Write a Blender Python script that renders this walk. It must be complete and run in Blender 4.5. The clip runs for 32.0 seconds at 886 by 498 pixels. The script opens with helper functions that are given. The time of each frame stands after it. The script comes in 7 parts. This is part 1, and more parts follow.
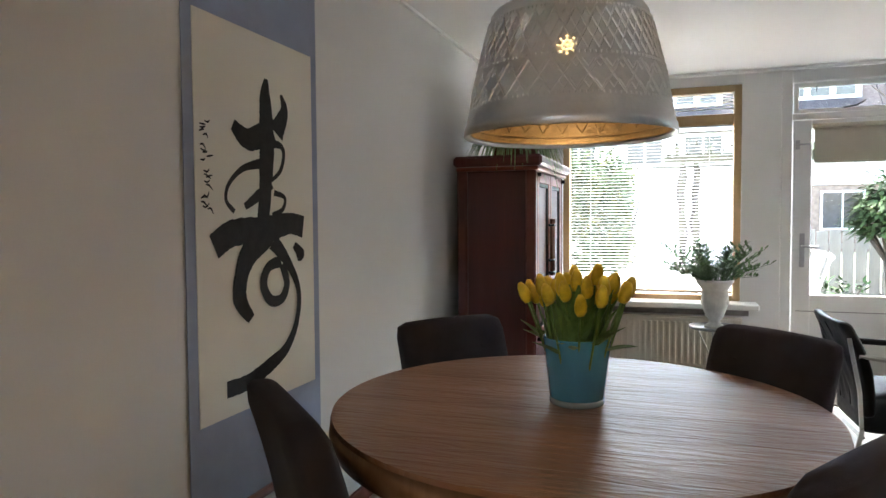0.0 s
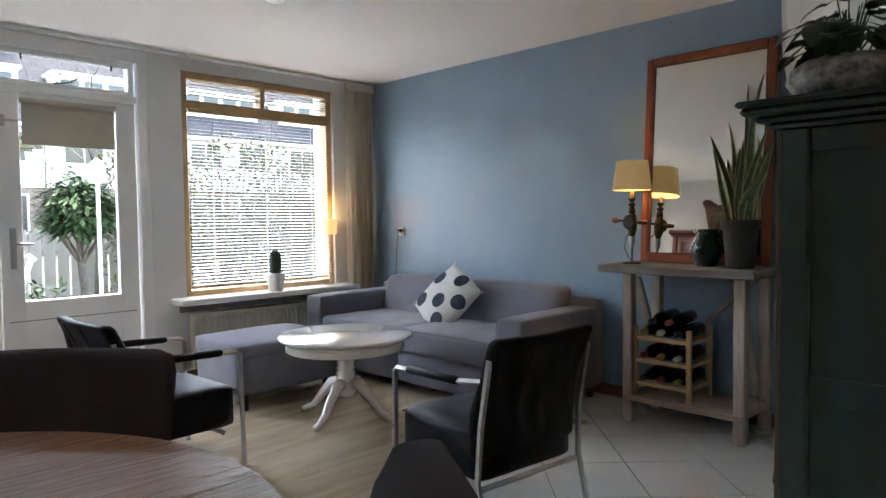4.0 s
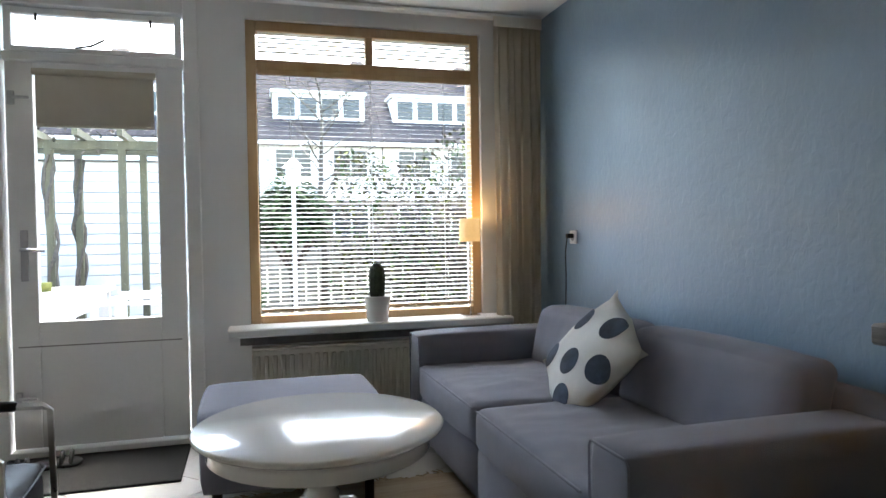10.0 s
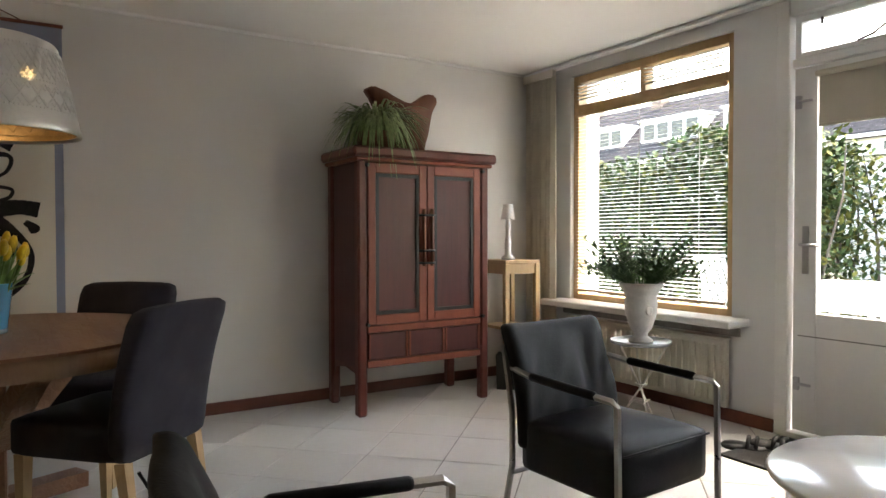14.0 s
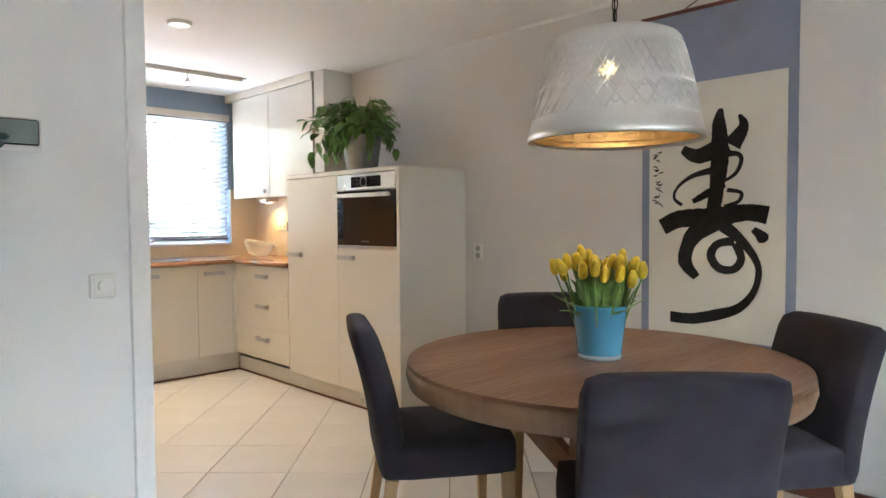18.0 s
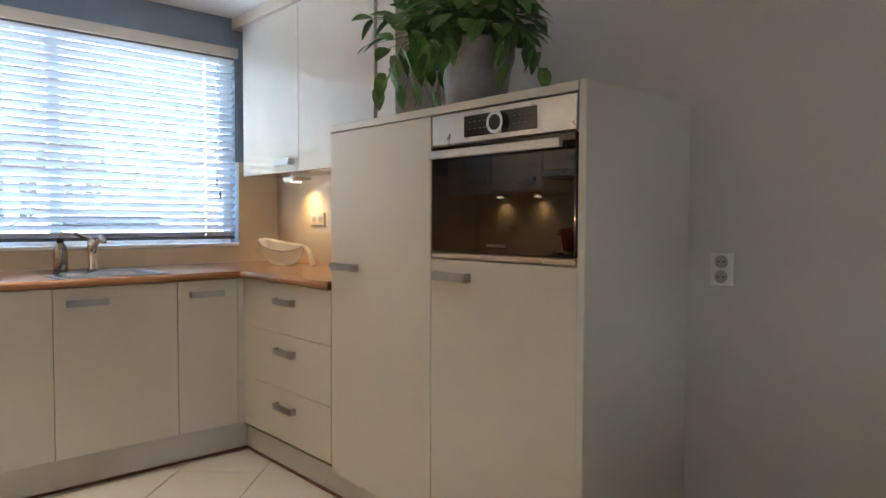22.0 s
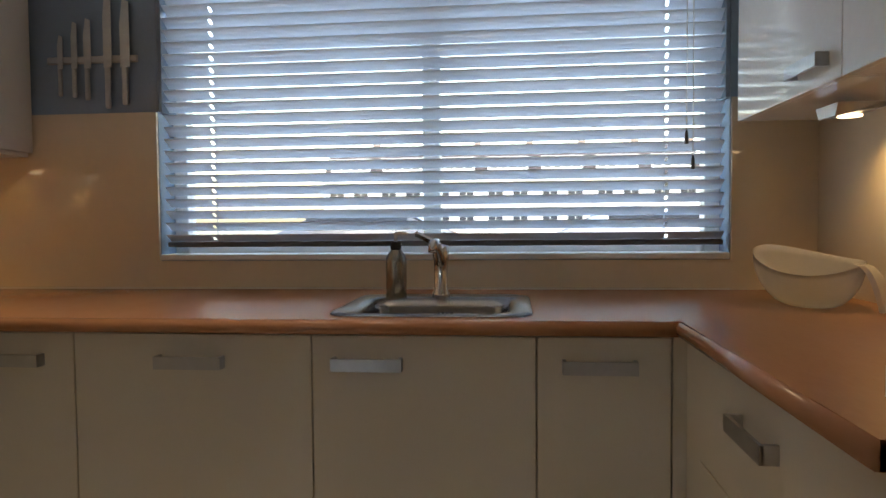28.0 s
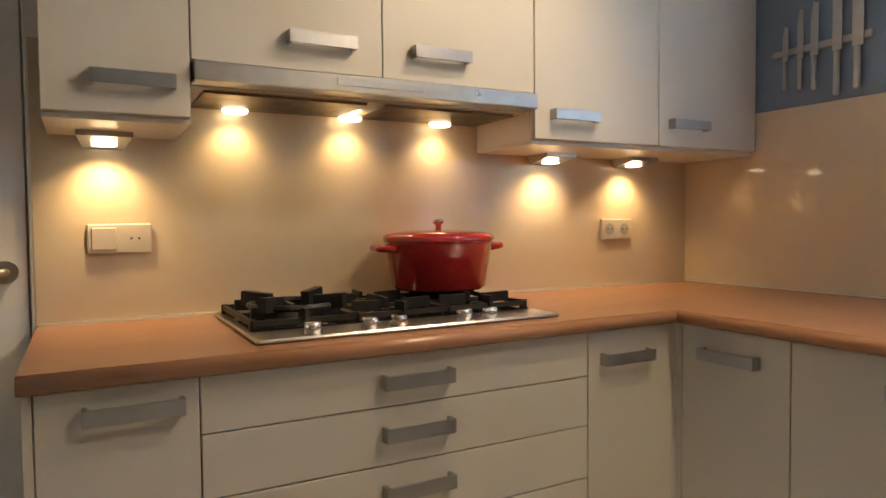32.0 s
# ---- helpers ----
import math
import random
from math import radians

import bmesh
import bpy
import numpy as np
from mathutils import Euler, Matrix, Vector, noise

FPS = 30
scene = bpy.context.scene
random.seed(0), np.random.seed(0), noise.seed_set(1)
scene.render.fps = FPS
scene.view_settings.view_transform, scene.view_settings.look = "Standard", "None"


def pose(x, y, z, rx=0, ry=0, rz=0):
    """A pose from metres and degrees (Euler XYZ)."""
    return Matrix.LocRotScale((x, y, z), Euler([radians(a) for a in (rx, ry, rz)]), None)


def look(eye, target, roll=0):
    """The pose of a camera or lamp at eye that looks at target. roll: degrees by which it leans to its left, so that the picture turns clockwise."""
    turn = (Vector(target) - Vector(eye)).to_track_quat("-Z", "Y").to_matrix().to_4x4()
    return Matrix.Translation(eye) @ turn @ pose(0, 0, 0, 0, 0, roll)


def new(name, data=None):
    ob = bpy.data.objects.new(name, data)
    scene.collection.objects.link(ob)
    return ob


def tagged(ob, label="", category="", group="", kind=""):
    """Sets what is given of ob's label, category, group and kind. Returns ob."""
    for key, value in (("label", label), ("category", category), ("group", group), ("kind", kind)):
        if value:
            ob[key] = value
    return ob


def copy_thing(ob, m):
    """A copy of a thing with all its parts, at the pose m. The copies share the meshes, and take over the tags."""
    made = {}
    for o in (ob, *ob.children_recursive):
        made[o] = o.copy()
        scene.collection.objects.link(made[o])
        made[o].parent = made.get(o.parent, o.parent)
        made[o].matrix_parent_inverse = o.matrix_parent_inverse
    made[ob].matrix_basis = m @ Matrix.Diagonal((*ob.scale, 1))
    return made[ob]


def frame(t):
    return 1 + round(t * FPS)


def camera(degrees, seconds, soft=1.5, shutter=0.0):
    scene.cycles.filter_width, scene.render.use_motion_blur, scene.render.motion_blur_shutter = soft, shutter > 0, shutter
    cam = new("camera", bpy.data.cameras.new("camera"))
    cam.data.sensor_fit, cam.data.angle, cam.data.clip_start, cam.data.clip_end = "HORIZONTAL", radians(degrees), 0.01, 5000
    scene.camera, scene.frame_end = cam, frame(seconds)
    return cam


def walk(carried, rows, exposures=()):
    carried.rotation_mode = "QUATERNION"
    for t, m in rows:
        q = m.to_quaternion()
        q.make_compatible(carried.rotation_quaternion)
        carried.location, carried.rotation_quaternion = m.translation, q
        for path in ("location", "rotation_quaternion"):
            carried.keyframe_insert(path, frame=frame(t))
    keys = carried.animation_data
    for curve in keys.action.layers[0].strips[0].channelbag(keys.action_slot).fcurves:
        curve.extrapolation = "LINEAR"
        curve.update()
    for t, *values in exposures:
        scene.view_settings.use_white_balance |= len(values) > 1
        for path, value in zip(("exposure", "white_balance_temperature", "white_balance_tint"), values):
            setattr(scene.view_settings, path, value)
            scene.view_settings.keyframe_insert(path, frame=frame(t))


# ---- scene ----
cam = camera(67.0, 32.0)
SKY, SPOTW, RAILW = 0.15, 0.31, 1.65
PATH = [
    (0, (1.355, 2.492, 1.275), (0.69, 4.376, 1.19), -0.4),
    (0.5, (1.336, 2.531, 1.261), (0.909, 4.483, 1.175), -0.4),
    (1, (1.338, 2.577, 1.241), (1.15, 4.566, 1.154), -0.6),
    (1.5, (1.326, 2.698, 1.233), (1.384, 4.695, 1.137), -0.7),
    (2, (1.334, 2.854, 1.233), (1.685, 4.82, 1.133), -0.5),
    (2.5, (1.273, 2.976, 1.212), (1.939, 4.859, 1.118), -0.6),
    (3, (1.188, 3.112, 1.182), (2.149, 4.864, 1.096), -0.5),
    (3.5, (1.153, 3.229, 1.186), (2.368, 4.815, 1.098), -0.6),
    (4, (1.165, 3.326, 1.185), (2.58, 4.736, 1.095), -0.7),
    (4.5, (1.216, 3.406, 1.191), (2.762, 4.671, 1.098), -0.8),
    (6.5, (1.996, 3.832, 1.145), (3.743, 4.8, 1.055), -1.2),
    (7, (2.189, 3.959, 1.15), (3.938, 4.925, 1.071), -1.3),
    (7.5, (2.344, 4.074, 1.148), (4.068, 5.087, 1.075), -1.3),
    (8, (2.511, 4.154, 1.127), (4.122, 5.339, 1.066), -1.4),
    (8.5, (2.662, 4.212, 1.114), (4.108, 5.593, 1.06), -1.0),
    (9, (2.835, 4.284, 1.112), (4.089, 5.841, 1.057), -1.0),
    (9.5, (3.143, 4.277, 1.115), (4.064, 6.052, 1.062), -0.9),
    (10, (3.346, 4.356, 1.107), (3.898, 6.278, 1.063), -0.9),
    (10.5, (3.439, 4.45, 1.093), (3.677, 6.435, 1.059), -1.0),
    (11, (3.493, 4.517, 1.085), (3.464, 6.517, 1.061), -0.8),
    (11.5, (3.582, 4.521, 1.115), (3.295, 6.5, 1.088), -0.6),
    (12, (3.695, 4.481, 1.188), (3.136, 6.401, 1.135), -0.7),
    (12.5, (3.809, 4.505, 1.183), (2.889, 6.28, 1.126), -0.7),
    (13, (3.995, 4.547, 1.181), (2.73, 6.096, 1.127), -0.5),
    (13.5, (4.149, 4.577, 1.163), (2.645, 5.894, 1.118), -0.3),
    (14, (4.27, 4.636, 1.119), (2.574, 5.696, 1.075), -0.1),
    (14.5, (4.276, 4.719, 1.101), (2.434, 5.496, 1.053), -0.0),
    (16.5, (3.933, 5.749, 1.137), (2.027, 5.148, 1.06), -0.7),
    (17, (3.746, 5.873, 1.187), (1.964, 4.969, 1.107), -0.5),
    (17.5, (3.49, 5.928, 1.208), (1.88, 4.744, 1.121), -0.5),
    (18, (3.204, 5.86, 1.242), (1.811, 4.427, 1.156), -0.4),
    (18.5, (2.92, 5.737, 1.245), (1.727, 4.135, 1.156), -0.4),
    (19, (2.656, 5.541, 1.233), (1.646, 3.817, 1.143), 0.0),
    (19.5, (2.46, 5.22, 1.211), (1.58, 3.427, 1.124), 0.3),
    (20, (2.335, 4.935, 1.219), (1.462, 3.141, 1.133), 0.4),
    (20.5, (2.24, 4.62, 1.251), (1.304, 2.854, 1.167), 0.5),
    (21, (2.197, 4.341, 1.257), (1.118, 2.658, 1.175), 0.6),
    (21.5, (2.158, 4.069, 1.246), (0.918, 2.502, 1.17), 0.7),
    (22, (2.106, 3.879, 1.184), (0.76, 2.402, 1.102), 0.2),
    (22.5, (2.025, 3.705, 1.143), (0.636, 2.269, 1.057), -0.1),
    (23, (1.916, 3.536, 1.133), (0.505, 2.122, 1.045), -0.5),
    (23.5, (1.832, 3.427, 1.146), (0.42, 2.013, 1.061), -0.8),
    (24, (1.754, 3.351, 1.16), (0.369, 1.911, 1.074), -1.1),
    (24.5, (1.651, 3.272, 1.167), (0.362, 1.745, 1.082), -1.5),
    (25, (1.56, 3.194, 1.183), (0.406, 1.563, 1.099), -1.8),
    (25.5, (1.485, 3.083, 1.167), (0.525, 1.33, 1.091), -1.7),
    (27.5, (0.984, 2.356, 1.161), (0.961, 0.358, 1.073), -0.6),
    (28, (0.961, 2.214, 1.157), (1.164, 0.226, 1.074), -0.5),
    (28.5, (0.967, 2.105, 1.137), (1.355, 0.145, 1.058), -0.5),
    (29, (0.971, 2.021, 1.130), (1.600, 0.124, 1.047), -0.5),
    (29.5, (1.013, 1.984, 1.118), (1.889, 0.188, 1.038), -0.4),
    (30, (1.023, 1.972, 1.149), (2.155, 0.324, 1.072), -0.3),
    (30.5, (1.022, 1.998, 1.189), (2.340, 0.495, 1.112), -0.4),
    (31, (1.040, 2.042, 1.215), (2.501, 0.677, 1.143), -0.4),
    (31.5, (1.050, 2.079, 1.204), (2.649, 0.881, 1.130), -0.4),
    (32, (1.068, 2.103, 1.175), (2.827, 1.155, 1.092), -0.6),
]
EXPOSURES = [
    (0, 4.6, 6700, 10), (1, 4.3, 6600, 10), (2, 3.95, 6750, 10), (3, 4.0, 6700, 10), (4, 4.2, 6500, 10), (7, 5.38, 6400, 8), (8, 5.2, 6400, 8), (9, 4.4, 6400, 8), (10, 3.85, 6400, 9),
    (11, 3.28, 6500, 10), (12, 3.1, 6700, 10), (13, 3.2, 6900, 10), (14, 4.15, 7500, 12), (17, 5.62, 6700, 8), (18, 5.35, 6500, 8), (19, 4.62, 6200, 8), (20, 4.10, 6300, 8), (21, 4.05, 6200, 8),
    (22, 4.5, 6200, 8), (24, 4.7, 6200, 8), (25, 4.5, 6100, 8), (28, 3.3, 6900, 10), (30, 3.63, 6800, 10), (32, 4.03, 6400, 9),
]
walk(cam, [(t, look(eye, target, roll)) for t, eye, target, roll in PATH], EXPOSURES)

# ---- world and light ----
world = bpy.data.worlds.new("sky")
scene.world = world
world.use_nodes = True
wn = world.node_tree.nodes
sky = wn.new("ShaderNodeTexSky")
sky.sky_type, sky.sun_disc = "NISHITA", False
sky.sun_elevation, sky.sun_rotation = radians(66), radians(15)
sky.air_density, sky.dust_density = 1.6, 3.0
world.node_tree.links.new(sky.outputs[0], wn["Background"].inputs[0])
wn["Background"].inputs[1].default_value = SKY
sun = new("sun", bpy.data.lights.new("sun", "SUN"))
sun.data.energy, sun.data.angle, sun.data.color = 0.5, radians(40), (1.0, 0.97, 0.93)
sun.matrix_world = look((0, 0, 10), (-0.105, -0.393, 9.086))

# ---- materials ----


def _nodes(name):
    m = bpy.data.materials.new(name)
    m.use_nodes = True
    n, l = m.node_tree.nodes, m.node_tree.links
    return m, n, l, n["Principled BSDF"]


def mk(name, col, rough=0.5, metal=0.0, var=0.12, scale=5.0, bump=0.02, bscale=80.0, coat=0.0, emit=None, stretch=(1, 1, 1), col2=None, detail=6.0, dist=0.004, island=0.0, sheen=0.0, rvar=0.07, spec=0.5, warp=0.0):
    """A surface with colour varied at two scales, uneven roughness and fine relief."""
    m, n, l, p = _nodes(name)
    tc = n.new("ShaderNodeTexCoord")
    mp = n.new("ShaderNodeMapping")
    mp.inputs["Scale"].default_value = stretch
    l.new(tc.outputs["Object"], mp.inputs[0])
    a, b = n.new("ShaderNodeTexNoise"), n.new("ShaderNodeTexNoise")
    a.inputs["Scale"].default_value, a.inputs["Detail"].default_value = scale, detail
    b.inputs["Scale"].default_value, b.inputs["Detail"].default_value = bscale, 4.0
    b.inputs["Distortion"].default_value = warp
    for t in (a, b):
        l.new(mp.outputs[0], t.inputs["Vector"])
    c2 = col2 or tuple(max(0.0, c * (1 - 2.2 * var)) for c in col)
    mix = n.new("ShaderNodeMix")
    mix.data_type = "RGBA"
    mix.inputs["A"].default_value, mix.inputs["B"].default_value = (*col, 1), (*c2, 1)
    ramp = n.new("ShaderNodeMapRange")
    ramp.inputs["From Min"].default_value, ramp.inputs["From Max"].default_value = 0.35, 0.7
    add = n.new("ShaderNodeMath")
    add.operation = "MULTIPLY_ADD"
    add.inputs[1].default_value = 0.7
    l.new(a.outputs["Fac"], add.inputs[0])
    k = n.new("ShaderNodeMath")
    k.operation = "MULTIPLY"
    k.inputs[1].default_value = 0.3
    l.new(b.outputs["Fac"], k.inputs[0])
    l.new(k.outputs[0], add.inputs[2])
    l.new(add.outputs[0], ramp.inputs["Value"])
    last = ramp.outputs[0]
    if island:
        oi = n.new("ShaderNodeObjectInfo")
        j = n.new("ShaderNodeMath")
        j.operation = "MULTIPLY_ADD"
        j.inputs[1].default_value = island
        l.new(oi.outputs["Random"], j.inputs[0])
        l.new(last, j.inputs[2])
        last = j.outputs[0]
    l.new(last, mix.inputs["Factor"])
    l.new(mix.outputs["Result"], p.inputs["Base Color"])
    rr = n.new("ShaderNodeMapRange")
    rr.inputs["To Min"].default_value, rr.inputs["To Max"].default_value = max(0.01, rough - min(rvar, rough * 0.3)), min(1, rough + min(rvar, rough * 0.3))
    l.new(a.outputs["Fac"], rr.inputs["Value"])
    l.new(rr.outputs[0], p.inputs["Roughness"])
    p.inputs["Metallic"].default_value = metal
    p.inputs["Specular IOR Level"].default_value = spec
    p.inputs["Coat Weight"].default_value = coat
    p.inputs["Coat Roughness"].default_value = 0.08
    if sheen:
        p.inputs["Sheen Weight"].default_value = sheen
    if bump:
        bp = n.new("ShaderNodeBump")
        bp.inputs["Strength"].default_value = min(1.0, bump * 10)
        bp.inputs["Distance"].default_value = dist
        l.new(b.outputs["Fac"], bp.inputs["Height"])
        l.new(bp.outputs[0], p.inputs["Normal"])
    if emit:
        p.inputs["Emission Color"].default_value = (*emit[0], 1)
        p.inputs["Emission Strength"].default_value = emit[1]
    return m


def wood(name, c1, c2, rough=0.5, along="x", fine=38.0, coat=0.0, bump=0.03, dist=0.003, warp=0.3):
    st = {"x": (0.12, 1, 1), "y": (1, 0.12, 1), "z": (1, 1, 0.1)}[along]
    return mk(name, c1, rough, 0, col2=c2, scale=fine * 0.28, bscale=fine * 2.5, stretch=st, bump=bump, coat=coat, detail=9.0, dist=dist, warp=warp)


def glass(name, rough=0.0, tint=(1, 1, 1)):
    m, n, l, p = _nodes(name)
    p.inputs["Base Color"].default_value = (*tint, 1)
    p.inputs["Roughness"].default_value = rough
    p.inputs["Transmission Weight"].default_value = 1.0
    p.inputs["IOR"].default_value = 1.06
    return m


def plain_glow(name, col, strength):
    m, n, l, p = _nodes(name)
    p.inputs["Base Color"].default_value = (*col, 1)
    p.inputs["Emission Color"].default_value = (*col, 1)
    p.inputs["Emission Strength"].default_value = strength
    return m


WALL = mk("wall_paint_grey", (0.70, 0.685, 0.66), 0.75, var=0.03, scale=1.2, bump=0.012, bscale=160, dist=0.002)
WHITE = mk("wall_paint_white", (0.78, 0.78, 0.76), 0.7, var=0.03, scale=1.5, bump=0.01, bscale=150, dist=0.002)
CEIL = mk("ceiling_paint", (0.88, 0.87, 0.84), 0.85, var=0.03, scale=0.8, bump=0.01, bscale=120, dist=0.002)
BLUE = mk("blue_wall_paint", (0.19, 0.29, 0.40), 0.36, var=0.04, scale=4.5, detail=8.0, bump=0.06, bscale=34, dist=0.006, rvar=0.07, spec=1.0, stretch=(1, 1, 0.7), warp=0.6)
BLUEK = mk("blue_kitchen_paint", (0.22, 0.30, 0.40), 0.5, var=0.05, scale=3.0, bump=0.02, bscale=70)
PAINT = mk("white_gloss_paint", (0.80, 0.80, 0.78), 0.34, var=0.03, scale=3, bump=0.008, bscale=60, rvar=0.04)
BLINDWOOD = wood("pine_window_frame", (0.54, 0.37, 0.20), (0.45, 0.285, 0.13), 0.45, "z")
SLAT = mk("cream_slat", (0.80, 0.77, 0.70), 0.4, var=0.05, bump=0)
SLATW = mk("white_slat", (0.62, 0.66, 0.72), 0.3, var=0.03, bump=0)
TILE = mk("floor_tile_glaze", (0.74, 0.73, 0.70), 0.22, var=0.04, scale=2.2, bump=0.012, bscale=35, island=0.35, dist=0.002)
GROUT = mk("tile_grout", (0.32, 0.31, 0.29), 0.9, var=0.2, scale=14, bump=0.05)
SKIRT = wood("mahogany_skirting", (0.17, 0.055, 0.03), (0.10, 0.03, 0.02), 0.4, "y")
OAKTOP = mk("teak_table_top", (0.30, 0.155, 0.086), 0.36, spec=0.34, col2=(0.19, 0.09, 0.05), scale=7, bscale=40, stretch=(0.14, 1, 1), bump=0.10, detail=9.0, dist=0.007, warp=0.9, rvar=0.07)
OAKLEG = wood("oak_leg", (0.50, 0.33, 0.17), (0.40, 0.25, 0.11), 0.5, "z")
CHARC = mk("charcoal_fabric", (0.041, 0.036, 0.045), 0.95, var=0.15, scale=9, bump=0.05, bscale=420, sheen=0.04, spec=0.12)
LEATHER = mk("black_leather", (0.011, 0.0105, 0.012), 0.46, var=0.2, scale=6, bump=0.05, bscale=150, dist=0.002, spec=0.16)
STEEL = mk("brushed_steel", (0.55, 0.54, 0.52), 0.3, 1.0, var=0.08, scale=20, bump=0.01, bscale=200)
SINKST = mk("sink_steel", (0.36, 0.35, 0.34), 0.2, 1.0, var=0.08, scale=20, bump=0.01, bscale=200)
CHROME = mk("chrome", (0.72, 0.72, 0.72), 0.12, 1.0, var=0.03, bump=0)
DARKM = mk("dark_metal", (0.05, 0.045, 0.04), 0.45, 0.8, var=0.2)
SOFA = mk("grey_violet_fabric", (0.20, 0.203, 0.25), 0.9, var=0.09, scale=4, bump=0.05, bscale=360, sheen=0.2)
GLOSSW = mk("white_lacquer", (0.86, 0.84, 0.80), 0.19, var=0.02, scale=3, bump=0.004, spec=1.0, rvar=0.02, coat=0.7)
CREAM = mk("cream_cabinet_front", (0.66, 0.62, 0.54), 0.33, var=0.03, scale=1.5, bump=0.006, bscale=220, dist=0.001, rvar=0.03)
CREAMG = mk("cream_gloss_front", (0.66, 0.63, 0.56), 0.16, var=0.03, scale=1.5, bump=0.005, bscale=60, coat=0.3)
PLINTH = mk("plinth_laminate", (0.62, 0.59, 0.53), 0.4, var=0.05)
WORKTOP = mk("beech_worktop", (0.43, 0.215, 0.115), 0.24, col2=(0.385, 0.185, 0.095), scale=9, bscale=120, stretch=(1, 0.3, 1), bump=0.002, rvar=0.02)
SPLASH = mk("cream_splash_panel", (0.66, 0.57, 0.42), 0.06, var=0.03, scale=2, bump=0.002, bscale=30, spec=0.6)
HANDLE = mk("satin_aluminium", (0.50, 0.50, 0.51), 0.32, 1.0, var=0.06, scale=12, bump=0.005)
BLACKG = mk("black_oven_glass", (0.012, 0.010, 0.010), 0.012, var=0.1, bump=0, spec=0.48)
BLACK = mk("black_cast_iron", (0.015, 0.015, 0.016), 0.5, var=0.2, scale=20, bump=0.05)
REDCAB = wood("red_lacquered_wood", (0.145, 0.030, 0.020), (0.075, 0.016, 0.012), 0.34, "z", 20)
REDCAB2 = wood("red_lacquered_panel", (0.10, 0.022, 0.018), (0.055, 0.013, 0.011), 0.38, "z", 16)
REDEDGE = wood("worn_red_edge", (0.26, 0.065, 0.028), (0.16, 0.035, 0.018), 0.4, "z", 24)
TEAL = wood("distressed_teal_wood", (0.022, 0.075, 0.073), (0.040, 0.032, 0.025), 0.5, "z", 22, bump=0.08)
MIRRW = wood("mahogany_mirror_frame", (0.26, 0.075, 0.03), (0.16, 0.04, 0.02), 0.3, "z", 24)
GREYW = wood("weathered_grey_wood", (0.50, 0.42, 0.355), (0.21, 0.145, 0.10), 0.8, "z", 34, bump=0.1)
GREYWY = wood("weathered_grey_top", (0.27, 0.262, 0.255), (0.14, 0.13, 0.12), 0.7, "y", 34, bump=0.1)
GREYWS = wood("weathered_shelf", (0.46, 0.38, 0.30), (0.27, 0.20, 0.14), 0.75, "y", 34, bump=0.1)
RACK = wood("beech_rack", (0.52, 0.34, 0.18), (0.42, 0.26, 0.12), 0.5, "x")
BOTTLE = mk("dark_bottle_glass", (0.006, 0.008, 0.006), 0.08, var=0.2, bump=0, coat=0.5)
SHADE = mk("linen_lampshade", (0.34, 0.265, 0.165), 0.9, var=0.06, scale=30, bump=0.04, bscale=300, emit=((1.0, 0.66, 0.26), 0.011))
SHADEIN = plain_glow("glowing_shade_lining", (1.0, 0.70, 0.28), 0.06)
BULB = plain_glow("warm_bulb", (1.0, 0.78, 0.45), 1.0)
SPOTG = plain_glow("halogen_disc", (1.0, 0.78, 0.48), 0.5)
PENDANT = mk("embossed_silver_shade", (0.80, 0.795, 0.78), 0.34, 0.95, var=0.05, scale=5, bump=0.03, bscale=60, rvar=0.03)
PENDIN = mk("golden_shade_lining", (0.46, 0.34, 0.19), 0.38, 0.6, var=0.15, scale=18, bump=0.05)
POTBLUE = mk("turquoise_glass_pot", (0.09, 0.32, 0.47), 0.14, var=0.05, scale=4, bump=0, coat=0.6)
LEAF = mk("tulip_leaf", (0.17, 0.30, 0.075), 0.4, var=0.25, scale=18, bump=0.02, island=0.0)
YELLOW = mk("tulip_petal", (0.80, 0.56, 0.03), 0.5, var=0.2, scale=30, bump=0.02)
GREENL = mk("houseplant_leaf", (0.15, 0.33, 0.08), 0.38, var=0.3, scale=14, bump=0.02, island=0.2)
FERN = mk("fern_leaf", (0.075, 0.17, 0.04), 0.5, var=0.3, scale=20, bump=0.02)
SPIDER = mk("spider_plant_leaf", (0.34, 0.45, 0.20), 0.45, var=0.3, scale=25, bump=0.02)
SNAKE = mk("snake_plant_leaf", (0.12, 0.20, 0.09), 0.4, col2=(0.30, 0.38, 0.22), scale=26, stretch=(1, 1, 2.2), bump=0.02)
SNAKEE = mk("snake_plant_margin", (0.80, 0.76, 0.42), 0.45, var=0.15, bump=0)
ZINC = mk("zinc_bucket", (0.36, 0.37, 0.38), 0.45, 0.6, var=0.15, scale=9, bump=0.03)
DKPOT = mk("dark_grey_pot", (0.065, 0.063, 0.062), 0.6, var=0.25, scale=9, bump=0.05)
TEALG = mk("teal_glaze", (0.012, 0.05, 0.055), 0.12, var=0.4, scale=7, bump=0, coat=0.7)
STONEW = mk("white_stoneware", (0.62, 0.61, 0.57), 0.6, var=0.12, scale=14, bump=0.05, bscale=60)
CERAM = mk("white_ceramic", (0.76, 0.75, 0.72), 0.2, var=0.03, bump=0, coat=0.3)
CACT = mk("cactus_skin", (0.045, 0.065, 0.04), 0.7, var=0.3, scale=40, bump=0.1, bscale=130)
REDPOT = mk("red_enamel", (0.46, 0.028, 0.028), 0.12, var=0.2, scale=4, bump=0, coat=0.8)
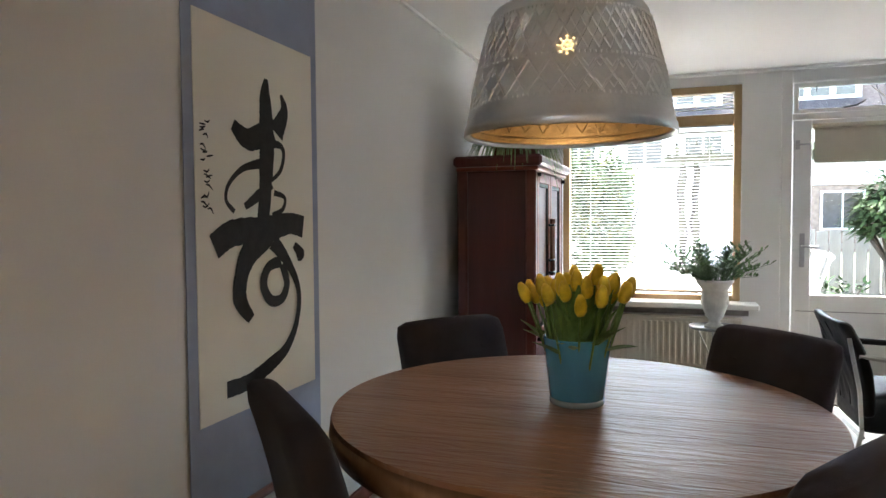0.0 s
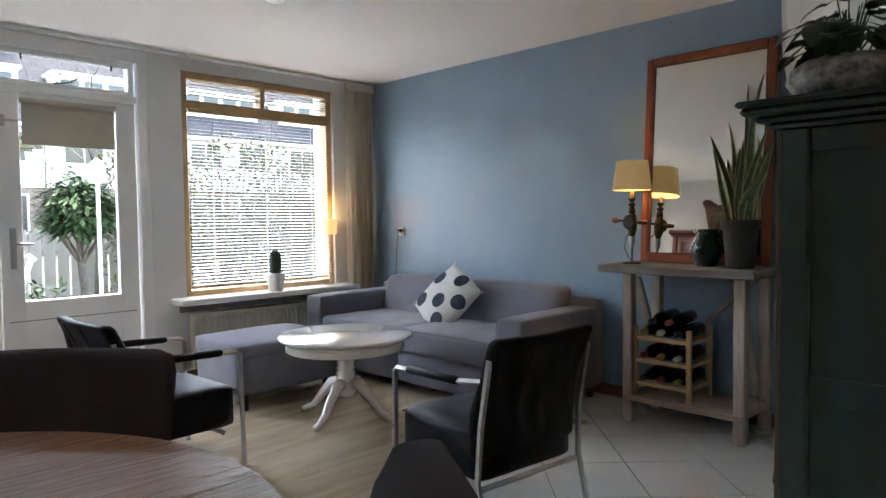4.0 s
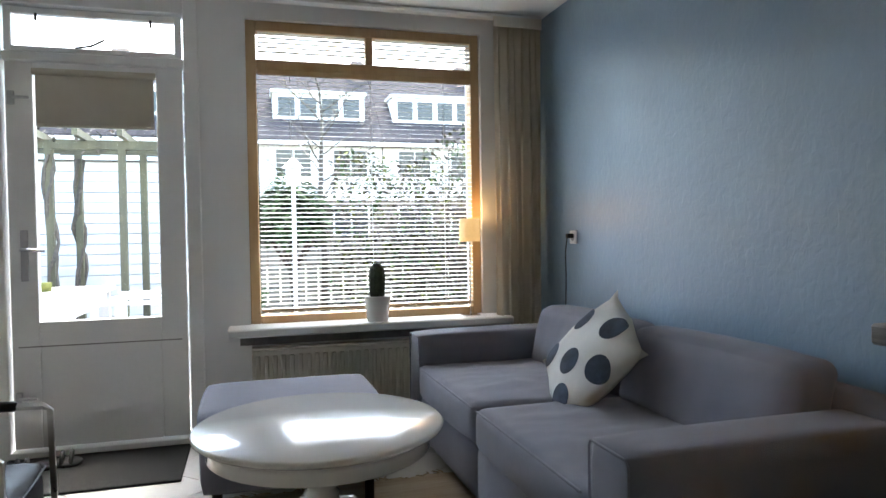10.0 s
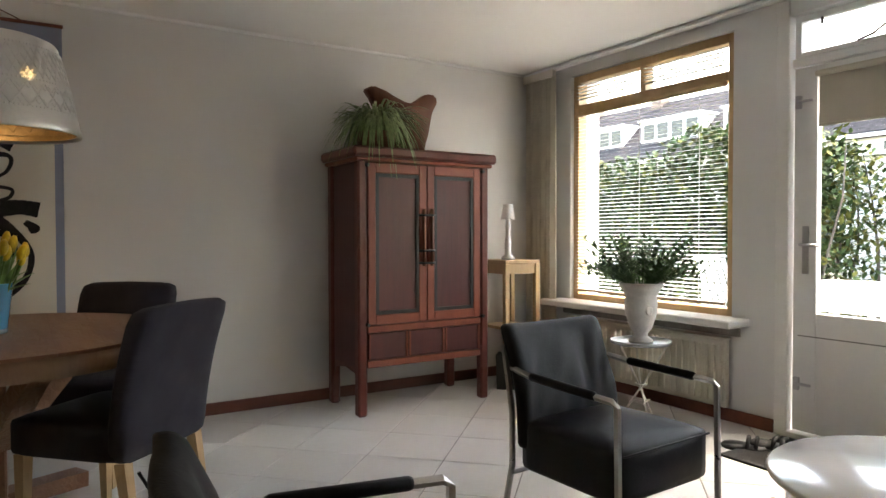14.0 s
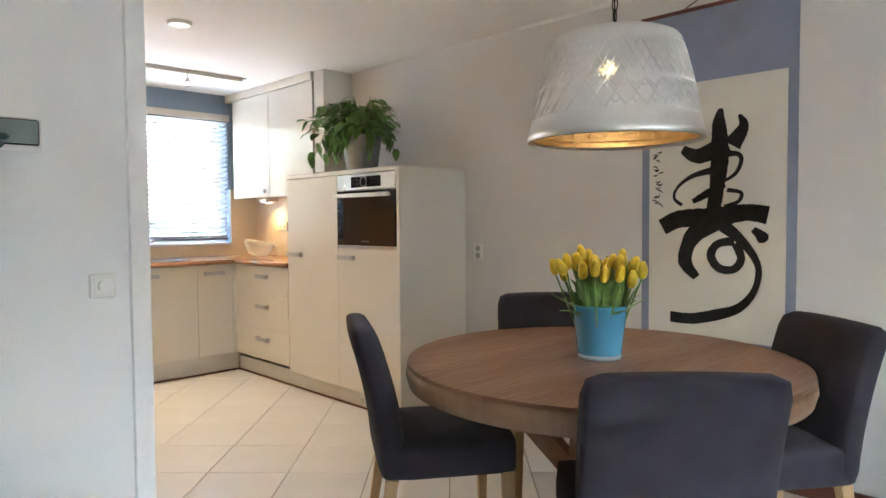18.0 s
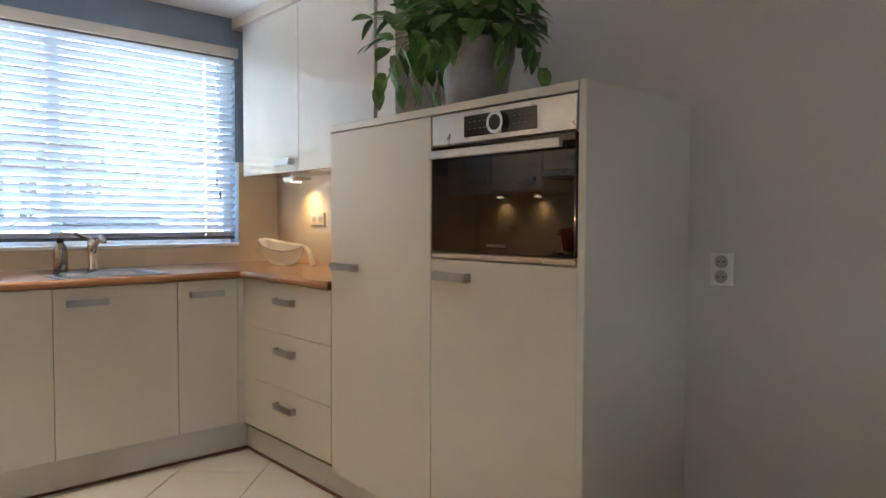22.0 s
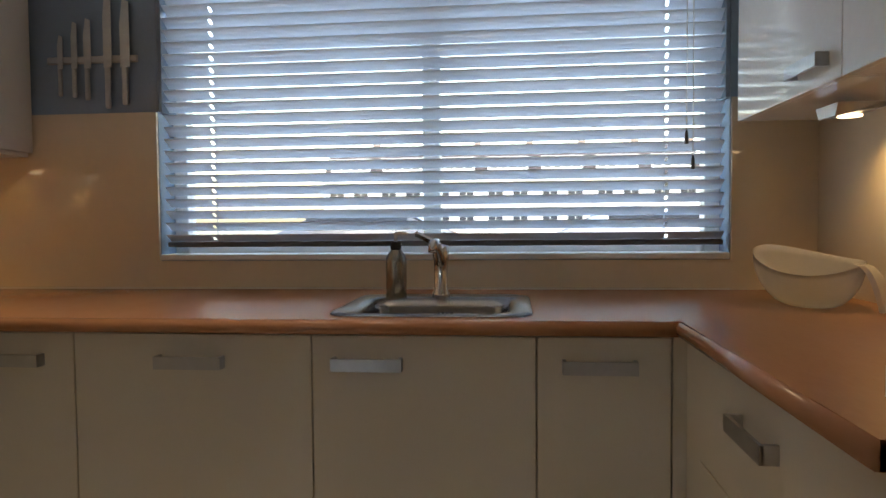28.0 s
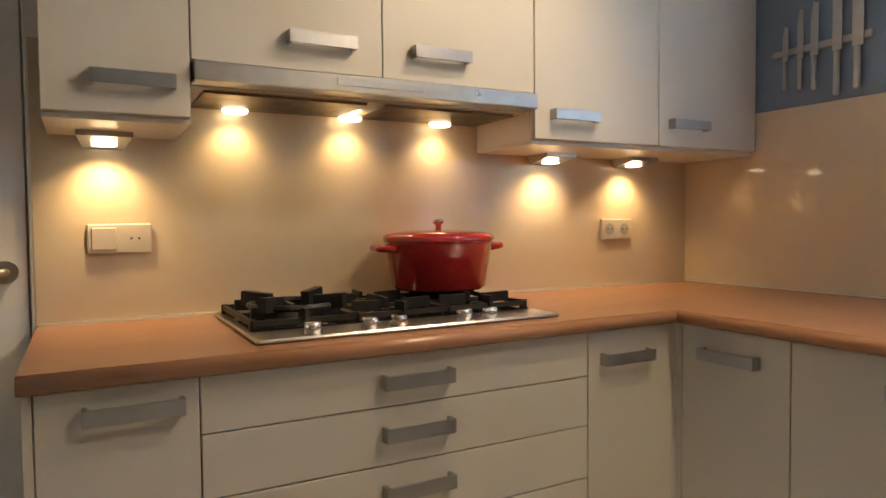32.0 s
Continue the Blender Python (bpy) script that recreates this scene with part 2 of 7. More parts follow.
PAPER = mk("scroll_paper", (0.72, 0.69, 0.60), 0.85, var=0.03, scale=3, bump=0.01, bscale=200)
SILKB = mk("blue_grey_silk", (0.27, 0.31, 0.42), 0.75, var=0.06, scale=8, bump=0.02, bscale=300)
INK = mk("black_ink", (0.012, 0.012, 0.012), 0.8, var=0.3, scale=30, bump=0.01)
CURTAIN = mk("linen_curtain", (0.80, 0.75, 0.66), 0.9, var=0.06, scale=20, bump=0.04, bscale=300, stretch=(1, 1, 0.3))
# the curtains let some daylight through
cn_, cl_ = CURTAIN.node_tree.nodes, CURTAIN.node_tree.links
glow = cn_.new("ShaderNodeBsdfTranslucent")
glow.inputs["Color"].default_value = (0.80, 0.74, 0.62, 1)
blend = cn_.new("ShaderNodeMixShader")
blend.inputs[0].default_value = 0.35
cl_.new(cn_["Principled BSDF"].outputs[0], blend.inputs[1])
cl_.new(glow.outputs[0], blend.inputs[2])
cl_.new(blend.outputs[0], cn_["Material Output"].inputs["Surface"])
RUG = mk("jute_weave_rug", (0.50, 0.42, 0.30), 0.9, col2=(0.29, 0.215, 0.135), scale=9, bump=0.12, bscale=60, stretch=(0.10, 1, 1), dist=0.008, detail=8.0)
MAT = mk("black_door_mat", (0.012, 0.012, 0.012), 0.95, var=0.2, scale=40, bump=0.1, bscale=250)
RUBBER = mk("black_shoe_leather", (0.015, 0.015, 0.016), 0.5, var=0.2, bump=0.03)
RADI = mk("cream_radiator_enamel", (0.66, 0.62, 0.52), 0.35, var=0.03, bump=0)
BEIGE = mk("beige_roller_blind", (0.56, 0.51, 0.41), 0.85, var=0.03, scale=10, bump=0.02, bscale=250)
PLASTIC = mk("white_plastic", (0.80, 0.79, 0.75), 0.35, var=0.02, bump=0)
PLCREAM = mk("cream_plastic", (0.60, 0.55, 0.46), 0.35, var=0.02, bump=0)
# grey puts the shade of a white socket's recess into the colour
PLGREY = mk("socket_well_shade", (0.40, 0.39, 0.37), 0.4, var=0.05, bump=0)
PLDARK = mk("grey_plastic", (0.10, 0.10, 0.10), 0.4, var=0.05, bump=0)
PINE = wood("light_pine", (0.52, 0.36, 0.19), (0.42, 0.27, 0.12), 0.5, "z")
RUST = wood("carved_brown_wood", (0.20, 0.075, 0.032), (0.11, 0.04, 0.02), 0.55, "z", 20)
BRASS = mk("old_brass", (0.20, 0.145, 0.075), 0.38, 0.9, var=0.3, scale=15)
SEATW = mk("white_dot_cotton", (0.68, 0.67, 0.63), 0.9, var=0.04, scale=20, bump=0.04, bscale=350)
DOTB = mk("navy_dot_print", (0.045, 0.065, 0.10), 0.9, var=0.25, scale=25, bump=0.04, bscale=350)
MIRROR = mk("mirror_silver", (0.74, 0.74, 0.70), 0.015, 1.0, var=0.0, bump=0)
PANE = glass("window_pane")
CLEAR = glass("clear_bottle_glass", 0.02, (0.9, 0.97, 0.95))
HEDGE = mk("garden_leaf", (0.062, 0.104, 0.036), 0.7, spec=0.15, var=0.35, scale=6, bump=0.02)
HEDGEY = mk("yellow_garden_leaf", (0.13, 0.135, 0.03), 0.7, spec=0.15, var=0.35, scale=6, bump=0.02)
TWIG = mk("bare_twig_bark", (0.10, 0.08, 0.06), 0.8, var=0.3, scale=30, bump=0.05)
FENCE = wood("weathered_fence", (0.26, 0.24, 0.20), (0.18, 0.16, 0.13), 0.85, "z")
BRICKW = mk("white_painted_boards", (0.66, 0.645, 0.61), 0.7, var=0.06, scale=5, bump=0.03)
ROOF = mk("dark_roof_tile", (0.042, 0.038, 0.04), 0.85, spec=0.15, var=0.25, scale=5, bump=0.1, bscale=12, dist=0.03)
BRICKR = mk("red_brick_facade", (0.21, 0.155, 0.125), 0.85, var=0.25, scale=6, bump=0.05, bscale=40)
GRASS = mk("garden_ground", (0.07, 0.08, 0.035), 0.9, col2=(0.12, 0.105, 0.085), scale=1.5, bump=0.1, bscale=60)
PAVE = mk("garden_paving", (0.20, 0.19, 0.175), 0.85, var=0.2, scale=5, bump=0.05)
# extra pale, to reflect daylight up onto the kitchen blind's slats
FRONTP = mk("bounce_front_paving", (0.46, 0.45, 0.43), 0.8, var=0.12, scale=4, bump=0.05)
ASPH = mk("street_asphalt", (0.08, 0.08, 0.08), 0.9, var=0.2, scale=8, bump=0.05)
TERRA = mk("terracotta", (0.34, 0.15, 0.075), 0.8, var=0.2, scale=9, bump=0.04)
DKWIN = mk("dark_house_glass", (0.03, 0.035, 0.045), 0.1, var=0.2, bump=0)
CARPAINT = mk("silver_car_paint", (0.25, 0.28, 0.33), 0.3, 0.5, var=0.05, bump=0, coat=0.5)

# ---- mesh helpers ----


def part(name, bm, material, parent=None, label="", smooth=False, kind=""):
    me = bpy.data.meshes.new(name)
    bmesh.ops.recalc_face_normals(bm, faces=bm.faces)
    bm.to_mesh(me)
    bm.free()
    if smooth:
        me.polygons.foreach_set("use_smooth", [True] * len(me.polygons))
    for m in material if isinstance(material, (list, tuple)) else [material]:
        me.materials.append(m)
    ob = new(name, me)
    if parent:
        ob.parent = parent
    if label or kind:
        tagged(ob, label=label, kind=kind)
    return ob


def thing(name, m, label, category, group="", kind=""):
    ob = new(name)
    ob.empty_display_size = 0.1
    ob.matrix_world = m
    return tagged(ob, label=label, category=category, group=group, kind=kind)


def boxes(*dims, bevel=0.0, seg=1):
    """A bmesh of boxes, each x0, y0, z0, x1, y1, z1."""
    bm = bmesh.new()
    for x0, y0, z0, x1, y1, z1 in dims:
        v = [bm.verts.new((x, y, z)) for z in (z0, z1) for x, y in ((x0, y0), (x1, y0), (x1, y1), (x0, y1))]
        for f in ((3, 2, 1, 0), (4, 5, 6, 7), (0, 1, 5, 4), (1, 2, 6, 5), (2, 3, 7, 6), (3, 0, 4, 7)):
            bm.faces.new([v[i] for i in f])
    if bevel:
        bmesh.ops.bevel(bm, geom=bm.edges[:], offset=bevel, segments=seg, profile=0.5, affect="EDGES")
    return bm


def lathe(profile, seg=32, bm=None, at=(0, 0, 0), wave=None):
    """Turns (radius, height) pairs round the z axis."""
    bm = bm or bmesh.new()
    rings = []
    for r, z in profile:
        if r < 1e-5:
            rings.append([bm.verts.new((at[0], at[1], at[2] + z))])
        else:
            ring = []
            for i in range(seg):
                a = 2 * math.pi * i / seg
                k = r * (wave(a, z) if wave else 1)
                ring.append(bm.verts.new((at[0] + k * math.cos(a), at[1] + k * math.sin(a), at[2] + z)))
            rings.append(ring)
    for p, q in zip(rings, rings[1:]):
        for i in range(seg):
            j = (i + 1) % seg
            f = [p[i % len(p)], p[j % len(p)], q[j % len(q)], q[i % len(q)]]
            f = [v for n, v in enumerate(f) if v not in f[:n]]
            if len(f) > 2:
                bm.faces.new(f)
    return bm


def tube(points, radius, seg=8, bm=None, cap=True):
    """A tube along points; radius is a number or one for each point."""
    bm = bm or bmesh.new()
    pts = [Vector(p) for p in points]
    rad = radius if isinstance(radius, (list, tuple)) else [radius] * len(pts)
    rings, up = [], None
    for i, p in enumerate(pts):
        d = (pts[min(i + 1, len(pts) - 1)] - pts[max(i - 1, 0)]).normalized()
        if up is None:
            up = d.orthogonal().normalized()
        up = (up - d * up.dot(d)).normalized()
        side = d.cross(up)
        rings.append([bm.verts.new(p + rad[i] * (math.cos(2 * math.pi * k / seg) * up + math.sin(2 * math.pi * k / seg) * side)) for k in range(seg)])
    for a, b in zip(rings, rings[1:]):
        for k in range(seg):
            bm.faces.new((a[k], a[(k + 1) % seg], b[(k + 1) % seg], b[k]))
    if cap:
        bm.faces.new(rings[0][::-1])
        bm.faces.new(rings[-1])
    return bm


def beam(p, q, w, d, bm=None, side=None):
    """A squared beam from p to q."""
    bm = bm or bmesh.new()
    p, q = Vector(p), Vector(q)
    n = (q - p).normalized()
    s = Vector(side) if side else n.orthogonal()
    s = (s - n * s.dot(n)).normalized()
    u = n.cross(s)
    v = [bm.verts.new(e + a * w / 2 * s + b * d / 2 * u) for e in (p, q) for a, b in ((-1, -1), (1, -1), (1, 1), (-1, 1))]
    for f in ((3, 2, 1, 0), (4, 5, 6, 7), (0, 1, 5, 4), (1, 2, 6, 5), (2, 3, 7, 6), (3, 0, 4, 7)):
        bm.faces.new([v[i] for i in f])
    return bm


def soft_box(x0, y0, z0, x1, y1, z1, r, puff=0.0, n=5, seg=3):
    """A cushion: a box with round edges whose faces swell a little."""
    bm = boxes((x0, y0, z0, x1, y1, z1))
    bmesh.ops.subdivide_edges(bm, edges=bm.edges[:], cuts=n, use_grid_fill=True)
    c = Vector(((x0 + x1) / 2, (y0 + y1) / 2, (z0 + z1) / 2))
    h = Vector(((x1 - x0) / 2, (y1 - y0) / 2, (z1 - z0) / 2))
    for v in bm.verts:
        o = v.co - c
        k = [max(-1, min(1, o[i] / h[i])) for i in range(3)]
        inner = Vector([max(-(h[i] - r), min(h[i] - r, o[i])) for i in range(3)])
        d = o - inner
        if d.length > 1e-6:
            o = inner + d.normalized() * min(r, d.length if sum(abs(x) > 1e-6 for x in d) < 2 else r)
        for i in range(3):
            j, l = (i + 1) % 3, (i + 2) % 3
            if abs(k[i]) > 0.99:
                o[i] += math.copysign(puff * (1 - k[j] ** 2) * (1 - k[l] ** 2), k[i])
        v.co = c + o
    return bm


def leaf(bm, base, tip, width, droop=0.0, n=4, fold=0.15, up=None):
    """A pointed leaf blade with a folded middle, from base to tip."""
    base, tip = Vector(base), Vector(tip)
    d = tip - base
    s = d.cross(up or Vector((0, 0, 1)))
    s = (s if s.length > 1e-4 else Vector((1, 0, 0))).normalized()
    nrm = s.cross(d).normalized()
    rows = []
    for i in range(n + 1):
        f = i / n
        c = base + d * f + Vector((0, 0, -droop * f * f))
        w = width * math.sin(math.pi * min(0.98, 0.12 + 0.88 * f)) ** 0.8 / 2
        rows.append((bm.verts.new(c - s * w + nrm * w * fold), bm.verts.new(c), bm.verts.new(c + s * w + nrm * w * fold)))
    for a, b in zip(rows, rows[1:]):
        bm.faces.new((a[0], a[1], b[1], b[0]))
        bm.faces.new((a[1], a[2], b[2], b[1]))


def wall_with_holes(name, plane, at, depth, u0, u1, z0, z1, holes, material, label):
    """A wall across x or y with rectangular openings (u0, z0, u1, z1) right through it."""
    us = sorted({u0, u1, *[h[0] for h in holes], *[h[2] for h in holes]})
    zs = sorted({z0, z1, *[h[1] for h in holes], *[h[3] for h in holes]})
    dims = []
    for ua, ub in zip(us, us[1:]):
        run = None
        for za, zb in zip(zs, zs[1:]):
            um, zm = (ua + ub) / 2, (za + zb) / 2
            solid = not any(h[0] < um < h[2] and h[1] < zm < h[3] for h in holes)
            if solid:
                run = (run[0] if run else za, zb)
            if run and (not solid or zb == zs[-1]):
                dims.append((ua, at, run[0], ub, at + depth, run[1]) if plane == "y" else (at, ua, run[0], at + depth, ub, run[1]))
                run = None
    bm = boxes(*dims)
    bmesh.ops.remove_doubles(bm, verts=bm.verts, dist=1e-5)
    seen = {}
    for f in bm.faces:
        seen.setdefault(tuple(round(c, 4) for c in f.calc_center_median()), []).append(f)
    bmesh.ops.delete(bm, geom=[f for fs in seen.values() if len(fs) > 1 for f in fs], context="FACES")
    return tagged(part(name, bm, material), label=label, category="wall", kind="structure")


def setting(ob, label, category):
    return tagged(ob, label=label, category=category, kind="structure")


# ---- the large structure ----
W, L, HC = 5.07, 8.20, 2.40
KW = 2.95          # the hob wall
PY, PX = 3.53, 2.35  # the partition: its living-room face and its free end
wall_with_holes("wall_west", "x", -0.25, 0.25, -0.25, L + 0.3, -0.1, HC + 0.1, [], WALL, "plain light grey painted wall beside the dining table")
wall_with_holes("wall_east", "x", W, 0.25, -0.25, L + 0.3, -0.1, HC + 0.1, [], BLUE, "steel blue painted wall behind the sofa with a satin sheen")
wall_with_holes("wall_north", "y", L, 0.3, 0.0, W, -0.1, HC + 0.1, [(0.42, 0.622, 1.81, 2.32), (2.13, 0.0, 3.05, 2.36), (3.34, 0.622, 4.70, 2.31)], WHITE, "white painted garden wall with two windows and a door")
wall_with_holes("wall_south", "y", -0.25, 0.25, 0.0, W, -0.1, HC + 0.1, [(0.27, 1.03, 2.17, 2.21)], BLUEK, "blue grey painted kitchen wall with a wide window")
wall_with_holes("wall_hob", "x", KW, 0.12, 0.0, PY - 0.12, 0.0, HC, [(2.215, 0.0, 3.075, 2.06)], WHITE, "white kitchen wall behind the hob with a doorway")
wall_with_holes("wall_partition", "y", PY - 0.12, 0.12, PX, W, 0.0, HC, [], WHITE, "white painted partition wall between kitchen and living room")
setting(part("ceiling", boxes((-0.25, -0.25, HC, W + 0.25, L + 0.3, HC + 0.2)), CEIL), "plain off-white painted ceiling", "ceiling")
floor = setting(part("floor", boxes((0, 0, -0.12, W, L, -0.004)), GROUT), "light tiled floor laid diagonally with grey joints", "floor")
# white wall end trim, splash panels and kitchen blue
setting(part("trim_partition_end", boxes((PX - 0.015, PY - 0.14, 0, PX + 0.05, PY + 0.015, HC), bevel=0.004), PAINT), "white painted trim on the free wall end", "trim")
# skirting
for nm, d in (("baseboard_west", (0.0, 2.95, 0, 0.018, 8.06, 0.075)), ("baseboard_east", (W - 0.018, PY, 0, W, 8.06, 0.075)), ("baseboard_north_left", (0.02, L - 0.018, 0, 2.08, L, 0.075)), ("baseboard_north_right", (3.10, L - 0.018, 0, W - 0.02, L, 0.075))):
    setting(part(nm, boxes(d, bevel=0.004), SKIRT), "dark red-brown wooden skirting board", "skirting")
for nm, d in (("trim_cornice_west", (0.0, 3.24, HC - 0.016, 0.02, L, HC)),):
    setting(part(nm, boxes(d), PAINT), "thin white ceiling moulding", "trim")


# ---- garden windows and door ----
def window(name, x0, x1, z0, z1, zbar, xm, wood_mat, y):
    w = thing(name, pose(0, 0, 0), "pine framed garden window with venetian blinds", "window", kind="structure")
    t = 0.055
    part("window_frame", boxes((x0, y, z0, x0 + t, y + 0.09, z1), (x1 - t, y, z0, x1, y + 0.09, z1), (x0 + t, y, z1 - t, x1 - t, y + 0.09, z1), (x0 + t, y, z0, x1 - t, y + 0.09, z0 + t * 0.8), (x0 + t, y, zbar - 0.03, x1 - t, y + 0.09, zbar + 0.03), (xm - 0.022, y, zbar + 0.03, xm + 0.022, y + 0.09, z1 - t), bevel=0.004), wood_mat, w)
    for d in ((x0 + t, y + 0.055, z0 + t * 0.8, x1 - t, y + 0.061, zbar - 0.03), (x0 + t, y + 0.055, zbar + 0.03, xm - 0.022, y + 0.061, z1 - t), (xm + 0.022, y + 0.055, zbar + 0.03, x1 - t, y + 0.061, z1 - t)):
        p = part("pane", boxes(d), PANE, w)
        p.visible_shadow = False
    part("window_sill", boxes((x0 - 0.12, L - 0.20, z0 - 0.045, x1 + 0.12, L + 0.02, z0), bevel=0.008), PAINT, w, "white painted window sill")
    # dark grey strip on the wall directly below the sill
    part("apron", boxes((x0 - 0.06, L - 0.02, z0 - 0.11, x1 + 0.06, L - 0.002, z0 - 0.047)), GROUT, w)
    return w


def blind(name, x0, x1, z0, z1, y, pitch, depth, tilt, mat, tapes, label, thick=0.0018, rail=True, extra=(), hole=0.0):
    b = thing(name, pose(0, 0, 0), label, "blind")
    c, s = math.cos(radians(tilt)) * depth / 2, math.sin(radians(tilt)) * depth / 2
    n = int((z1 - z0) / pitch)
    me = None
    for i in range(n):
        z = z0 + pitch * (i + 0.6)
        if me is None:
            bm = bmesh.new()
            arc = [(-1, 0), (-0.5, 0.0), (0, 0.10), (0.5, 0.0), (1, 0)]
            pts = [(u * c, u * s + k * depth * 0.25) for u, k in arc]
            cuts = [x0] + [x + hole * q for x in tapes for q in (-1, 1)] * bool(hole) + [x1]
            top = [[bm.verts.new((x, yy, zz + thick / 2)) for yy, zz in pts] for x in cuts]
            low = [[bm.verts.new((x, yy, zz - thick / 2)) for yy, zz in pts] for x in cuts]
            for q in range(len(cuts) - 1):
                for k in range(4):
                    if q % 2 and k in (1, 2):
                        continue
                    bm.faces.new((top[q][k], top[q][k + 1], top[q + 1][k + 1], top[q + 1][k]))
                    bm.faces.new((low[q][k], low[q][k + 1], low[q + 1][k + 1], low[q + 1][k]))
                for k in (0, 4):
                    bm.faces.new((top[q][k], top[q + 1][k], low[q + 1][k], low[q][k]))
            o = part("slat", bm, mat, b)
            me = o.data
        else:
            o = new("slat", me)
            o.parent = b
        o.location = (0, y, z)
    for x in tapes:
        part("cord", boxes((x - 0.0015, y - depth / 2 - 0.002, z0, x + 0.0015, y - depth / 2, z1)), mat, b)
    if rail:
        part("bottom_rail", boxes((x0, y - 0.012, z0 - 0.004, x1, y + 0.012, z0 + 0.014), bevel=0.003), extra[0] if extra else mat, b)
        part("head_rail", boxes((x0, y - 0.018, z1 - 0.012, x1, y + 0.018, z1 + 0.016), bevel=0.003), extra[0] if extra else mat, b)
    return b


WY = L + 0.03
window("window_1", 0.42, 1.81, 0.622, 2.32, 2.067, 1.095, BLINDWOOD, WY)
window("window_2", 3.34, 4.70, 0.622, 2.31, 2.067, 4.03, BLINDWOOD, WY)
for nm, x0, x1, xm, z1 in (("l", 0.475, 1.755, 1.095, 2.32), ("r", 3.395, 4.645, 4.03, 2.31)):
    blind("venetian_blind", x0 + 0.006, x1 - 0.006, 0.69, 2.02, WY - 0.014, 0.0255, 0.024, 9, SLAT, (x0 + 0.18, xm, x1 - 0.18), "narrow cream venetian blind lowered over the window", extra=(BLINDWOOD,))
    for a, c in ((x0 + 0.01, xm - 0.03), (xm + 0.03, x1 - 0.01)):
        blind("venetian_blind", a, c, 2.12, z1 - 0.06, WY - 0.014, 0.0255, 0.024, -9, SLAT, (), "small cream venetian blind in the upper light", rail=False)

door = thing("door_1", pose(0, 0, 0), "white glazed garden door with transom light and roller blind", "door", kind="structure")
part("door_frame", boxes((2.085, L - 0.015, 0, 2.16, L + 0.10, 2.40 - 0.01), (3.02, L - 0.015, 0, 3.095, L + 0.10, 2.39), (2.16, L - 0.015, 2.30, 3.02, L + 0.10, 2.39), (2.16, L + 0.01, 2.02, 3.02, L + 0.10, 2.068), (2.16, L - 0.03, 0.0, 3.02, L + 0.12, 0.035), bevel=0.005), PAINT, door)
leafp = part("door_leaf", boxes((2.17, L + 0.02, 0.04, 2.298, L + 0.065, 2.015), (2.878, L + 0.02, 0.04, 3.01, L + 0.065, 2.015), (2.298, L + 0.02, 1.96, 2.878, L + 0.065, 2.015), (2.298, L + 0.02, 0.04, 2.878, L + 0.065, 0.69), bevel=0.004), PAINT, door)
part("groove", boxes((2.20, L + 0.0175, 0.56, 2.98, L + 0.0195, 0.566)), GROUT, leafp)
part("transom_sash", boxes((2.17, L + 0.02, 2.072, 2.205, L + 0.06, 2.295), (2.975, L + 0.02, 2.072, 3.01, L + 0.06, 2.295), (2.205, L + 0.02, 2.26, 2.975, L + 0.06, 2.295), (2.205, L + 0.02, 2.072, 2.975, L + 0.06, 2.098), bevel=0.003), PAINT, door)
for d in ((2.298, L + 0.04, 0.69, 2.878, L + 0.046, 1.96), (2.205, L + 0.035, 2.098, 2.975, L + 0.041, 2.26)):
    p = part("pane", boxes(d), PANE, door)
    p.visible_shadow = False
part("door_plate", boxes((2.222, L + 0.012, 0.90, 2.258, L + 0.02, 1.16), bevel=0.003), HANDLE, leafp)
part("door_handle", tube([(2.24, L + 0.015, 1.06), (2.24, L - 0.035, 1.06), (2.26, L - 0.04, 1.06), (2.345, L - 0.038, 1.055)], 0.009, 10), HANDLE, leafp, smooth=True)
for z in (1.83, 0.30):
    part("bolt", boxes((2.185, L - 0.002, z - 0.035, 2.215, L + 0.02, z + 0.035), (2.2, L - 0.012, z - 0.006, 2.285, L + 0.004, z + 0.008), bevel=0.003), HANDLE, leafp)
part("stay", tube([(2.50, L + 0.01, 2.095), (2.58, L - 0.01, 2.105), (2.64, L - 0.01, 2.14)], 0.006, 6), DARKM, door)
for x in (2.32, 2.86):
    part("catch", boxes((x - 0.006, L + 0.008, 2.225, x + 0.006, L + 0.02, 2.262)), DARKM, door)
rb = thing("roller_blind", pose(0, 0, 0), "beige fabric roller blind half lowered on the glazed door", "blind")
part("fabric", boxes((2.31, L + 0.008, 1.70, 2.868, L + 0.0105, 1.965)), BEIGE, rb)
part("roller", tube([(2.30, L + 0.0, 1.965), (2.878, L + 0.0, 1.965)], 0.017, 14), BEIGE, rb, smooth=True)
part("bottom_bar", boxes((2.31, L + 0.003, 1.685, 2.868, L + 0.014, 1.702), bevel=0.003), BEIGE, rb)

# curtain rail and curtains
rail = thing("curtain_rail", pose(0, 0, 0), "long white curtain rail under the ceiling", "curtain rail")
part("track", boxes((0.03, 8.05, HC - 0.03, W - 0.03, 8.085, HC - 0.008), bevel=0.004), PAINT, rail)


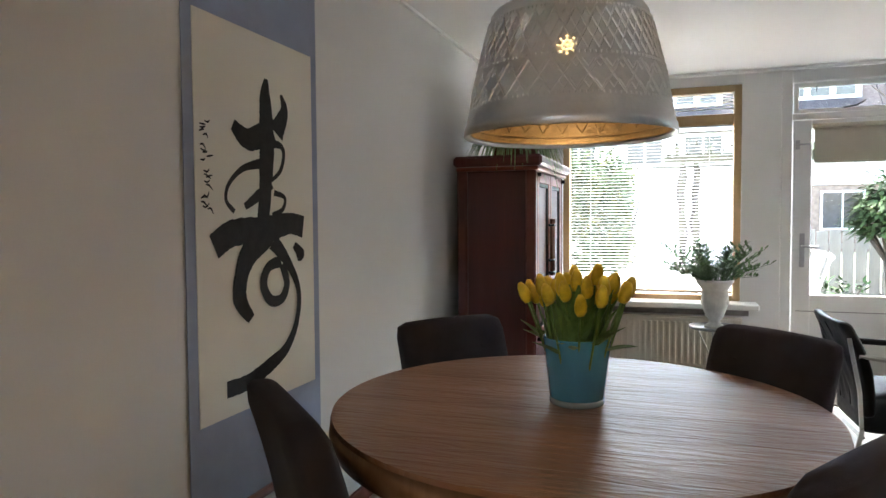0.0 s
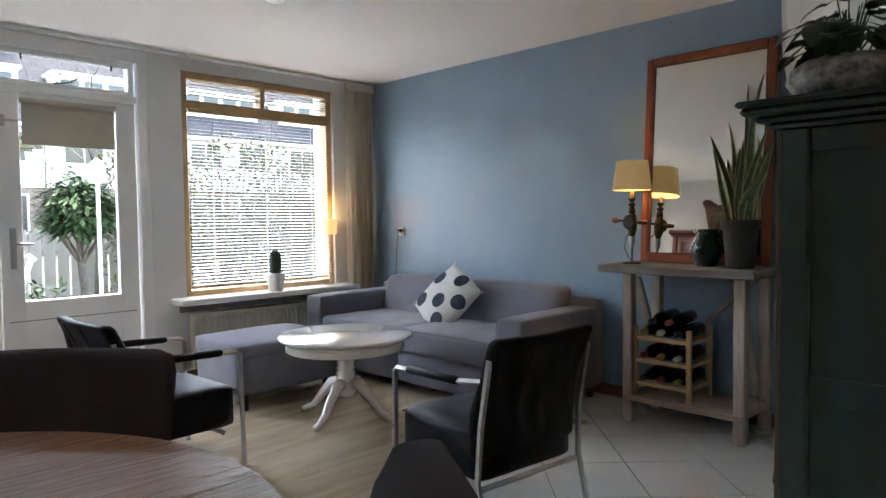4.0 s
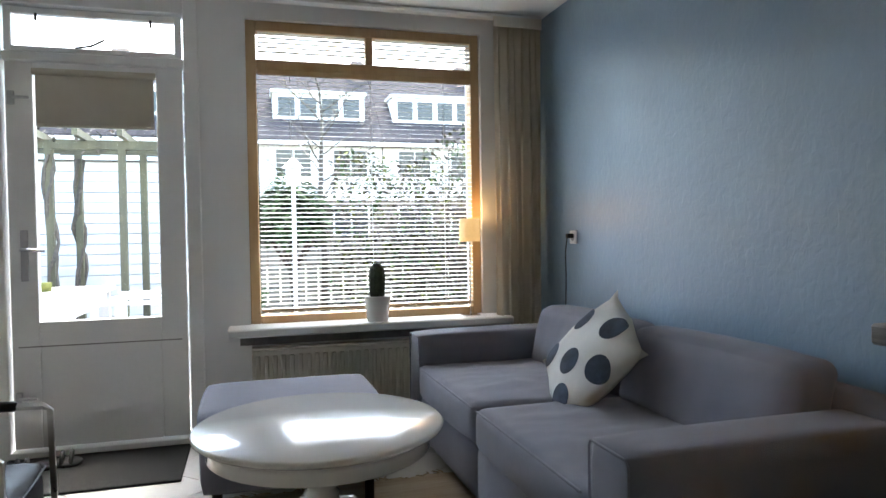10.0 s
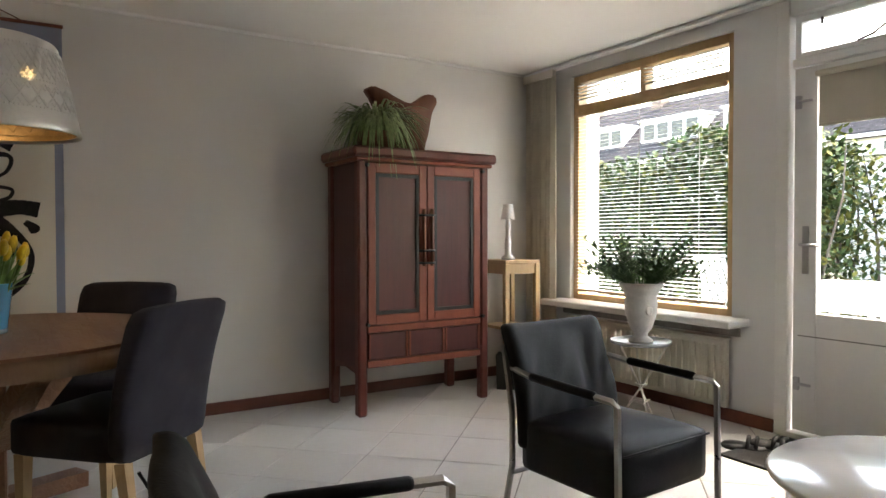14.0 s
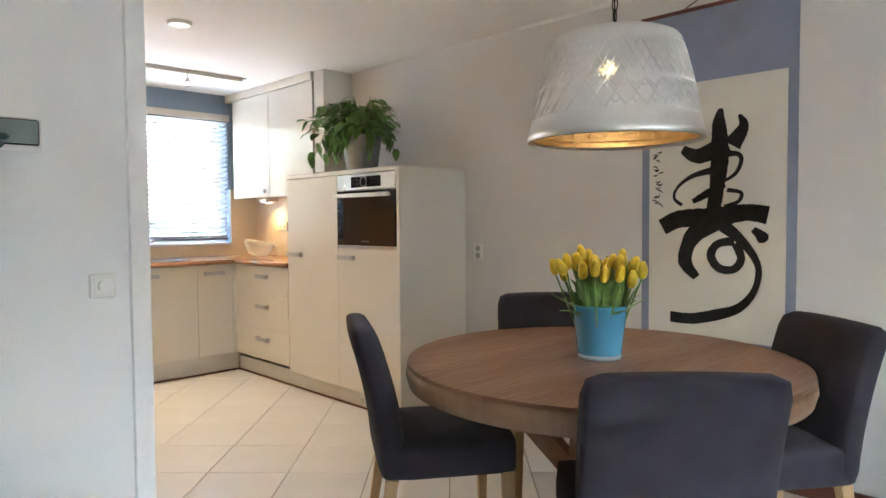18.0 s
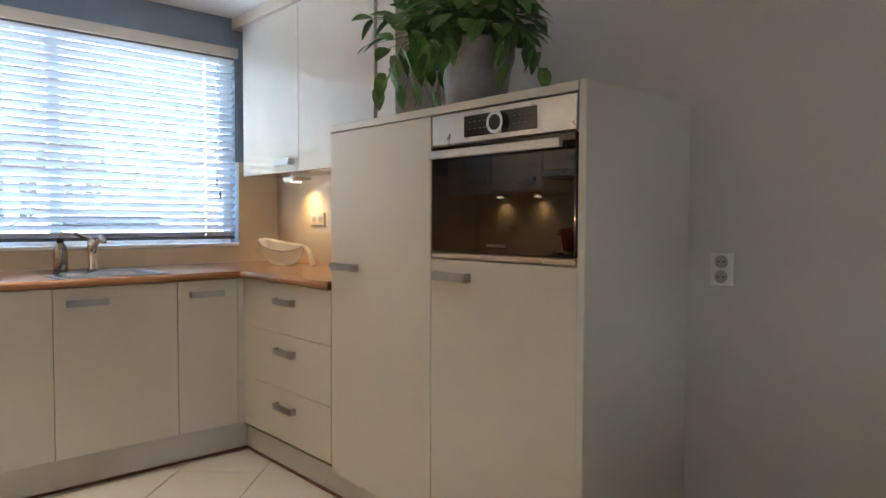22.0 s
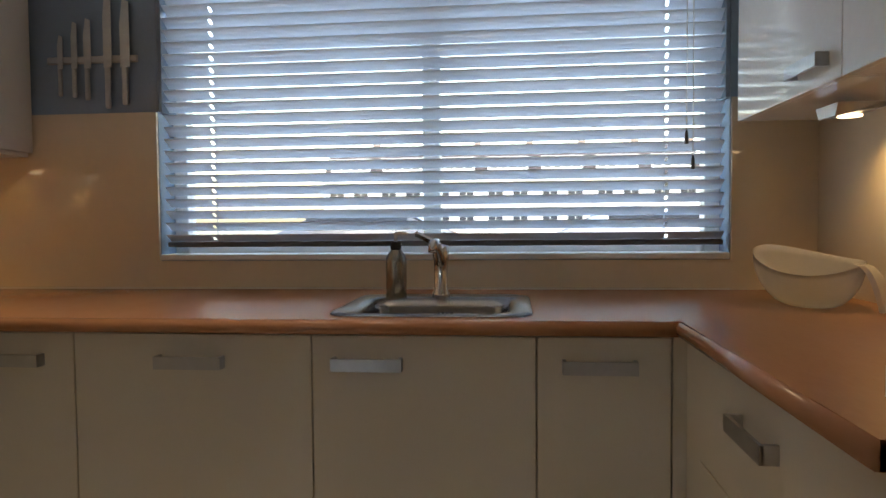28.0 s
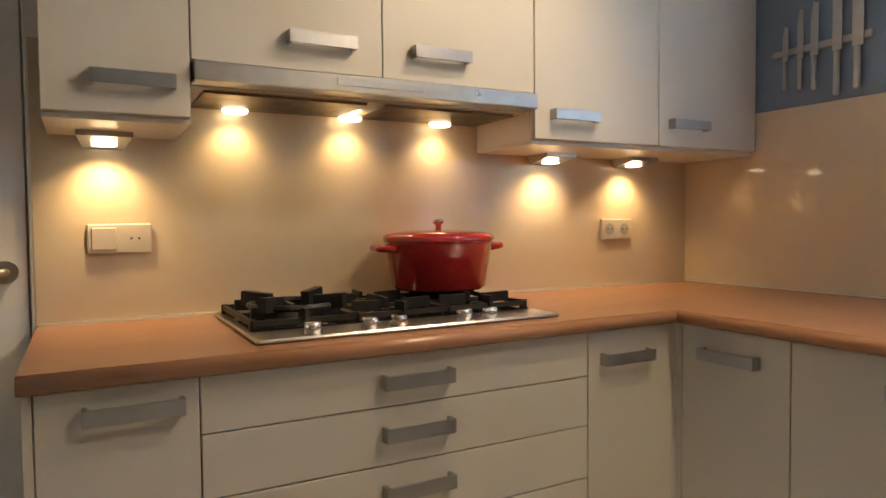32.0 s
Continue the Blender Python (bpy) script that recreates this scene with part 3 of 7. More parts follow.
def curtain(x0, x1, y, label):
    c = thing("curtain", pose((x0 + x1) / 2, y, 0), label, "curtain")
    bm = bmesh.new()
    n, m = 90, 10
    rows = []
    for j in range(m + 1):
        z = 0.03 + (HC - 0.055) * j / m
        row = []
        for i in range(n + 1):
            f = i / n
            a = 0.035 * (0.6 + 0.4 * math.sin(3.1 * f * 7)) * (1 - 0.45 * (j / m) ** 3)
            row.append(bm.verts.new(((x0 - x1) / 2 + (x1 - x0) * f + 0.008 * math.sin(17 * f + z), a * math.sin(f * 2 * math.pi * 6.5 + 0.25 * math.sin(z * 2 + f * 9)), z)))
        rows.append(row)
    for a, b in zip(rows, rows[1:]):
        for i in range(n):
            bm.faces.new((a[i], a[i + 1], b[i + 1], b[i]))
    bmesh.ops.solidify(bm, geom=bm.faces[:], thickness=0.003)
    part("cloth", bm, CURTAIN, c, smooth=True)
    part("heading_tape", boxes(((x0 - x1) / 2, -0.03, HC - 0.09, (x1 - x0) / 2, -0.022, HC - 0.03)), CURTAIN, c)


curtain(0.03, 0.385, 8.075, "cream linen curtain drawn open beside the pine side table")
curtain(4.73, 5.03, 8.06, "beige linen curtain drawn open in the blue corner")


# radiators
def radiator(x0, x1):
    r = thing("radiator", pose((x0 + x1) / 2, 8.14, 0.09), "cream ribbed panel radiator under the window sill", "radiator")
    h = (x1 - x0) / 2
    part("panel", boxes((-h, -0.012, 0, h, 0.03, 0.40), bevel=0.006), RADI, r)
    n = int((x1 - x0) / 0.046)
    for i in range(n):
        x = -h + 0.03 + i * (2 * h - 0.06) / (n - 1)
        part("rib", boxes((x - 0.013, -0.024, 0.03, x + 0.013, -0.012, 0.37), bevel=0.005), RADI, r) if i == 0 else None
    first = [o for o in r.children if o.name.startswith("rib")][0]
    for i in range(1, n):
        o = new("rib", first.data)
        o.parent = r
        o.location = (i * (2 * h - 0.06) / (n - 1), 0, 0)
    part("top_grille", boxes((-h, -0.02, 0.40, h, 0.045, 0.412), bevel=0.003), RADI, r)
    for s in (-1, 1):
        part("bracket", boxes((s * (h - 0.15) - 0.015, 0.03, 0.02, s * (h - 0.15) + 0.015, 0.058, 0.4)), RADI, r)
        part("pipe", tube([(s * (h - 0.05), 0.0, 0.02), (s * (h - 0.05), 0.0, -0.09)], 0.009, 8), RADI, r)


radiator(0.46, 1.82)
radiator(3.34, 4.68)

# ceiling lights
for x, y in ((3.15, 6.58), (1.55, 1.98)):
    cl = thing("ceiling_light", pose(x, y, HC), "small round white ceiling light", "ceiling light")
    part("ring", lathe([(0.0, -0.002), (0.05, -0.002), (0.052, -0.02), (0.062, -0.022), (0.07, -0.012), (0.072, 0.0)], 28), PLASTIC, cl, smooth=True)
    part("diffuser", lathe([(0.0, -0.021), (0.05, -0.019), (0.051, -0.017)], 24), CERAM, cl)

# stairs above the blue wall's end
st = thing("staircase", pose(0, 0, 0), "white painted underside of a closed staircase", "stairs", kind="structure")
def prism(pts, z0, z1):
    bm = bmesh.new()
    lo = [bm.verts.new((x, y, z0)) for x, y in pts]
    hi = [bm.verts.new((x, y, z1)) for x, y in pts]
    bm.faces.new(lo[::-1])
    bm.faces.new(hi)
    for i in range(len(pts)):
        j = (i + 1) % len(pts)
        bm.faces.new((lo[i], lo[j], hi[j], hi[i]))
    return bm


# wall string with its rounded end, and the winders fanning round a post
NX, NY, SX = 4.42, 3.69, W - 0.04
bm = bmesh.new()
pr = [(4.60, HC), (4.59, 2.05), (4.555, 1.82), (4.535, 1.785), (4.50, 1.772), (4.46, 1.755), (4.306, 1.653), (4.06, 1.536), (3.906, 1.411), (PY + 0.003, 1.23), (PY + 0.003, HC)]
va = [bm.verts.new((SX, y, z)) for y, z in pr]
vb = [bm.verts.new((W - 0.002, y, z)) for y, z in pr]
bm.faces.new(va)
bm.faces.new(vb[::-1])
for i in range(len(pr)):
    j = (i + 1) % len(pr)
    bm.faces.new((va[i], va[j], vb[j], vb[i]))
part("string", bm, PAINT, st)
for ya, yb, z in ((4.57, 4.41, 1.995), (4.408, 4.046, 1.777), (4.044, NY, 1.555)):
    part("winder", prism([(NX, NY), (SX - 0.002, yb), (SX - 0.002, ya)], z, HC - 0.002), PAINT, st)

# partition wall fittings
dm = thing("dimmer_switch", pose(2.488, PY, 1.037), "square white rotary dimmer on the white wall", "switch")
part("frame", boxes((-0.04, 0, -0.04, 0.04, 0.010, 0.04), bevel=0.004), PLASTIC, dm)
part("rocker", boxes((-0.028, 0.01, -0.028, 0.028, 0.014, 0.028), bevel=0.002), PLASTIC, dm)
part("knob", tube([(0, 0.014, 0), (0, 0.030, 0)], 0.017, 20), PLASTIC, dm)
th = thing("thermostat", pose(2.72, PY, 1.508), "white wall thermostat with grey display", "thermostat")
part("case", boxes((-0.072, 0, -0.05, 0.072, 0.014, 0.05), bevel=0.006), PLASTIC, th)
part("bezel", boxes((-0.062, 0.014, -0.034, 0.064, 0.026, 0.044), bevel=0.004), BLACKG, th, "dark rim round the screen")
part("display", boxes((-0.058, 0.026, -0.030, 0.060, 0.0272, 0.040)), mk("grey_lcd", (0.20, 0.25, 0.24), 0.08, var=0.05, bump=0), th)
part("button", boxes((-0.069, 0.014, -0.008, -0.0645, 0.0165, 0.012), bevel=0.001), PLASTIC, th)


def socket(name, m, double, label, vertical=False, knob=False, mat=PLASTIC):
    """A wall socket or switch; its face looks along the pose's -y."""
    s = thing(name, m, label, "socket")
    n = 2 if double else 1
    w, h = (0.037, 0.026 * n) if vertical else (0.0365 * n, 0.037)
    part("plate", boxes((-w, -0.011, -h, w, 0, h), bevel=0.003), mat, s)
    for i in range(n):
        o = (i - (n - 1) / 2) * (0.048 if vertical else 0.071)
        x, z = (0, o) if vertical else (o, 0)
        if knob and i == 0:
            part("rocker", boxes((x - 0.028, -0.016, z - 0.028, x + 0.028, -0.011, z + 0.028), bevel=0.002), mat, s)
        else:
            bm = bmesh.new()
            tube([(x, -0.0115, z), (x, -0.0125, z)], 0.021, 18, bm)
            # flat raised disc whose grey paints the shaded recess
            part("well", bm, PLGREY if not knob else mat, s)
            for k in (-1, 1):
                part("pin_hole", tube([(x + k * 0.009, -0.0125, z), (x + k * 0.009, -0.0132, z)], 0.0034, 8), PLDARK, s)
    return s


socket("wall_socket", pose(0, 2.90, 1.035, 0, 0, 90), True, "double white socket on the grey wall", vertical=True)
socket("wall_socket", pose(W, 7.72, 1.08, 0, 0, -90), False, "single white socket on the blue wall")

cw = thing("power_cord", pose(0, 0, 0), "thin black cord hanging from the wall socket behind the sofa", "cable")
part("plug", boxes((W - 0.05, 7.70, 1.075, W - 0.013, 7.73, 1.10), bevel=0.004), BLACK, cw)
part("cord", tube([(W - 0.045, 7.715, 1.085), (W - 0.05, 7.73, 1.0), (W - 0.03, 7.765, 0.85), (W - 0.02, 7.80, 0.6), (W - 0.02, 7.83, 0.3)], 0.003, 6), BLACK, cw)
# ---- kitchen ----
CT = 0.932  # worktop height
FY = 0.69   # fronts under the window
FX = 2.36   # fronts of the hob run
OX = 0.575  # fronts of the oven run


def bar_handle(parent, p, axis, n, length=0.165):
    """A flat bow handle at p; axis is its run, n points out of the front."""
    p, axis, n = Vector(p), Vector(axis), Vector(n)
    z = Vector((0, 0, 1))
    bm = bmesh.new()
    beam(p - axis * length / 2 + n * 0.026, p + axis * length / 2 + n * 0.026, 0.030, 0.006, bm, z)
    for s in (-1, 1):
        beam(p + axis * s * (length / 2 - 0.004), p + axis * s * (length / 2 - 0.004) + n * 0.026, 0.030, 0.008, bm, z)
    return part("handle", bm, HANDLE, parent, "satin metal bow handle")


def front(parent, name, a, b, z0, z1, plane, at, n, mat, handle=None):
    """A cabinet front between a and b on the plane x or y = at; n: +1 or -1 outward."""
    t = 0.019 * n
    d = (a + 0.0015, min(at - t, at), z0 + 0.0015, b - 0.0015, max(at - t, at), z1 - 0.0015) if plane == "y" else (min(at - t, at), a + 0.0015, z0 + 0.0015, max(at - t, at), b - 0.0015, z1 - 0.0015)
    f = part(name, boxes(d, bevel=0.0015), mat, parent)
    if handle:
        u, z = handle
        if plane == "y":
            bar_handle(f, (u, at, z), (1, 0, 0), (0, n, 0))
        else:
            bar_handle(f, (at, u, z), (0, 1, 0), (n, 0, 0))
    return f


def unit(name, body, label, mat=CREAM):
    u = thing(name, pose(0, 0, 0), label, "cabinet", "kitchen units")
    part("body", boxes(body), mat, u)
    return u


# base units under the window
for a, b, h in ((0.605, 0.905, 0.765), (0.905, 1.43, 1.295), (1.43, 2.025, 1.725), (2.025, 2.34, 2.185)):
    u = unit("base_cabinet", (a + 0.001, 0.02, 0.15, b - 0.001, FY - 0.02, CT - 0.04), "cream kitchen base cabinet with one door")
    front(u, "door", a, b, 0.155, CT - 0.038, "y", FY, 1, CREAM, (h if h else (a + b) / 2, CT - 0.105))
u = unit("base_cabinet", (0.02, 0.02, 0.15, 0.603, FY - 0.02, CT - 0.04), "cream corner base cabinet with filler strip")
part("filler", boxes((0.555, FY - 0.02, 0.155, 0.603, FY - 0.001, CT - 0.038)), CREAM, u)
part("filler", boxes((OX - 0.02, FY, 0.155, OX - 0.002, 0.80, CT - 0.038)), CREAM, u)
part("filler", boxes((2.341, FY - 0.02, 0.155, FX + 0.018, FY - 0.001, CT - 0.038), (FX + 0.001, FY - 0.0005, 0.155, FX + 0.018, FY + 0.012, CT - 0.038)), CREAM, u)
# drawers beside the oven unit
u = unit("drawer_unit", (0.02, 0.80, 0.15, OX - 0.02, 1.503, CT - 0.04), "cream kitchen unit with three drawers")
for i, (z0, z1) in enumerate(((0.155, 0.40), (0.40, 0.658), (0.658, CT - 0.038))):
    front(u, "drawer", 0.80, 1.503, z0, z1, "x", OX, 1, CREAM, (1.13, z1 - 0.082))
# tall unit with fridge and oven
u = unit("tall_cabinet", (0.003, 1.507, 0.12, OX - 0.02, 2.735, 1.525), "tall cream built-in unit for fridge and oven")
part("side_panel", boxes((0.002, 2.757, 0.0, OX + 0.004, 2.783, 1.575), bevel=0.002), CREAM, u)
part("top_panel", boxes((0.002, 1.505, 1.548, OX + 0.004, 2.756, 1.575), bevel=0.002), CREAM, u)
part("filler", boxes((0.003, 2.7355, 0.0, OX - 0.02, 2.7565, 1.547)), CREAM, u)
front(u, "door", 1.507, 2.137, 0.12, 1.546, "x", OX, 1, CREAM, (1.62, 1.0))
front(u, "door", 2.137, 2.757, 0.12, 1.058, "x", OX, 1, CREAM, (2.25, 1.0))
part("vent_grille", boxes((OX - 0.018, 2.36, 0.045, OX - 0.010, 2.66, 0.085)), HANDLE, u)
ov = thing("oven", pose(0, 0, 0), "built-in steel oven with black glass door", "oven")
part("control_panel", boxes((OX - 0.01, 2.145, 1.44, OX + 0.004, 2.75, 1.543), bevel=0.003), STEEL, ov)
dp = part("display", boxes((OX + 0.004, 2.305, 1.457, OX + 0.006, 2.61, 1.525)), BLACKG, ov)
for i in range(8):
    y = (2.325 + 0.022 * (i % 4)) if i < 4 else (2.515 + 0.022 * (i % 4))
    part("key_mark", boxes((OX + 0.006, y, 1.48, OX + 0.0066, y + 0.012, 1.4825), (OX + 0.006, y, 1.503, OX + 0.0066, y + 0.012, 1.5055)), PLDARK, dp)
part("dial", tube([(OX + 0.004, 2.455, 1.49), (OX + 0.022, 2.455, 1.49)], 0.034, 32), CHROME, ov, "round chrome dial")
part("dial_face", tube([(OX + 0.022, 2.455, 1.49), (OX + 0.0228, 2.455, 1.49)], 0.024, 28), BLACKG, ov)
od = part("oven_door", boxes((OX - 0.012, 2.145, 1.082, OX + 0.006, 2.75, 1.436), bevel=0.003), BLACKG, ov, "black glass oven door")
part("inner_window", boxes((OX + 0.006, 2.29, 1.17, OX + 0.0064, 2.63, 1.36)), mk("oven_inner_glass", (0.014, 0.011, 0.010), 0.02, var=0.1, bump=0, spec=0.42), od)
part("handle", boxes((OX + 0.03, 2.17, 1.392, OX + 0.048, 2.725, 1.418), (OX + 0.006, 2.19, 1.396, OX + 0.03, 2.205, 1.414), (OX + 0.006, 2.69, 1.396, OX + 0.03, 2.705, 1.414), bevel=0.003), STEEL, od)
part("logo_bar", boxes((OX + 0.0064, 2.41, 1.105, OX + 0.0068, 2.49, 1.113)), PLDARK, od)
part("bottom_trim", boxes((OX - 0.01, 2.145, 1.062, OX + 0.003, 2.75, 1.078)), STEEL, ov)
# base units of the hob run
u = unit("base_cabinet", (FX + 0.02, FY + 0.002, 0.15, KW - 0.012, 0.996, CT - 0.04), "narrow cream base cabinet in the corner")
front(u, "door", FY + 0.012, 0.998, 0.155, CT - 0.038, "x", FX, -1, CREAM, (0.875, CT - 0.11))
u = unit("drawer_unit", (FX + 0.02, 1.0, 0.15, KW - 0.012, 1.918, CT - 0.04), "wide cream unit with drawers under the hob")
for z0, z1 in ((0.155, 0.39), (0.39, 0.525), (0.525, 0.658), (0.658, 0.783), (0.783, CT - 0.038)):
    front(u, "drawer", 0.998, 1.92, z0, z1, "x", FX, -1, CREAM, (1.475, z1 - 0.056))
u = unit("base_cabinet", (FX + 0.02, 1.922, 0.15, KW - 0.012, 2.185, CT - 0.04), "narrow cream base cabinet at the end of the worktop")
front(u, "door", 1.92, 2.185, 0.155, CT - 0.038, "x", FX, -1, CREAM, (2.03, CT - 0.085))
part("end_panel", boxes((FX, 2.1855, 0.0, KW - 0.012, 2.20, CT - 0.04)), CREAM, u)
setting(part("baseboard_kitchen_plinth", boxes((0.52, FY - 0.075, 0, FX + 0.05, FY - 0.055, 0.148), (OX - 0.062, FY - 0.055, 0, OX - 0.044, 2.735, 0.118), (FX + 0.05, FY - 0.075, 0, FX + 0.068, 2.18, 0.148)), PLINTH), "pale laminate plinth under the kitchen units", "plinth")
setting(part("trim_plinth_seal", boxes((OX - 0.043, FY - 0.054, 0, OX - 0.036, 2.735, 0.012), (0.54, FY - 0.054, 0, FX + 0.049, FY - 0.047, 0.012)), SKIRT), "dark sealing strip along the plinth", "trim")
# worktop, one continuous piece
wt = thing("worktop", pose(0, 0, 0), "U-shaped beech worktop with rounded front edge", "worktop")
SX0, SX1, SY0, SY1 = 0.93, 1.385, 0.235, 0.655
for d in ((0.005, 0.012, CT - 0.034, SX0, FY + 0.02, CT), (SX1, 0.012, CT - 0.034, FX - 0.02, FY + 0.02, CT), (SX0, 0.012, CT - 0.034, SX1, SY0, CT), (SX0, SY1, CT - 0.034, SX1, FY + 0.02, CT), (0.005, FY + 0.02, CT - 0.034, OX + 0.015, 1.503, CT), (FX - 0.02, 0.012, CT - 0.034, KW - 0.012, 2.205, CT)):
    part("surface", boxes(d), WORKTOP, wt)
bm = tube([(OX + 0.015, FY + 0.02, CT - 0.017), (FX - 0.02, FY + 0.02, CT - 0.017)], 0.017, 12)
tube([(OX + 0.015, FY + 0.02, CT - 0.017), (OX + 0.015, 1.503, CT - 0.017)], 0.017, 12, bm)
tube([(FX - 0.02, FY + 0.02, CT - 0.017), (FX - 0.02, 2.205, CT - 0.017)], 0.017, 12, bm)
part("rounded_edge", bm, WORKTOP, wt, smooth=True)
# splash panels
sp = thing("splash_panel", pose(0, 0, 0), "glossy cream splash panels behind the worktop", "splash back", kind="structure")
part("panel", boxes((0.005, 0.0, CT, 0.268, 0.012, 1.54), (0.268, 0.0, CT, 2.172, 0.012, 1.028), (2.172, 0.0, CT, KW - 0.012, 0.012, 1.54)), SPLASH, sp)
part("panel", boxes((KW - 0.012, 0.0, CT - 0.04, KW, 2.205, 1.62)), SPLASH, sp)
part("panel", boxes((0.0, 0.013, CT, 0.008, 1.503, 1.47)), SPLASH, sp)
part("seal", boxes((0.268, 0.012, CT, KW - 0.012, 0.020, CT + 0.006), (KW - 0.02, 0.02, CT, KW - 0.012, 2.2, CT + 0.006)), CREAMG, sp)
# wall units over the hob run
for a, b, z0, hy, dpt in ((0.02, 0.485, 1.405, 0.36, 2.62), (0.485, 0.968, 1.405, 0.83, 2.62), (0.968, 1.432, 1.532, 1.27, 2.62), (1.432, 1.885, 1.532, 1.59, 2.62), (1.885, 2.17, 1.405, 2.0, 2.62)):
    u = unit("wall_cabinet", (dpt + 0.02, a + 0.001, z0, KW - 0.013, b - 0.001, 2.30), "cream wall cabinet above the hob worktop")
    front(u, "door", a, b, z0, 2.298, "x", dpt, -1, CREAM, (hy, z0 + 0.072))
    if z0 < 1.5:
        part("light_rail", boxes((dpt + 0.02, a + 0.001, z0 - 0.012, KW - 0.013, b - 0.001, z0 - 0.001)), CREAM, u)
ff = setting(part("trim_filler_top", boxes((2.64, 0.02, 2.302, KW - 0.001, 2.17, HC - 0.002)), CREAM), "cream filler panel above the wall cabinets", "trim")
hd = thing("cooker_hood", pose(0, 0, -0.02), "slim pull-out steel cooker hood with three lights", "cooker hood")
part("body", boxes((2.66, 0.972, 1.50, KW - 0.013, 1.88, 1.55)), SPLASH, hd)
part("front_strip", boxes((2.595, 0.972, 1.505, 2.66, 1.88, 1.548), bevel=0.003), STEEL, hd)
part("control_strip", boxes((2.592, 1.33, 1.52, 2.595, 1.56, 1.538), bevel=0.001), HANDLE, hd)
for a, b in ((1.0, 1.4), (1.45, 1.85)):
    part("filter", boxes((2.68, a, 1.493, 2.90, b, 1.4995)), BRASS, hd)


def spot_light(x, y, z, kind, energy):
    n = thing("under_cabinet_light", pose(x, y, z), "small steel halogen light under the cabinet" if kind else "round halogen light in the cooker hood", "light")
    if kind:
        bm = bmesh.new()
        v = [bm.verts.new(p) for p in ((-0.045, -0.06, 0), (-0.045, 0.06, 0), (0.07, 0.06, 0), (0.07, -0.06, 0), (-0.045, -0.06, -0.012), (-0.045, 0.06, -0.012), (0.07, 0.045, -0.03), (0.07, -0.045, -0.03))]
        for f in ((0, 1, 2, 3), (4, 5, 6, 7), (0, 1, 5, 4), (1, 2, 6, 5), (2, 3, 7, 6), (3, 0, 4, 7)):
            bm.faces.new([v[i] for i in f])
        part("housing", bm, HANDLE, n)
        part("lens", lathe([(0, -0.0285), (0.028, -0.0285), (0.028, -0.024)], 18, at=(0.015, 0, 0)), SPOTG, n)
    else:
        part("lens", lathe([(0, -0.009), (0.03, -0.009), (0.033, -0.004), (0.033, 0)], 20), SPOTG, n)
    l = new("spot", bpy.data.lights.new("spot", "SPOT"))
    l.data.energy, l.data.color, l.data.spot_size, l.data.spot_blend, l.data.shadow_soft_size = energy, (1.0, 0.64, 0.28), radians(128), 0.9, 0.015
    l.matrix_world = look((x + (0.015 if kind else 0), y, z - 0.036 if kind else z - 0.014), (x + (0.22 if x > 1 else -0.22), y, z - 1))
    return n


for y in (0.35, 0.72, 2.05):
    spot_light(2.855, y, 1.392, True, SPOTW)
for y in (1.13, 1.42, 1.74):
    spot_light(2.885, y, 1.473, False, SPOTW * 0.55)
spot_light(0.11, 1.15, 1.435, True, SPOTW)
spot_light(0.11, 0.45, 1.435, True, SPOTW)
# wall units over the oven run
for a, b, hy in ((0.10, 0.74, 0.60), (0.74, 1.41, None)):
    u = unit("wall_cabinet", (0.009, a + 0.001, 1.45, 0.26, b - 0.001, 2.33), "glossy cream wall cabinet beside the kitchen window", CREAMG)
    front(u, "door", a, b, 1.448, 2.33, "x", 0.28, 1, CREAMG, (hy, 1.50) if hy else None)
setting(part("trim_soffit_box", boxes((0.001, 0.001, 2.332, 0.30, 1.42, HC - 0.002), (0.001, 1.421, 1.62, 0.27, 1.55, HC - 0.002)), CREAM), "cream boxed-in duct above the wall cabinets", "trim")
# kitchen window
kw = thing("window_3", pose(0, 0, 0), "wide white framed kitchen window", "window", kind="structure")
part("window_frame", boxes((0.27, -0.16, 1.03, 0.32, -0.10, 2.21), (2.12, -0.16, 1.03, 2.17, -0.10, 2.21), (0.32, -0.16, 1.03, 2.12, -0.10, 1.08), (0.32, -0.16, 2.16, 2.12, -0.10, 2.21), (1.205, -0.16, 1.08, 1.265, -0.10, 2.16), bevel=0.003), PAINT, kw)
for a, b in ((0.32, 1.205), (1.265, 2.12)):
    p = part("pane", boxes((a, -0.133, 1.08, b, -0.127, 2.16)), PANE, kw)
    p.visible_shadow = False
part("window_sill", boxes((0.272, -0.10, 1.03, 2.168, 0.015, 1.05), bevel=0.003), PAINT, kw)
part("reveal_panel", boxes((0.272, -0.098, 1.54, 0.285, 0.0, 2.208), (2.155, -0.098, 1.54, 2.168, 0.0, 2.208)), BLUEK, kw)
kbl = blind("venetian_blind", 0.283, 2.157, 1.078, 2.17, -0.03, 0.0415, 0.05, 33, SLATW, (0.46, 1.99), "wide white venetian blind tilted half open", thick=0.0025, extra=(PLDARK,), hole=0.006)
for x, z in ((0.385, 1.36), (0.405, 1.44)):
    part("pull_cord", tube([(x, 0.006, 2.15), (x, 0.006, z)], 0.0015, 6), PLASTIC, kbl)
    part("cord_tassel", lathe([(0, z - 0.045), (0.007, z - 0.043), (0.005, z - 0.01), (0.002, z), (0, z)], 10, at=(x, 0.006, 0)), PLDARK, kbl, smooth=True)
kb = thing("blind_valance", pose(0, 0, 0), "cream wooden valance above the kitchen blind", "valance")
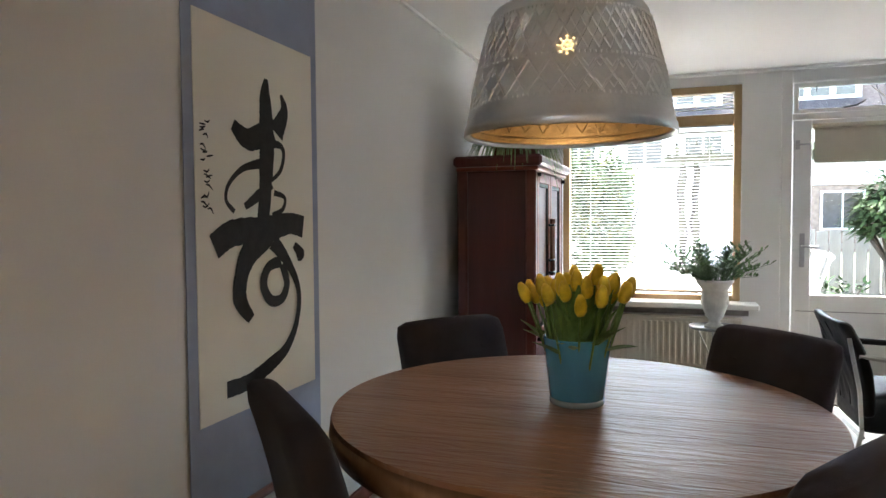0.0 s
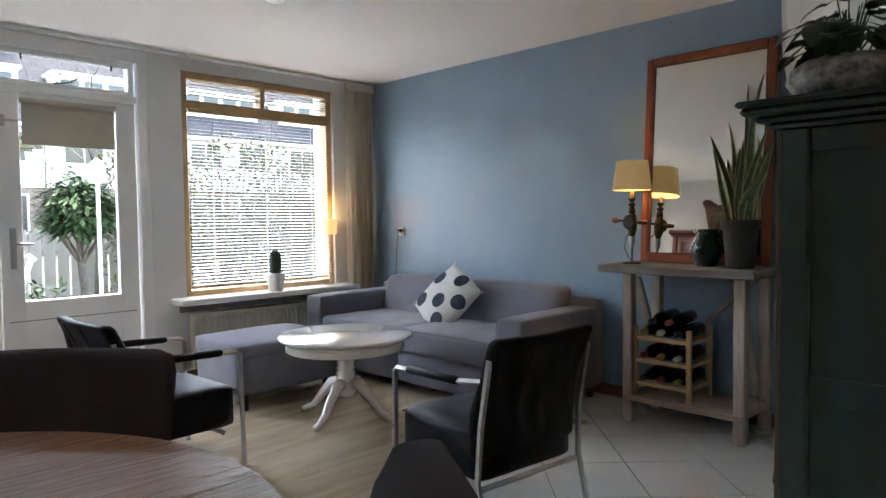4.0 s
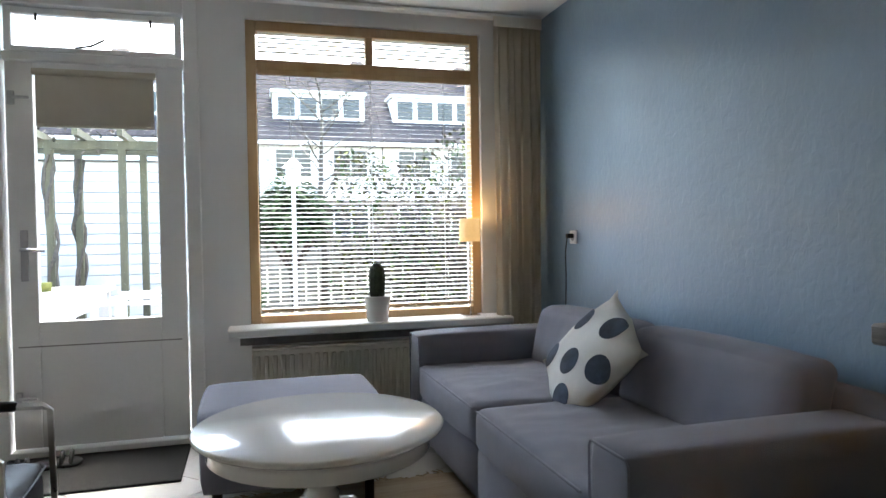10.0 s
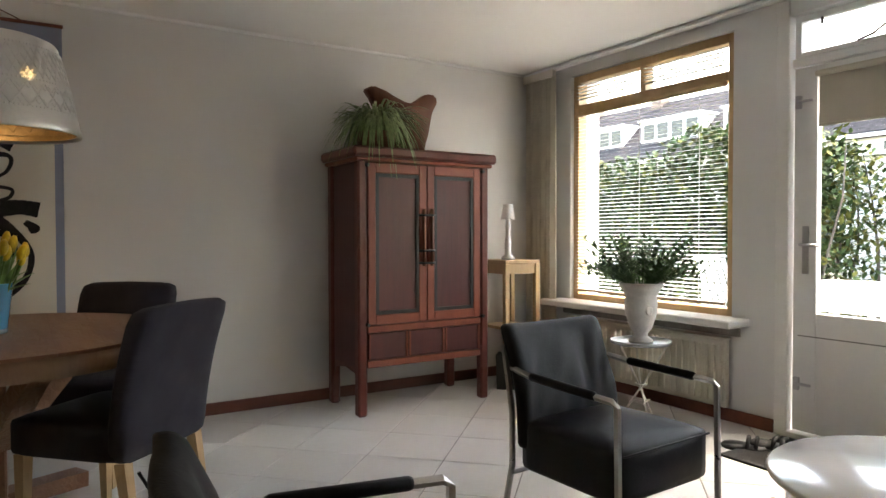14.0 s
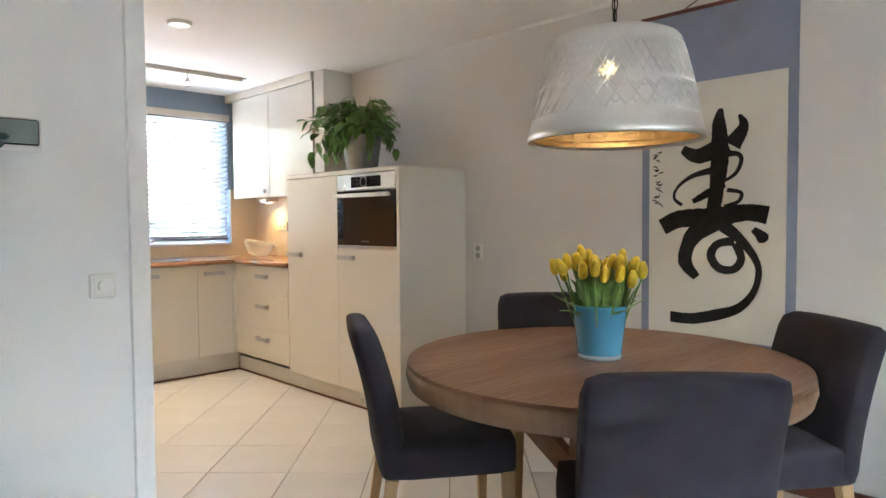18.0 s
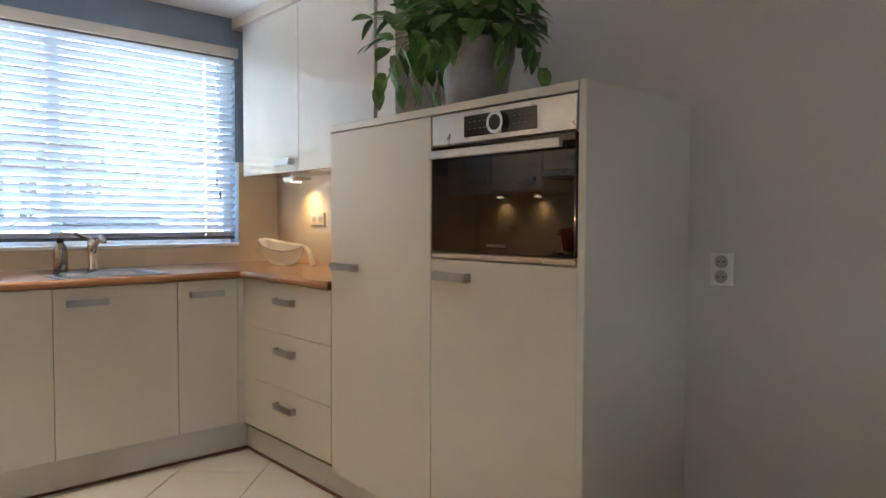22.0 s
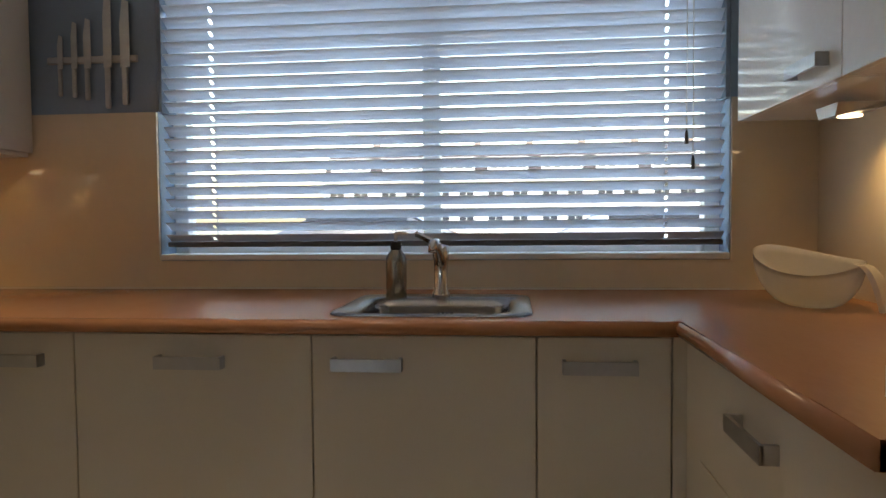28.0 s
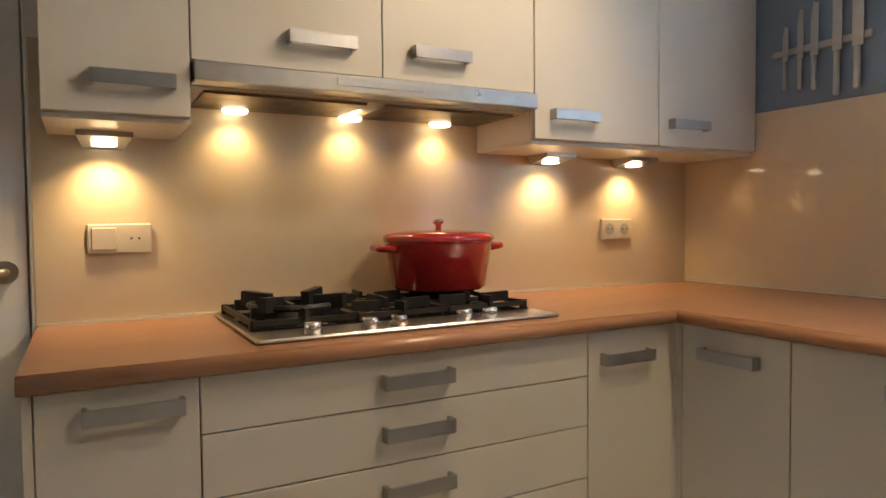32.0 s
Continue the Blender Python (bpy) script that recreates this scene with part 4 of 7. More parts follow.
part("board", boxes((0.265, 0.0, 2.165, 2.175, 0.014, 2.225), bevel=0.003), CREAM, kb)
# spot rail on the kitchen ceiling
tr = thing("spotlight_rail", pose(0, 0, 0), "white ceiling rail with three small spotlights", "spotlight")
part("rail", boxes((0.55, 0.80, HC - 0.03, 2.40, 0.825, HC - 0.008), bevel=0.003), PAINT, tr)
part("back_plate", boxes((0.53, 0.785, HC - 0.008, 2.43, 0.84, HC - 0.0005)), HANDLE, tr)
for x in (1.0, 1.64, 2.09):
    s = part("spot_head", tube([(x, 0.812, HC - 0.07), (x + 0.015, 0.84, HC - 0.105), (x + 0.02, 0.85, HC - 0.115)], [0.013, 0.024, 0.027], 14), HANDLE, tr, smooth=True)
    part("stem", tube([(x, 0.812, HC - 0.03), (x, 0.812, HC - 0.075)], 0.005, 8), HANDLE, s)
    sl = new("rail_spot", bpy.data.lights.new("rail_spot", "SPOT"))
    sl.data.energy, sl.data.color, sl.data.spot_size, sl.data.spot_blend, sl.data.shadow_soft_size = RAILW, (1.0, 0.74, 0.46), radians(120), 0.9, 0.06
    sl.matrix_world = look((x + 0.024, 0.853, HC - 0.121), (x + 0.35, 1.35, 1.2))
    part("bulb", tube([(x + 0.02, 0.85, HC - 0.1152), (x + 0.0202, 0.8505, HC - 0.1165)], 0.021, 14), SPOTG, s)
# sink, tap and soap
sk = thing("sink", pose(0, 0, CT), "inset stainless steel sink with drainer holes", "sink")
bm = bmesh.new()
def rounded(x0, y0, x1, y1, r, z):
    pts = []
    for cx, cy, a0 in ((x1 - r, y1 - r, 0), (x0 + r, y1 - r, 90), (x0 + r, y0 + r, 180), (x1 - r, y0 + r, 270)):
        for k in range(5):
            a = radians(a0 + 22.5 * k)
            pts.append(bm.verts.new((cx + r * math.cos(a), cy + r * math.sin(a), z)))
    return pts
loops = [rounded(SX0 - 0.02, SY0 - 0.02, SX1 + 0.02, SY1 + 0.012, 0.06, 0.002), rounded(SX0 - 0.016, SY0 - 0.016, SX1 + 0.016, SY1 + 0.008, 0.06, 0.006), rounded(SX0 + 0.03, SY0 + 0.09, SX1 - 0.03, SY1 - 0.02, 0.06, 0.005), rounded(SX0 + 0.045, SY0 + 0.105, SX1 - 0.045, SY1 - 0.035, 0.05, -0.02), rounded(SX0 + 0.055, SY0 + 0.115, SX1 - 0.055, SY1 - 0.045, 0.05, -0.14)]
for a, b in zip(loops, loops[1:]):
    for i in range(20):
        bm.faces.new((a[i], a[(i + 1) % 20], b[(i + 1) % 20], b[i]))
bm.faces.new(loops[-1])
part("bowl", bm, SINKST, sk, smooth=True)
part("overflow", boxes(*[(1.125 + 0.012 * i, SY0 + 0.113, -0.06, 1.132 + 0.012 * i, SY0 + 0.1165, -0.03) for i in range(4)]), BLACK, sk)
tp = thing("tap", pose(1.165, 0.285, CT + 0.004), "chrome single-lever kitchen tap", "tap")
part("base", lathe([(0, 0), (0.026, 0), (0.026, 0.012), (0.021, 0.02), (0.021, 0.10), (0.025, 0.125), (0.022, 0.15), (0, 0.155)], 20), CHROME, tp, smooth=True)
part("spout", tube([(0, 0.0, 0.09), (0, 0.05, 0.13), (0, 0.14, 0.165), (0, 0.185, 0.16), (0, 0.19, 0.14)], [0.014, 0.014, 0.013, 0.013, 0.012], 12), CHROME, tp, smooth=True)
part("lever", beam((0, 0, 0.15), (0.075, -0.02, 0.185), 0.016, 0.008), CHROME, tp)
SOAPST = mk("dark_brushed_steel", (0.36, 0.345, 0.32), 0.2, 1.0, var=0.1, scale=30, stretch=(1, 1, 0.05), bump=0)
sd = thing("soap_dispenser", pose(1.30, 0.262, CT + 0.004), "brushed steel soap pump bottle beside the tap", "soap dispenser")
part("bottle", lathe([(0, 0), (0.030, 0), (0.031, 0.004), (0.031, 0.10), (0.029, 0.118), (0.017, 0.136), (0.015, 0.14), (0, 0.14)], 28), SOAPST, sd, smooth=True)
part("collar", lathe([(0.015, 0.14), (0.0165, 0.141), (0.0165, 0.157), (0.012, 0.162), (0, 0.162)], 20), BLACK, sd, smooth=True)
part("pump", tube([(0, 0, 0.16), (0, 0, 0.18), (0.0, 0.002, 0.186), (-0.03, 0.012, 0.186), (-0.034, 0.013, 0.182)], 0.006, 8), STEEL, sd, smooth=True)
# bowl
bw = thing("bowl", pose(0.20, 0.43, CT, 0, 0, 132), "white saddle-rimmed porcelain bowl with one raised side", "bowl")
bm = bmesh.new()
rows = []
for j in range(12):
    f = j / 11
    row = []
    for i in range(48):
        a = 2 * math.pi * i / 48
        up = 0.122 - 0.020 * math.cos(a) + 0.018 * math.sin(a) + 0.012 * math.cos(2 * a)
        r = 0.042 + (0.088 - 0.012 * math.cos(a)) * math.sin(f * 1.5708) ** 0.85
        row.append(bm.verts.new((r * math.cos(a), r * math.sin(a) * 0.92, up * (0.02 + 0.98 * f ** 1.5) - 0.0024)))
    rows.append(row)
for a, b in zip(rows, rows[1:]):
    for i in range(48):
        bm.faces.new((a[i], a[(i + 1) % 48], b[(i + 1) % 48], b[i]))
bm.faces.new(rows[0][::-1])
bmesh.ops.solidify(bm, geom=bm.faces[:], thickness=0.005)
part("shell", bm, CERAM, bw, smooth=True)
bm = bmesh.new()
rows = []
for f in [k / 9 for k in range(10)]:
    x, z, w = 0.118 + 0.062 * f, 0.108 * (1 - f ** 2.2) + 0.004, 0.018 + 0.012 * f
    rows.append([bm.verts.new((x + dx, s * w, z)) for dx, s in ((0, -1), (0, 1), (-0.014, 1), (-0.014, -1))])
for a, b in zip(rows, rows[1:]):
    for i in range(4):
        bm.faces.new((a[i], a[(i + 1) % 4], b[(i + 1) % 4], b[i]))
bm.faces.new(rows[0])
bm.faces.new(rows[-1][::-1])
part("spout", bm, CERAM, bw)
socket("wall_socket", pose(0.008, 0.50, 1.195, 0, 0, 90), True, "double cream socket on the cream splash panel", mat=PLCREAM)
# knife rack
kr = thing("knife_rack", pose(2.40, 0.0, 1.725), "magnetic steel bar holding five kitchen knives", "knife rack")
part("bar", boxes((-0.165, 0.0, -0.012, 0.165, 0.014, 0.012), bevel=0.003), STEEL, kr)
for x, ln, hl, w in ((-0.125, 0.20, 0.13, 0.034), (-0.062, 0.235, 0.14, 0.030), (0.012, 0.14, 0.11, 0.026), (0.06, 0.13, 0.10, 0.022), (0.112, 0.085, 0.095, 0.02)):
    k = thing("kitchen_knife", pose(2.40 + x, 0.016, 1.725), "steel kitchen knife on the magnetic bar", "knife", "knives")
    bm = bmesh.new()
    v = [bm.verts.new(p) for p in ((-w / 2, 0, -0.03), (w / 2, 0, -0.03), (w / 2, 0, ln * 0.6), (w * 0.15, 0, ln), (-w / 2, 0, ln * 0.95))]
    bm.faces.new(v)
    r = bmesh.ops.extrude_face_region(bm, geom=bm.faces[:])
    bmesh.ops.translate(bm, verts=[e for e in r["geom"] if isinstance(e, bmesh.types.BMVert)], vec=(0, 0.002, 0))
    part("blade", bm, STEEL, k)
    part("handle", boxes((-w * 0.3, -0.004, -0.03 - hl, w * 0.3, 0.010, -0.03), bevel=0.004), STEEL, k)
# sockets, hob, pan
socket("wall_socket", pose(KW - 0.012, 0.375, 1.14, 0, 0, -90), True, "double cream socket under the wall cabinets", mat=PLCREAM)
socket("light_switch", pose(KW - 0.012, 2.02, 1.14, 0, 0, -90), True, "cream switch and socket pair beside the door", knob=True, mat=PLCREAM)
hob = thing("gas_hob", pose(2.66, 1.43, CT), "stainless steel gas hob with black iron grates", "hob")
part("plate", boxes((-0.26, -0.375, 0.0, 0.235, 0.375, 0.010), bevel=0.004), STEEL, hob)
for i, (x, y, r) in enumerate(((-0.02, 0.235, 0.055), (0.13, -0.22, 0.035), (-0.11, -0.235, 0.035), (0.13, 0.0, 0.028), (-0.09, 0.0, 0.022))):
    b = part("burner", lathe([(0, 0.01), (r, 0.01), (r, 0.022), (r * 0.8, 0.026), (r * 0.8, 0.032), (0, 0.034)], 22, at=(x, y, 0)), BLACK, hob, smooth=True)
for y0, y1 in ((-0.355, -0.125), (-0.115, 0.115), (0.125, 0.355)):
    ym = (y0 + y1) / 2
    bm = bmesh.new()
    for x in (-0.14, 0.005, 0.20):
        beam((x, y0, 0.026), (x, y1, 0.026), 0.012, 0.010, bm, (0, 0, 1))
    for y in (y0, y1):
        beam((-0.14, y, 0.026), (0.20, y, 0.026), 0.012, 0.010, bm, (0, 0, 1))
        for x in (-0.13, 0.19):
            beam((x, y, 0.010), (x, y, 0.034), 0.014, 0.014, bm, (0, 1, 0))
    for x in (-0.07, 0.11):
        for c, q in ((1, 0), (-1, 0), (0, 1), (0, -1)):
            beam((x + 0.028 * c, ym + 0.028 * q, 0.038), (x + 0.085 * c, ym + 0.105 * q, 0.040), 0.026, 0.010, bm, (0, 0, 1))
    g = part("grate", bm, BLACK, hob)
part("burner_tray", boxes((-0.15, -0.36, 0.0105, 0.215, 0.36, 0.0135), bevel=0.001), BLACKG, hob)
bm = bmesh.new()
for k in range(4):
    a = math.pi / 4 + k * math.pi / 2
    beam((-0.02 + 0.06 * math.cos(a), 0.235 + 0.06 * math.sin(a), 0.056), (-0.02 + 0.135 * math.cos(a), 0.235 + 0.135 * math.sin(a), 0.062), 0.034, 0.022, bm, (0, 0, 1))
tube([(-0.02 + 0.10 * math.cos(t), 0.235 + 0.10 * math.sin(t), 0.05) for t in [2 * math.pi * i / 20 for i in range(21)]], 0.008, 6, bm)
part("wok_ring", bm, BLACK, hob)
for y in (0.25, 0.12, 0.05, -0.12, -0.19):
    part("knob", lathe([(0, 0.010), (0.021, 0.010), (0.020, 0.028), (0.017, 0.034), (0, 0.034)], 20, at=(-0.225, y, 0)), CHROME, hob, smooth=True)
pan = thing("casserole_pot", pose(2.77, 1.20, CT + 0.051), "red enamelled cast iron casserole with lid", "pot")
part("body", lathe([(0, 0), (0.125, 0), (0.135, 0.008), (0.154, 0.130), (0.157, 0.135), (0.149, 0.135), (0.128, 0.012), (0, 0.012)], 40), REDPOT, pan, smooth=True)
ld = part("lid", lathe([(0.159, 0.136), (0.161, 0.146), (0.154, 0.156), (0.10, 0.165), (0, 0.17)], 40), REDPOT, pan, smooth=True)
part("knob", lathe([(0, 0.169), (0.008, 0.169), (0.008, 0.182), (0.017, 0.188), (0.016, 0.196), (0, 0.198)], 18), CHROME, ld, smooth=True)
for s in (-1, 1):
    part("handle", tube([(-0.04, s * 0.148, 0.115), (-0.035, s * 0.188, 0.119), (0.035, s * 0.188, 0.119), (0.04, s * 0.148, 0.115)], 0.010, 10), REDPOT, pan, smooth=True)
# kitchen door
kd = thing("door_2", pose(0, 0, 0), "white flush kitchen door with round handle rose", "door", kind="structure")
part("door_frame", boxes((KW - 0.01, 2.165, 0, KW + 0.13, 2.215, 2.10), (KW - 0.01, 3.075, 0, KW + 0.13, 3.125, 2.10), (KW - 0.01, 2.215, 2.06, KW + 0.13, 3.075, 2.10), bevel=0.004), PAINT, kd)
dl = part("door_leaf", boxes((KW + 0.005, 2.218, 0.01, KW + 0.045, 3.072, 2.057), bevel=0.003), PAINT, kd)
part("door_handle", tube([(KW + 0.005, 2.265, 1.065), (KW - 0.04, 2.265, 1.065), (KW - 0.047, 2.285, 1.065), (KW - 0.045, 2.39, 1.065)], 0.0095, 10), STEEL, dl, smooth=True)
part("rose", tube([(KW + 0.005, 2.265, 1.065), (KW - 0.006, 2.265, 1.065)], 0.027, 22), STEEL, dl)
# plant on the tall unit
def foliage(parent, n, centre, rx, rz, size, mat, seed, stem=None, droop=0.03, hang=0.35):
    rnd = random.Random(seed)
    bm = bmesh.new()
    for _ in range(n):
        a, e = rnd.uniform(0, 2 * math.pi), rnd.uniform(-hang, 1.0)
        r = rnd.uniform(0.45, 1.0)
        c = Vector((centre[0] + rx * r * math.cos(a) * math.cos(e), centre[1] + rx * r * math.sin(a) * math.cos(e), centre[2] + rz * r * math.sin(e)))
        d = Vector((math.cos(a) + rnd.uniform(-0.5, 0.5), math.sin(a) + rnd.uniform(-0.5, 0.5), rnd.uniform(-0.8, 0.5))).normalized() * size * rnd.uniform(0.7, 1.25)
        leaf(bm, c, c + d, size * rnd.uniform(0.75, 1.0), droop)
        if stem:
            tube([(stem[0], stem[1], stem[2]), ((c.x + stem[0]) / 2, (c.y + stem[1]) / 2, max(c.z, stem[2]) + 0.02), tuple(c)], 0.0018, 4, bm, cap=False)
    return part("leaves", bm, mat, parent, kind="stuff")


pb = thing("potted_plant", pose(0.37, 2.15, 1.575), "trailing green houseplant in a zinc bucket", "plant")
part("bucket", lathe([(0, 0), (0.10, 0), (0.104, 0.006), (0.138, 0.235), (0.145, 0.24), (0.141, 0.25), (0.133, 0.235), (0.12, 0.19), (0, 0.19)], 40), ZINC, pb, smooth=True)
foliage(pb, 170, (0, 0, 0.34), 0.22, 0.20, 0.075, GREENL, 5, (0, 0, 0.2), hang=0.4)
foliage(pb, 45, (0.02, -0.28, 0.36), 0.22, 0.16, 0.08, GREENL, 6, (0, 0, 0.2), hang=0.7).name = "side_leaves"
bm = bmesh.new()
rnd = random.Random(9)
for a in (-1.9, -1.5, -2.1, -0.6, 0.3, 1.2, 2.2, -1.1, 0.0, -1.7):
    px, py = 0.16 * math.cos(a), 0.16 * math.sin(a)
    reach = 0.5 + 1.1 * max(0, -math.sin(a))
    tube([(px * 0.7, py * 0.7, 0.24), (px * (1 + 0.5 * reach), py * (1 + 0.5 * reach), 0.27), (px * (1 + reach), py * (1 + reach), 0.08)], 0.002, 5, bm)
    for k in range(6):
        f = k / 5
        c = Vector((px * (1 + reach * f), py * (1 + reach * f), 0.27 - 0.15 * f * f * rnd.uniform(0.6, 1)))
        leaf(bm, c, c + Vector((0.035 * math.cos(a + k), 0.035 * math.sin(a + k), -0.075)), 0.052, 0.012)
part("trailing_leaves", bm, GREENL, pb, kind="stuff")
# ---- dining corner ----
TX, TY, TH = 1.06, 4.485, 0.728
tb = thing("dining_table", pose(TX, TY, 0), "round teak dining table on a crossed pedestal", "table")
R = 0.712
n = 9
edges = [-R + 2 * R * i / n for i in range(n + 1)]
for a, b in zip(edges, edges[1:]):
    bm = bmesh.new()
    a2, b2 = a + 0.0004, b - 0.0004
    k = 14
    xs = [a2 + (b2 - a2) * i / k for i in range(k + 1)]
    outline = [(x, math.sqrt(max(1e-5, R * R - x * x))) for x in xs]
    ring = outline + [(x, -y) for x, y in reversed(outline)]
    up = [bm.verts.new((y, x, TH)) for x, y in ring]
    dn = [bm.verts.new((y, x, TH - 0.045)) for x, y in ring]
    bm.faces.new(up)
    bm.faces.new(dn[::-1])
    for i in range(len(ring)):
        j = (i + 1) % len(ring)
        bm.faces.new((up[i], dn[i], dn[j], up[j]))
    part("top_plank", bm, OAKTOP, tb)
part("rim", lathe([(R - 0.09, TH - 0.046), (R + 0.002, TH - 0.046), (R + 0.004, TH - 0.012), (R + 0.008, TH - 0.05), (R - 0.002, TH - 0.085), (R - 0.09, TH - 0.09)], 72), wood("teak_rim", (0.25, 0.14, 0.075), (0.14, 0.07, 0.036), 0.45, "z", 24), tb, smooth=True)
part("post", boxes((-0.08, -0.08, 0.06, 0.08, 0.08, TH - 0.05), bevel=0.008), OAKTOP, tb)
for k in range(4):
    a = k * math.pi / 2 + 0.47
    c, s = math.cos(a), math.sin(a)
    part("foot", beam((0.06 * c, 0.06 * s, 0.045), (0.40 * c, 0.40 * s, 0.035), 0.10, 0.065, side=(-s, c, 0)), OAKTOP, tb)
    part("strut", beam((0.10 * c, 0.10 * s, 0.30), (0.45 * c, 0.45 * s, TH - 0.06), 0.09, 0.07, side=(-s, c, 0)), OAKTOP, tb)


def dining_chair():
    c = thing("dining_chair", pose(0, 0, 0), "charcoal upholstered dining chair with oak legs", "chair", "chairs round the table")
    part("seat", soft_box(-0.24, -0.24, 0.33, 0.24, 0.22, 0.475, 0.03, 0.012), CHARC, c, smooth=True)
    bm = soft_box(-0.238, -0.05, 0.0, 0.238, 0.05, 0.54, 0.04, 0.006, n=9)
    for v in bm.verts:
        f = v.co.z / 0.54
        v.co.y += -0.09 * f * f - 0.02 * f
        v.co.x *= 1 + 0.05 * f
        v.co.z += 0.33 - 0.003 * (v.co.x / 0.25) ** 2 * f
        v.co.y -= 0.225
    part("backrest", bm, CHARC, c, smooth=True)
    for x in (-0.1, 0, 0.1):
        part("button", tube([(x, -0.254, 0.76), (x, -0.244, 0.76)], [0.011, 0.007], 10), CHARC, c)
    for x, y, ty in ((-0.2, 0.19, 0), (0.2, 0.19, 0), (-0.2, -0.23, -0.05), (0.2, -0.23, -0.05)):
        part("leg", tube([(x, y, 0.335), (x * 1.02, y + ty, 0.0)], [0.030, 0.020], 4), OAKLEG, c, "tapered natural oak leg")
    return c


chair = dining_chair()
for i, (bx, by, fx, fy) in enumerate(((1.70, 3.85, -0.83, 0.557), (1.685, 5.13, -0.72, -0.694), (0.46, 5.10, 0.80, -0.60), (0.48, 3.81, 0.70, 0.71))):
    m = pose(bx + 0.335 * fx, by + 0.335 * fy, 0, 0, 0, math.degrees(math.atan2(fy, fx)) - 90)
    if i == 0:
        chair.matrix_world = m
    else:
        copy_thing(chair, m)
# tulips
tu = thing("tulip_pot", pose(1.07, 4.495, TH), "turquoise glass pot with yellow tulips", "flowers")
part("pot", lathe([(0, 0.019), (0.079, 0.019), (0.081, 0.022), (0.1005, 0.195), (0.1015, 0.20), (0.0965, 0.20), (0.077, 0.03), (0, 0.03)], 44), POTBLUE, tu, smooth=True)
part("glass_foot", lathe([(0, 0), (0.077, 0), (0.081, 0.004), (0.081, 0.0185), (0, 0.0185)], 40), mk("thick_glass_foot", (0.33, 0.40, 0.42), 0.08, var=0.1, bump=0, coat=0.5), tu, smooth=True)
rnd = random.Random(3)
for i in range(32):
    a, r = 2.399 * i, 0.115 * math.sqrt((i + 0.5) / 32)
    x, y = r * math.cos(a) * 1.4, r * math.sin(a) * 1.4
    h = 0.345 - 0.6 * r + rnd.uniform(-0.035, 0.04)
    s = part("stem", tube([(x * 0.4, y * 0.4, 0.05), (x * 0.75, y * 0.75, 0.2), (x, y, h)], 0.0035, 6), LEAF, tu)
    fl = lathe([(0, 0), (0.010, 0.003), (0.0165, 0.016), (0.0175, 0.033), (0.0135, 0.052), (0.006, 0.066), (0.0, 0.060)], 12, wave=lambda t, z: 1 + 0.10 * math.cos(3 * t) + 0.04 * math.cos(6 * t))
    bmesh.ops.rotate(fl, verts=fl.verts, matrix=Matrix.Rotation(rnd.uniform(0, 0.45), 3, Vector((-math.sin(a), math.cos(a), 0))))
    bmesh.ops.translate(fl, verts=fl.verts, vec=(x, y, h))
    part("bloom", fl, YELLOW, s, "yellow tulip bloom", smooth=True)
bm = bmesh.new()
for i in range(110):
    a, r = rnd.uniform(0, 6.283), rnd.uniform(0.02, 0.08)
    o = rnd.uniform(0.09, 0.14) if i % 7 == 0 else rnd.uniform(0.01, 0.085)
    tip = rnd.uniform(0.20, 0.27) if i % 7 == 0 else rnd.uniform(0.27, 0.385)
    leaf(bm, (r * math.cos(a), r * math.sin(a), 0.15), ((r + o) * math.cos(a), (r + o) * math.sin(a), tip), rnd.uniform(0.030, 0.052), rnd.uniform(0, 0.03), 6, 0.4)
part("leaves", bm, LEAF, tu, kind="stuff")
# pendant lamp
PIERCE = plain_glow("lamp_light_in_piercing", (1.0, 0.74, 0.36), 0.10)
pl = thing("pendant_lamp", pose(1.038, 4.534, 1.522), "large embossed silver metal pendant lamp shade", "lamp")
part("shade", lathe([(0.299, 0.010), (0.312, 0.0), (0.3165, 0.004), (0.3125, 0.028), (0.308, 0.034), (0.302, 0.07), (0.297, 0.08), (0.277, 0.185), (0.273, 0.195), (0.238, 0.335), (0.234, 0.342), (0.232, 0.355), (0.222, 0.368), (0.20, 0.378), (0.05, 0.386), (0, 0.386)], 96), PENDANT, pl, smooth=True)
part("lining", lathe([(0.295, 0.013), (0.297, 0.035), (0.292, 0.08), (0.270, 0.185), (0.230, 0.335), (0.20, 0.369), (0, 0.374)], 96), PENDIN, pl, smooth=True)
mesh_r = lambda z: 0.297 - 0.1905 * (z - 0.08) if z < 0.185 else 0.277 - 0.26 * (z - 0.185)
bm = bmesh.new()
for k in range(28):
    a = 2 * math.pi * k / 28
    for z0, z1, da in ((0.086, 0.132, 0.5), (0.132, 0.18, -0.5), (0.205, 0.26, 0.5), (0.26, 0.32, -0.5)):
        for sgn in (1, -1):
            p = [((mesh_r(z) + 0.0005) * math.cos(a + sgn * u * 2 * math.pi / 28), (mesh_r(z) + 0.0005) * math.sin(a + sgn * u * 2 * math.pi / 28), z) for z, u in ((z0, 0 if da > 0 else 0.5), (z1, 0.5 if da > 0 else 0))]
            tube(p, 0.0036, 5, bm)
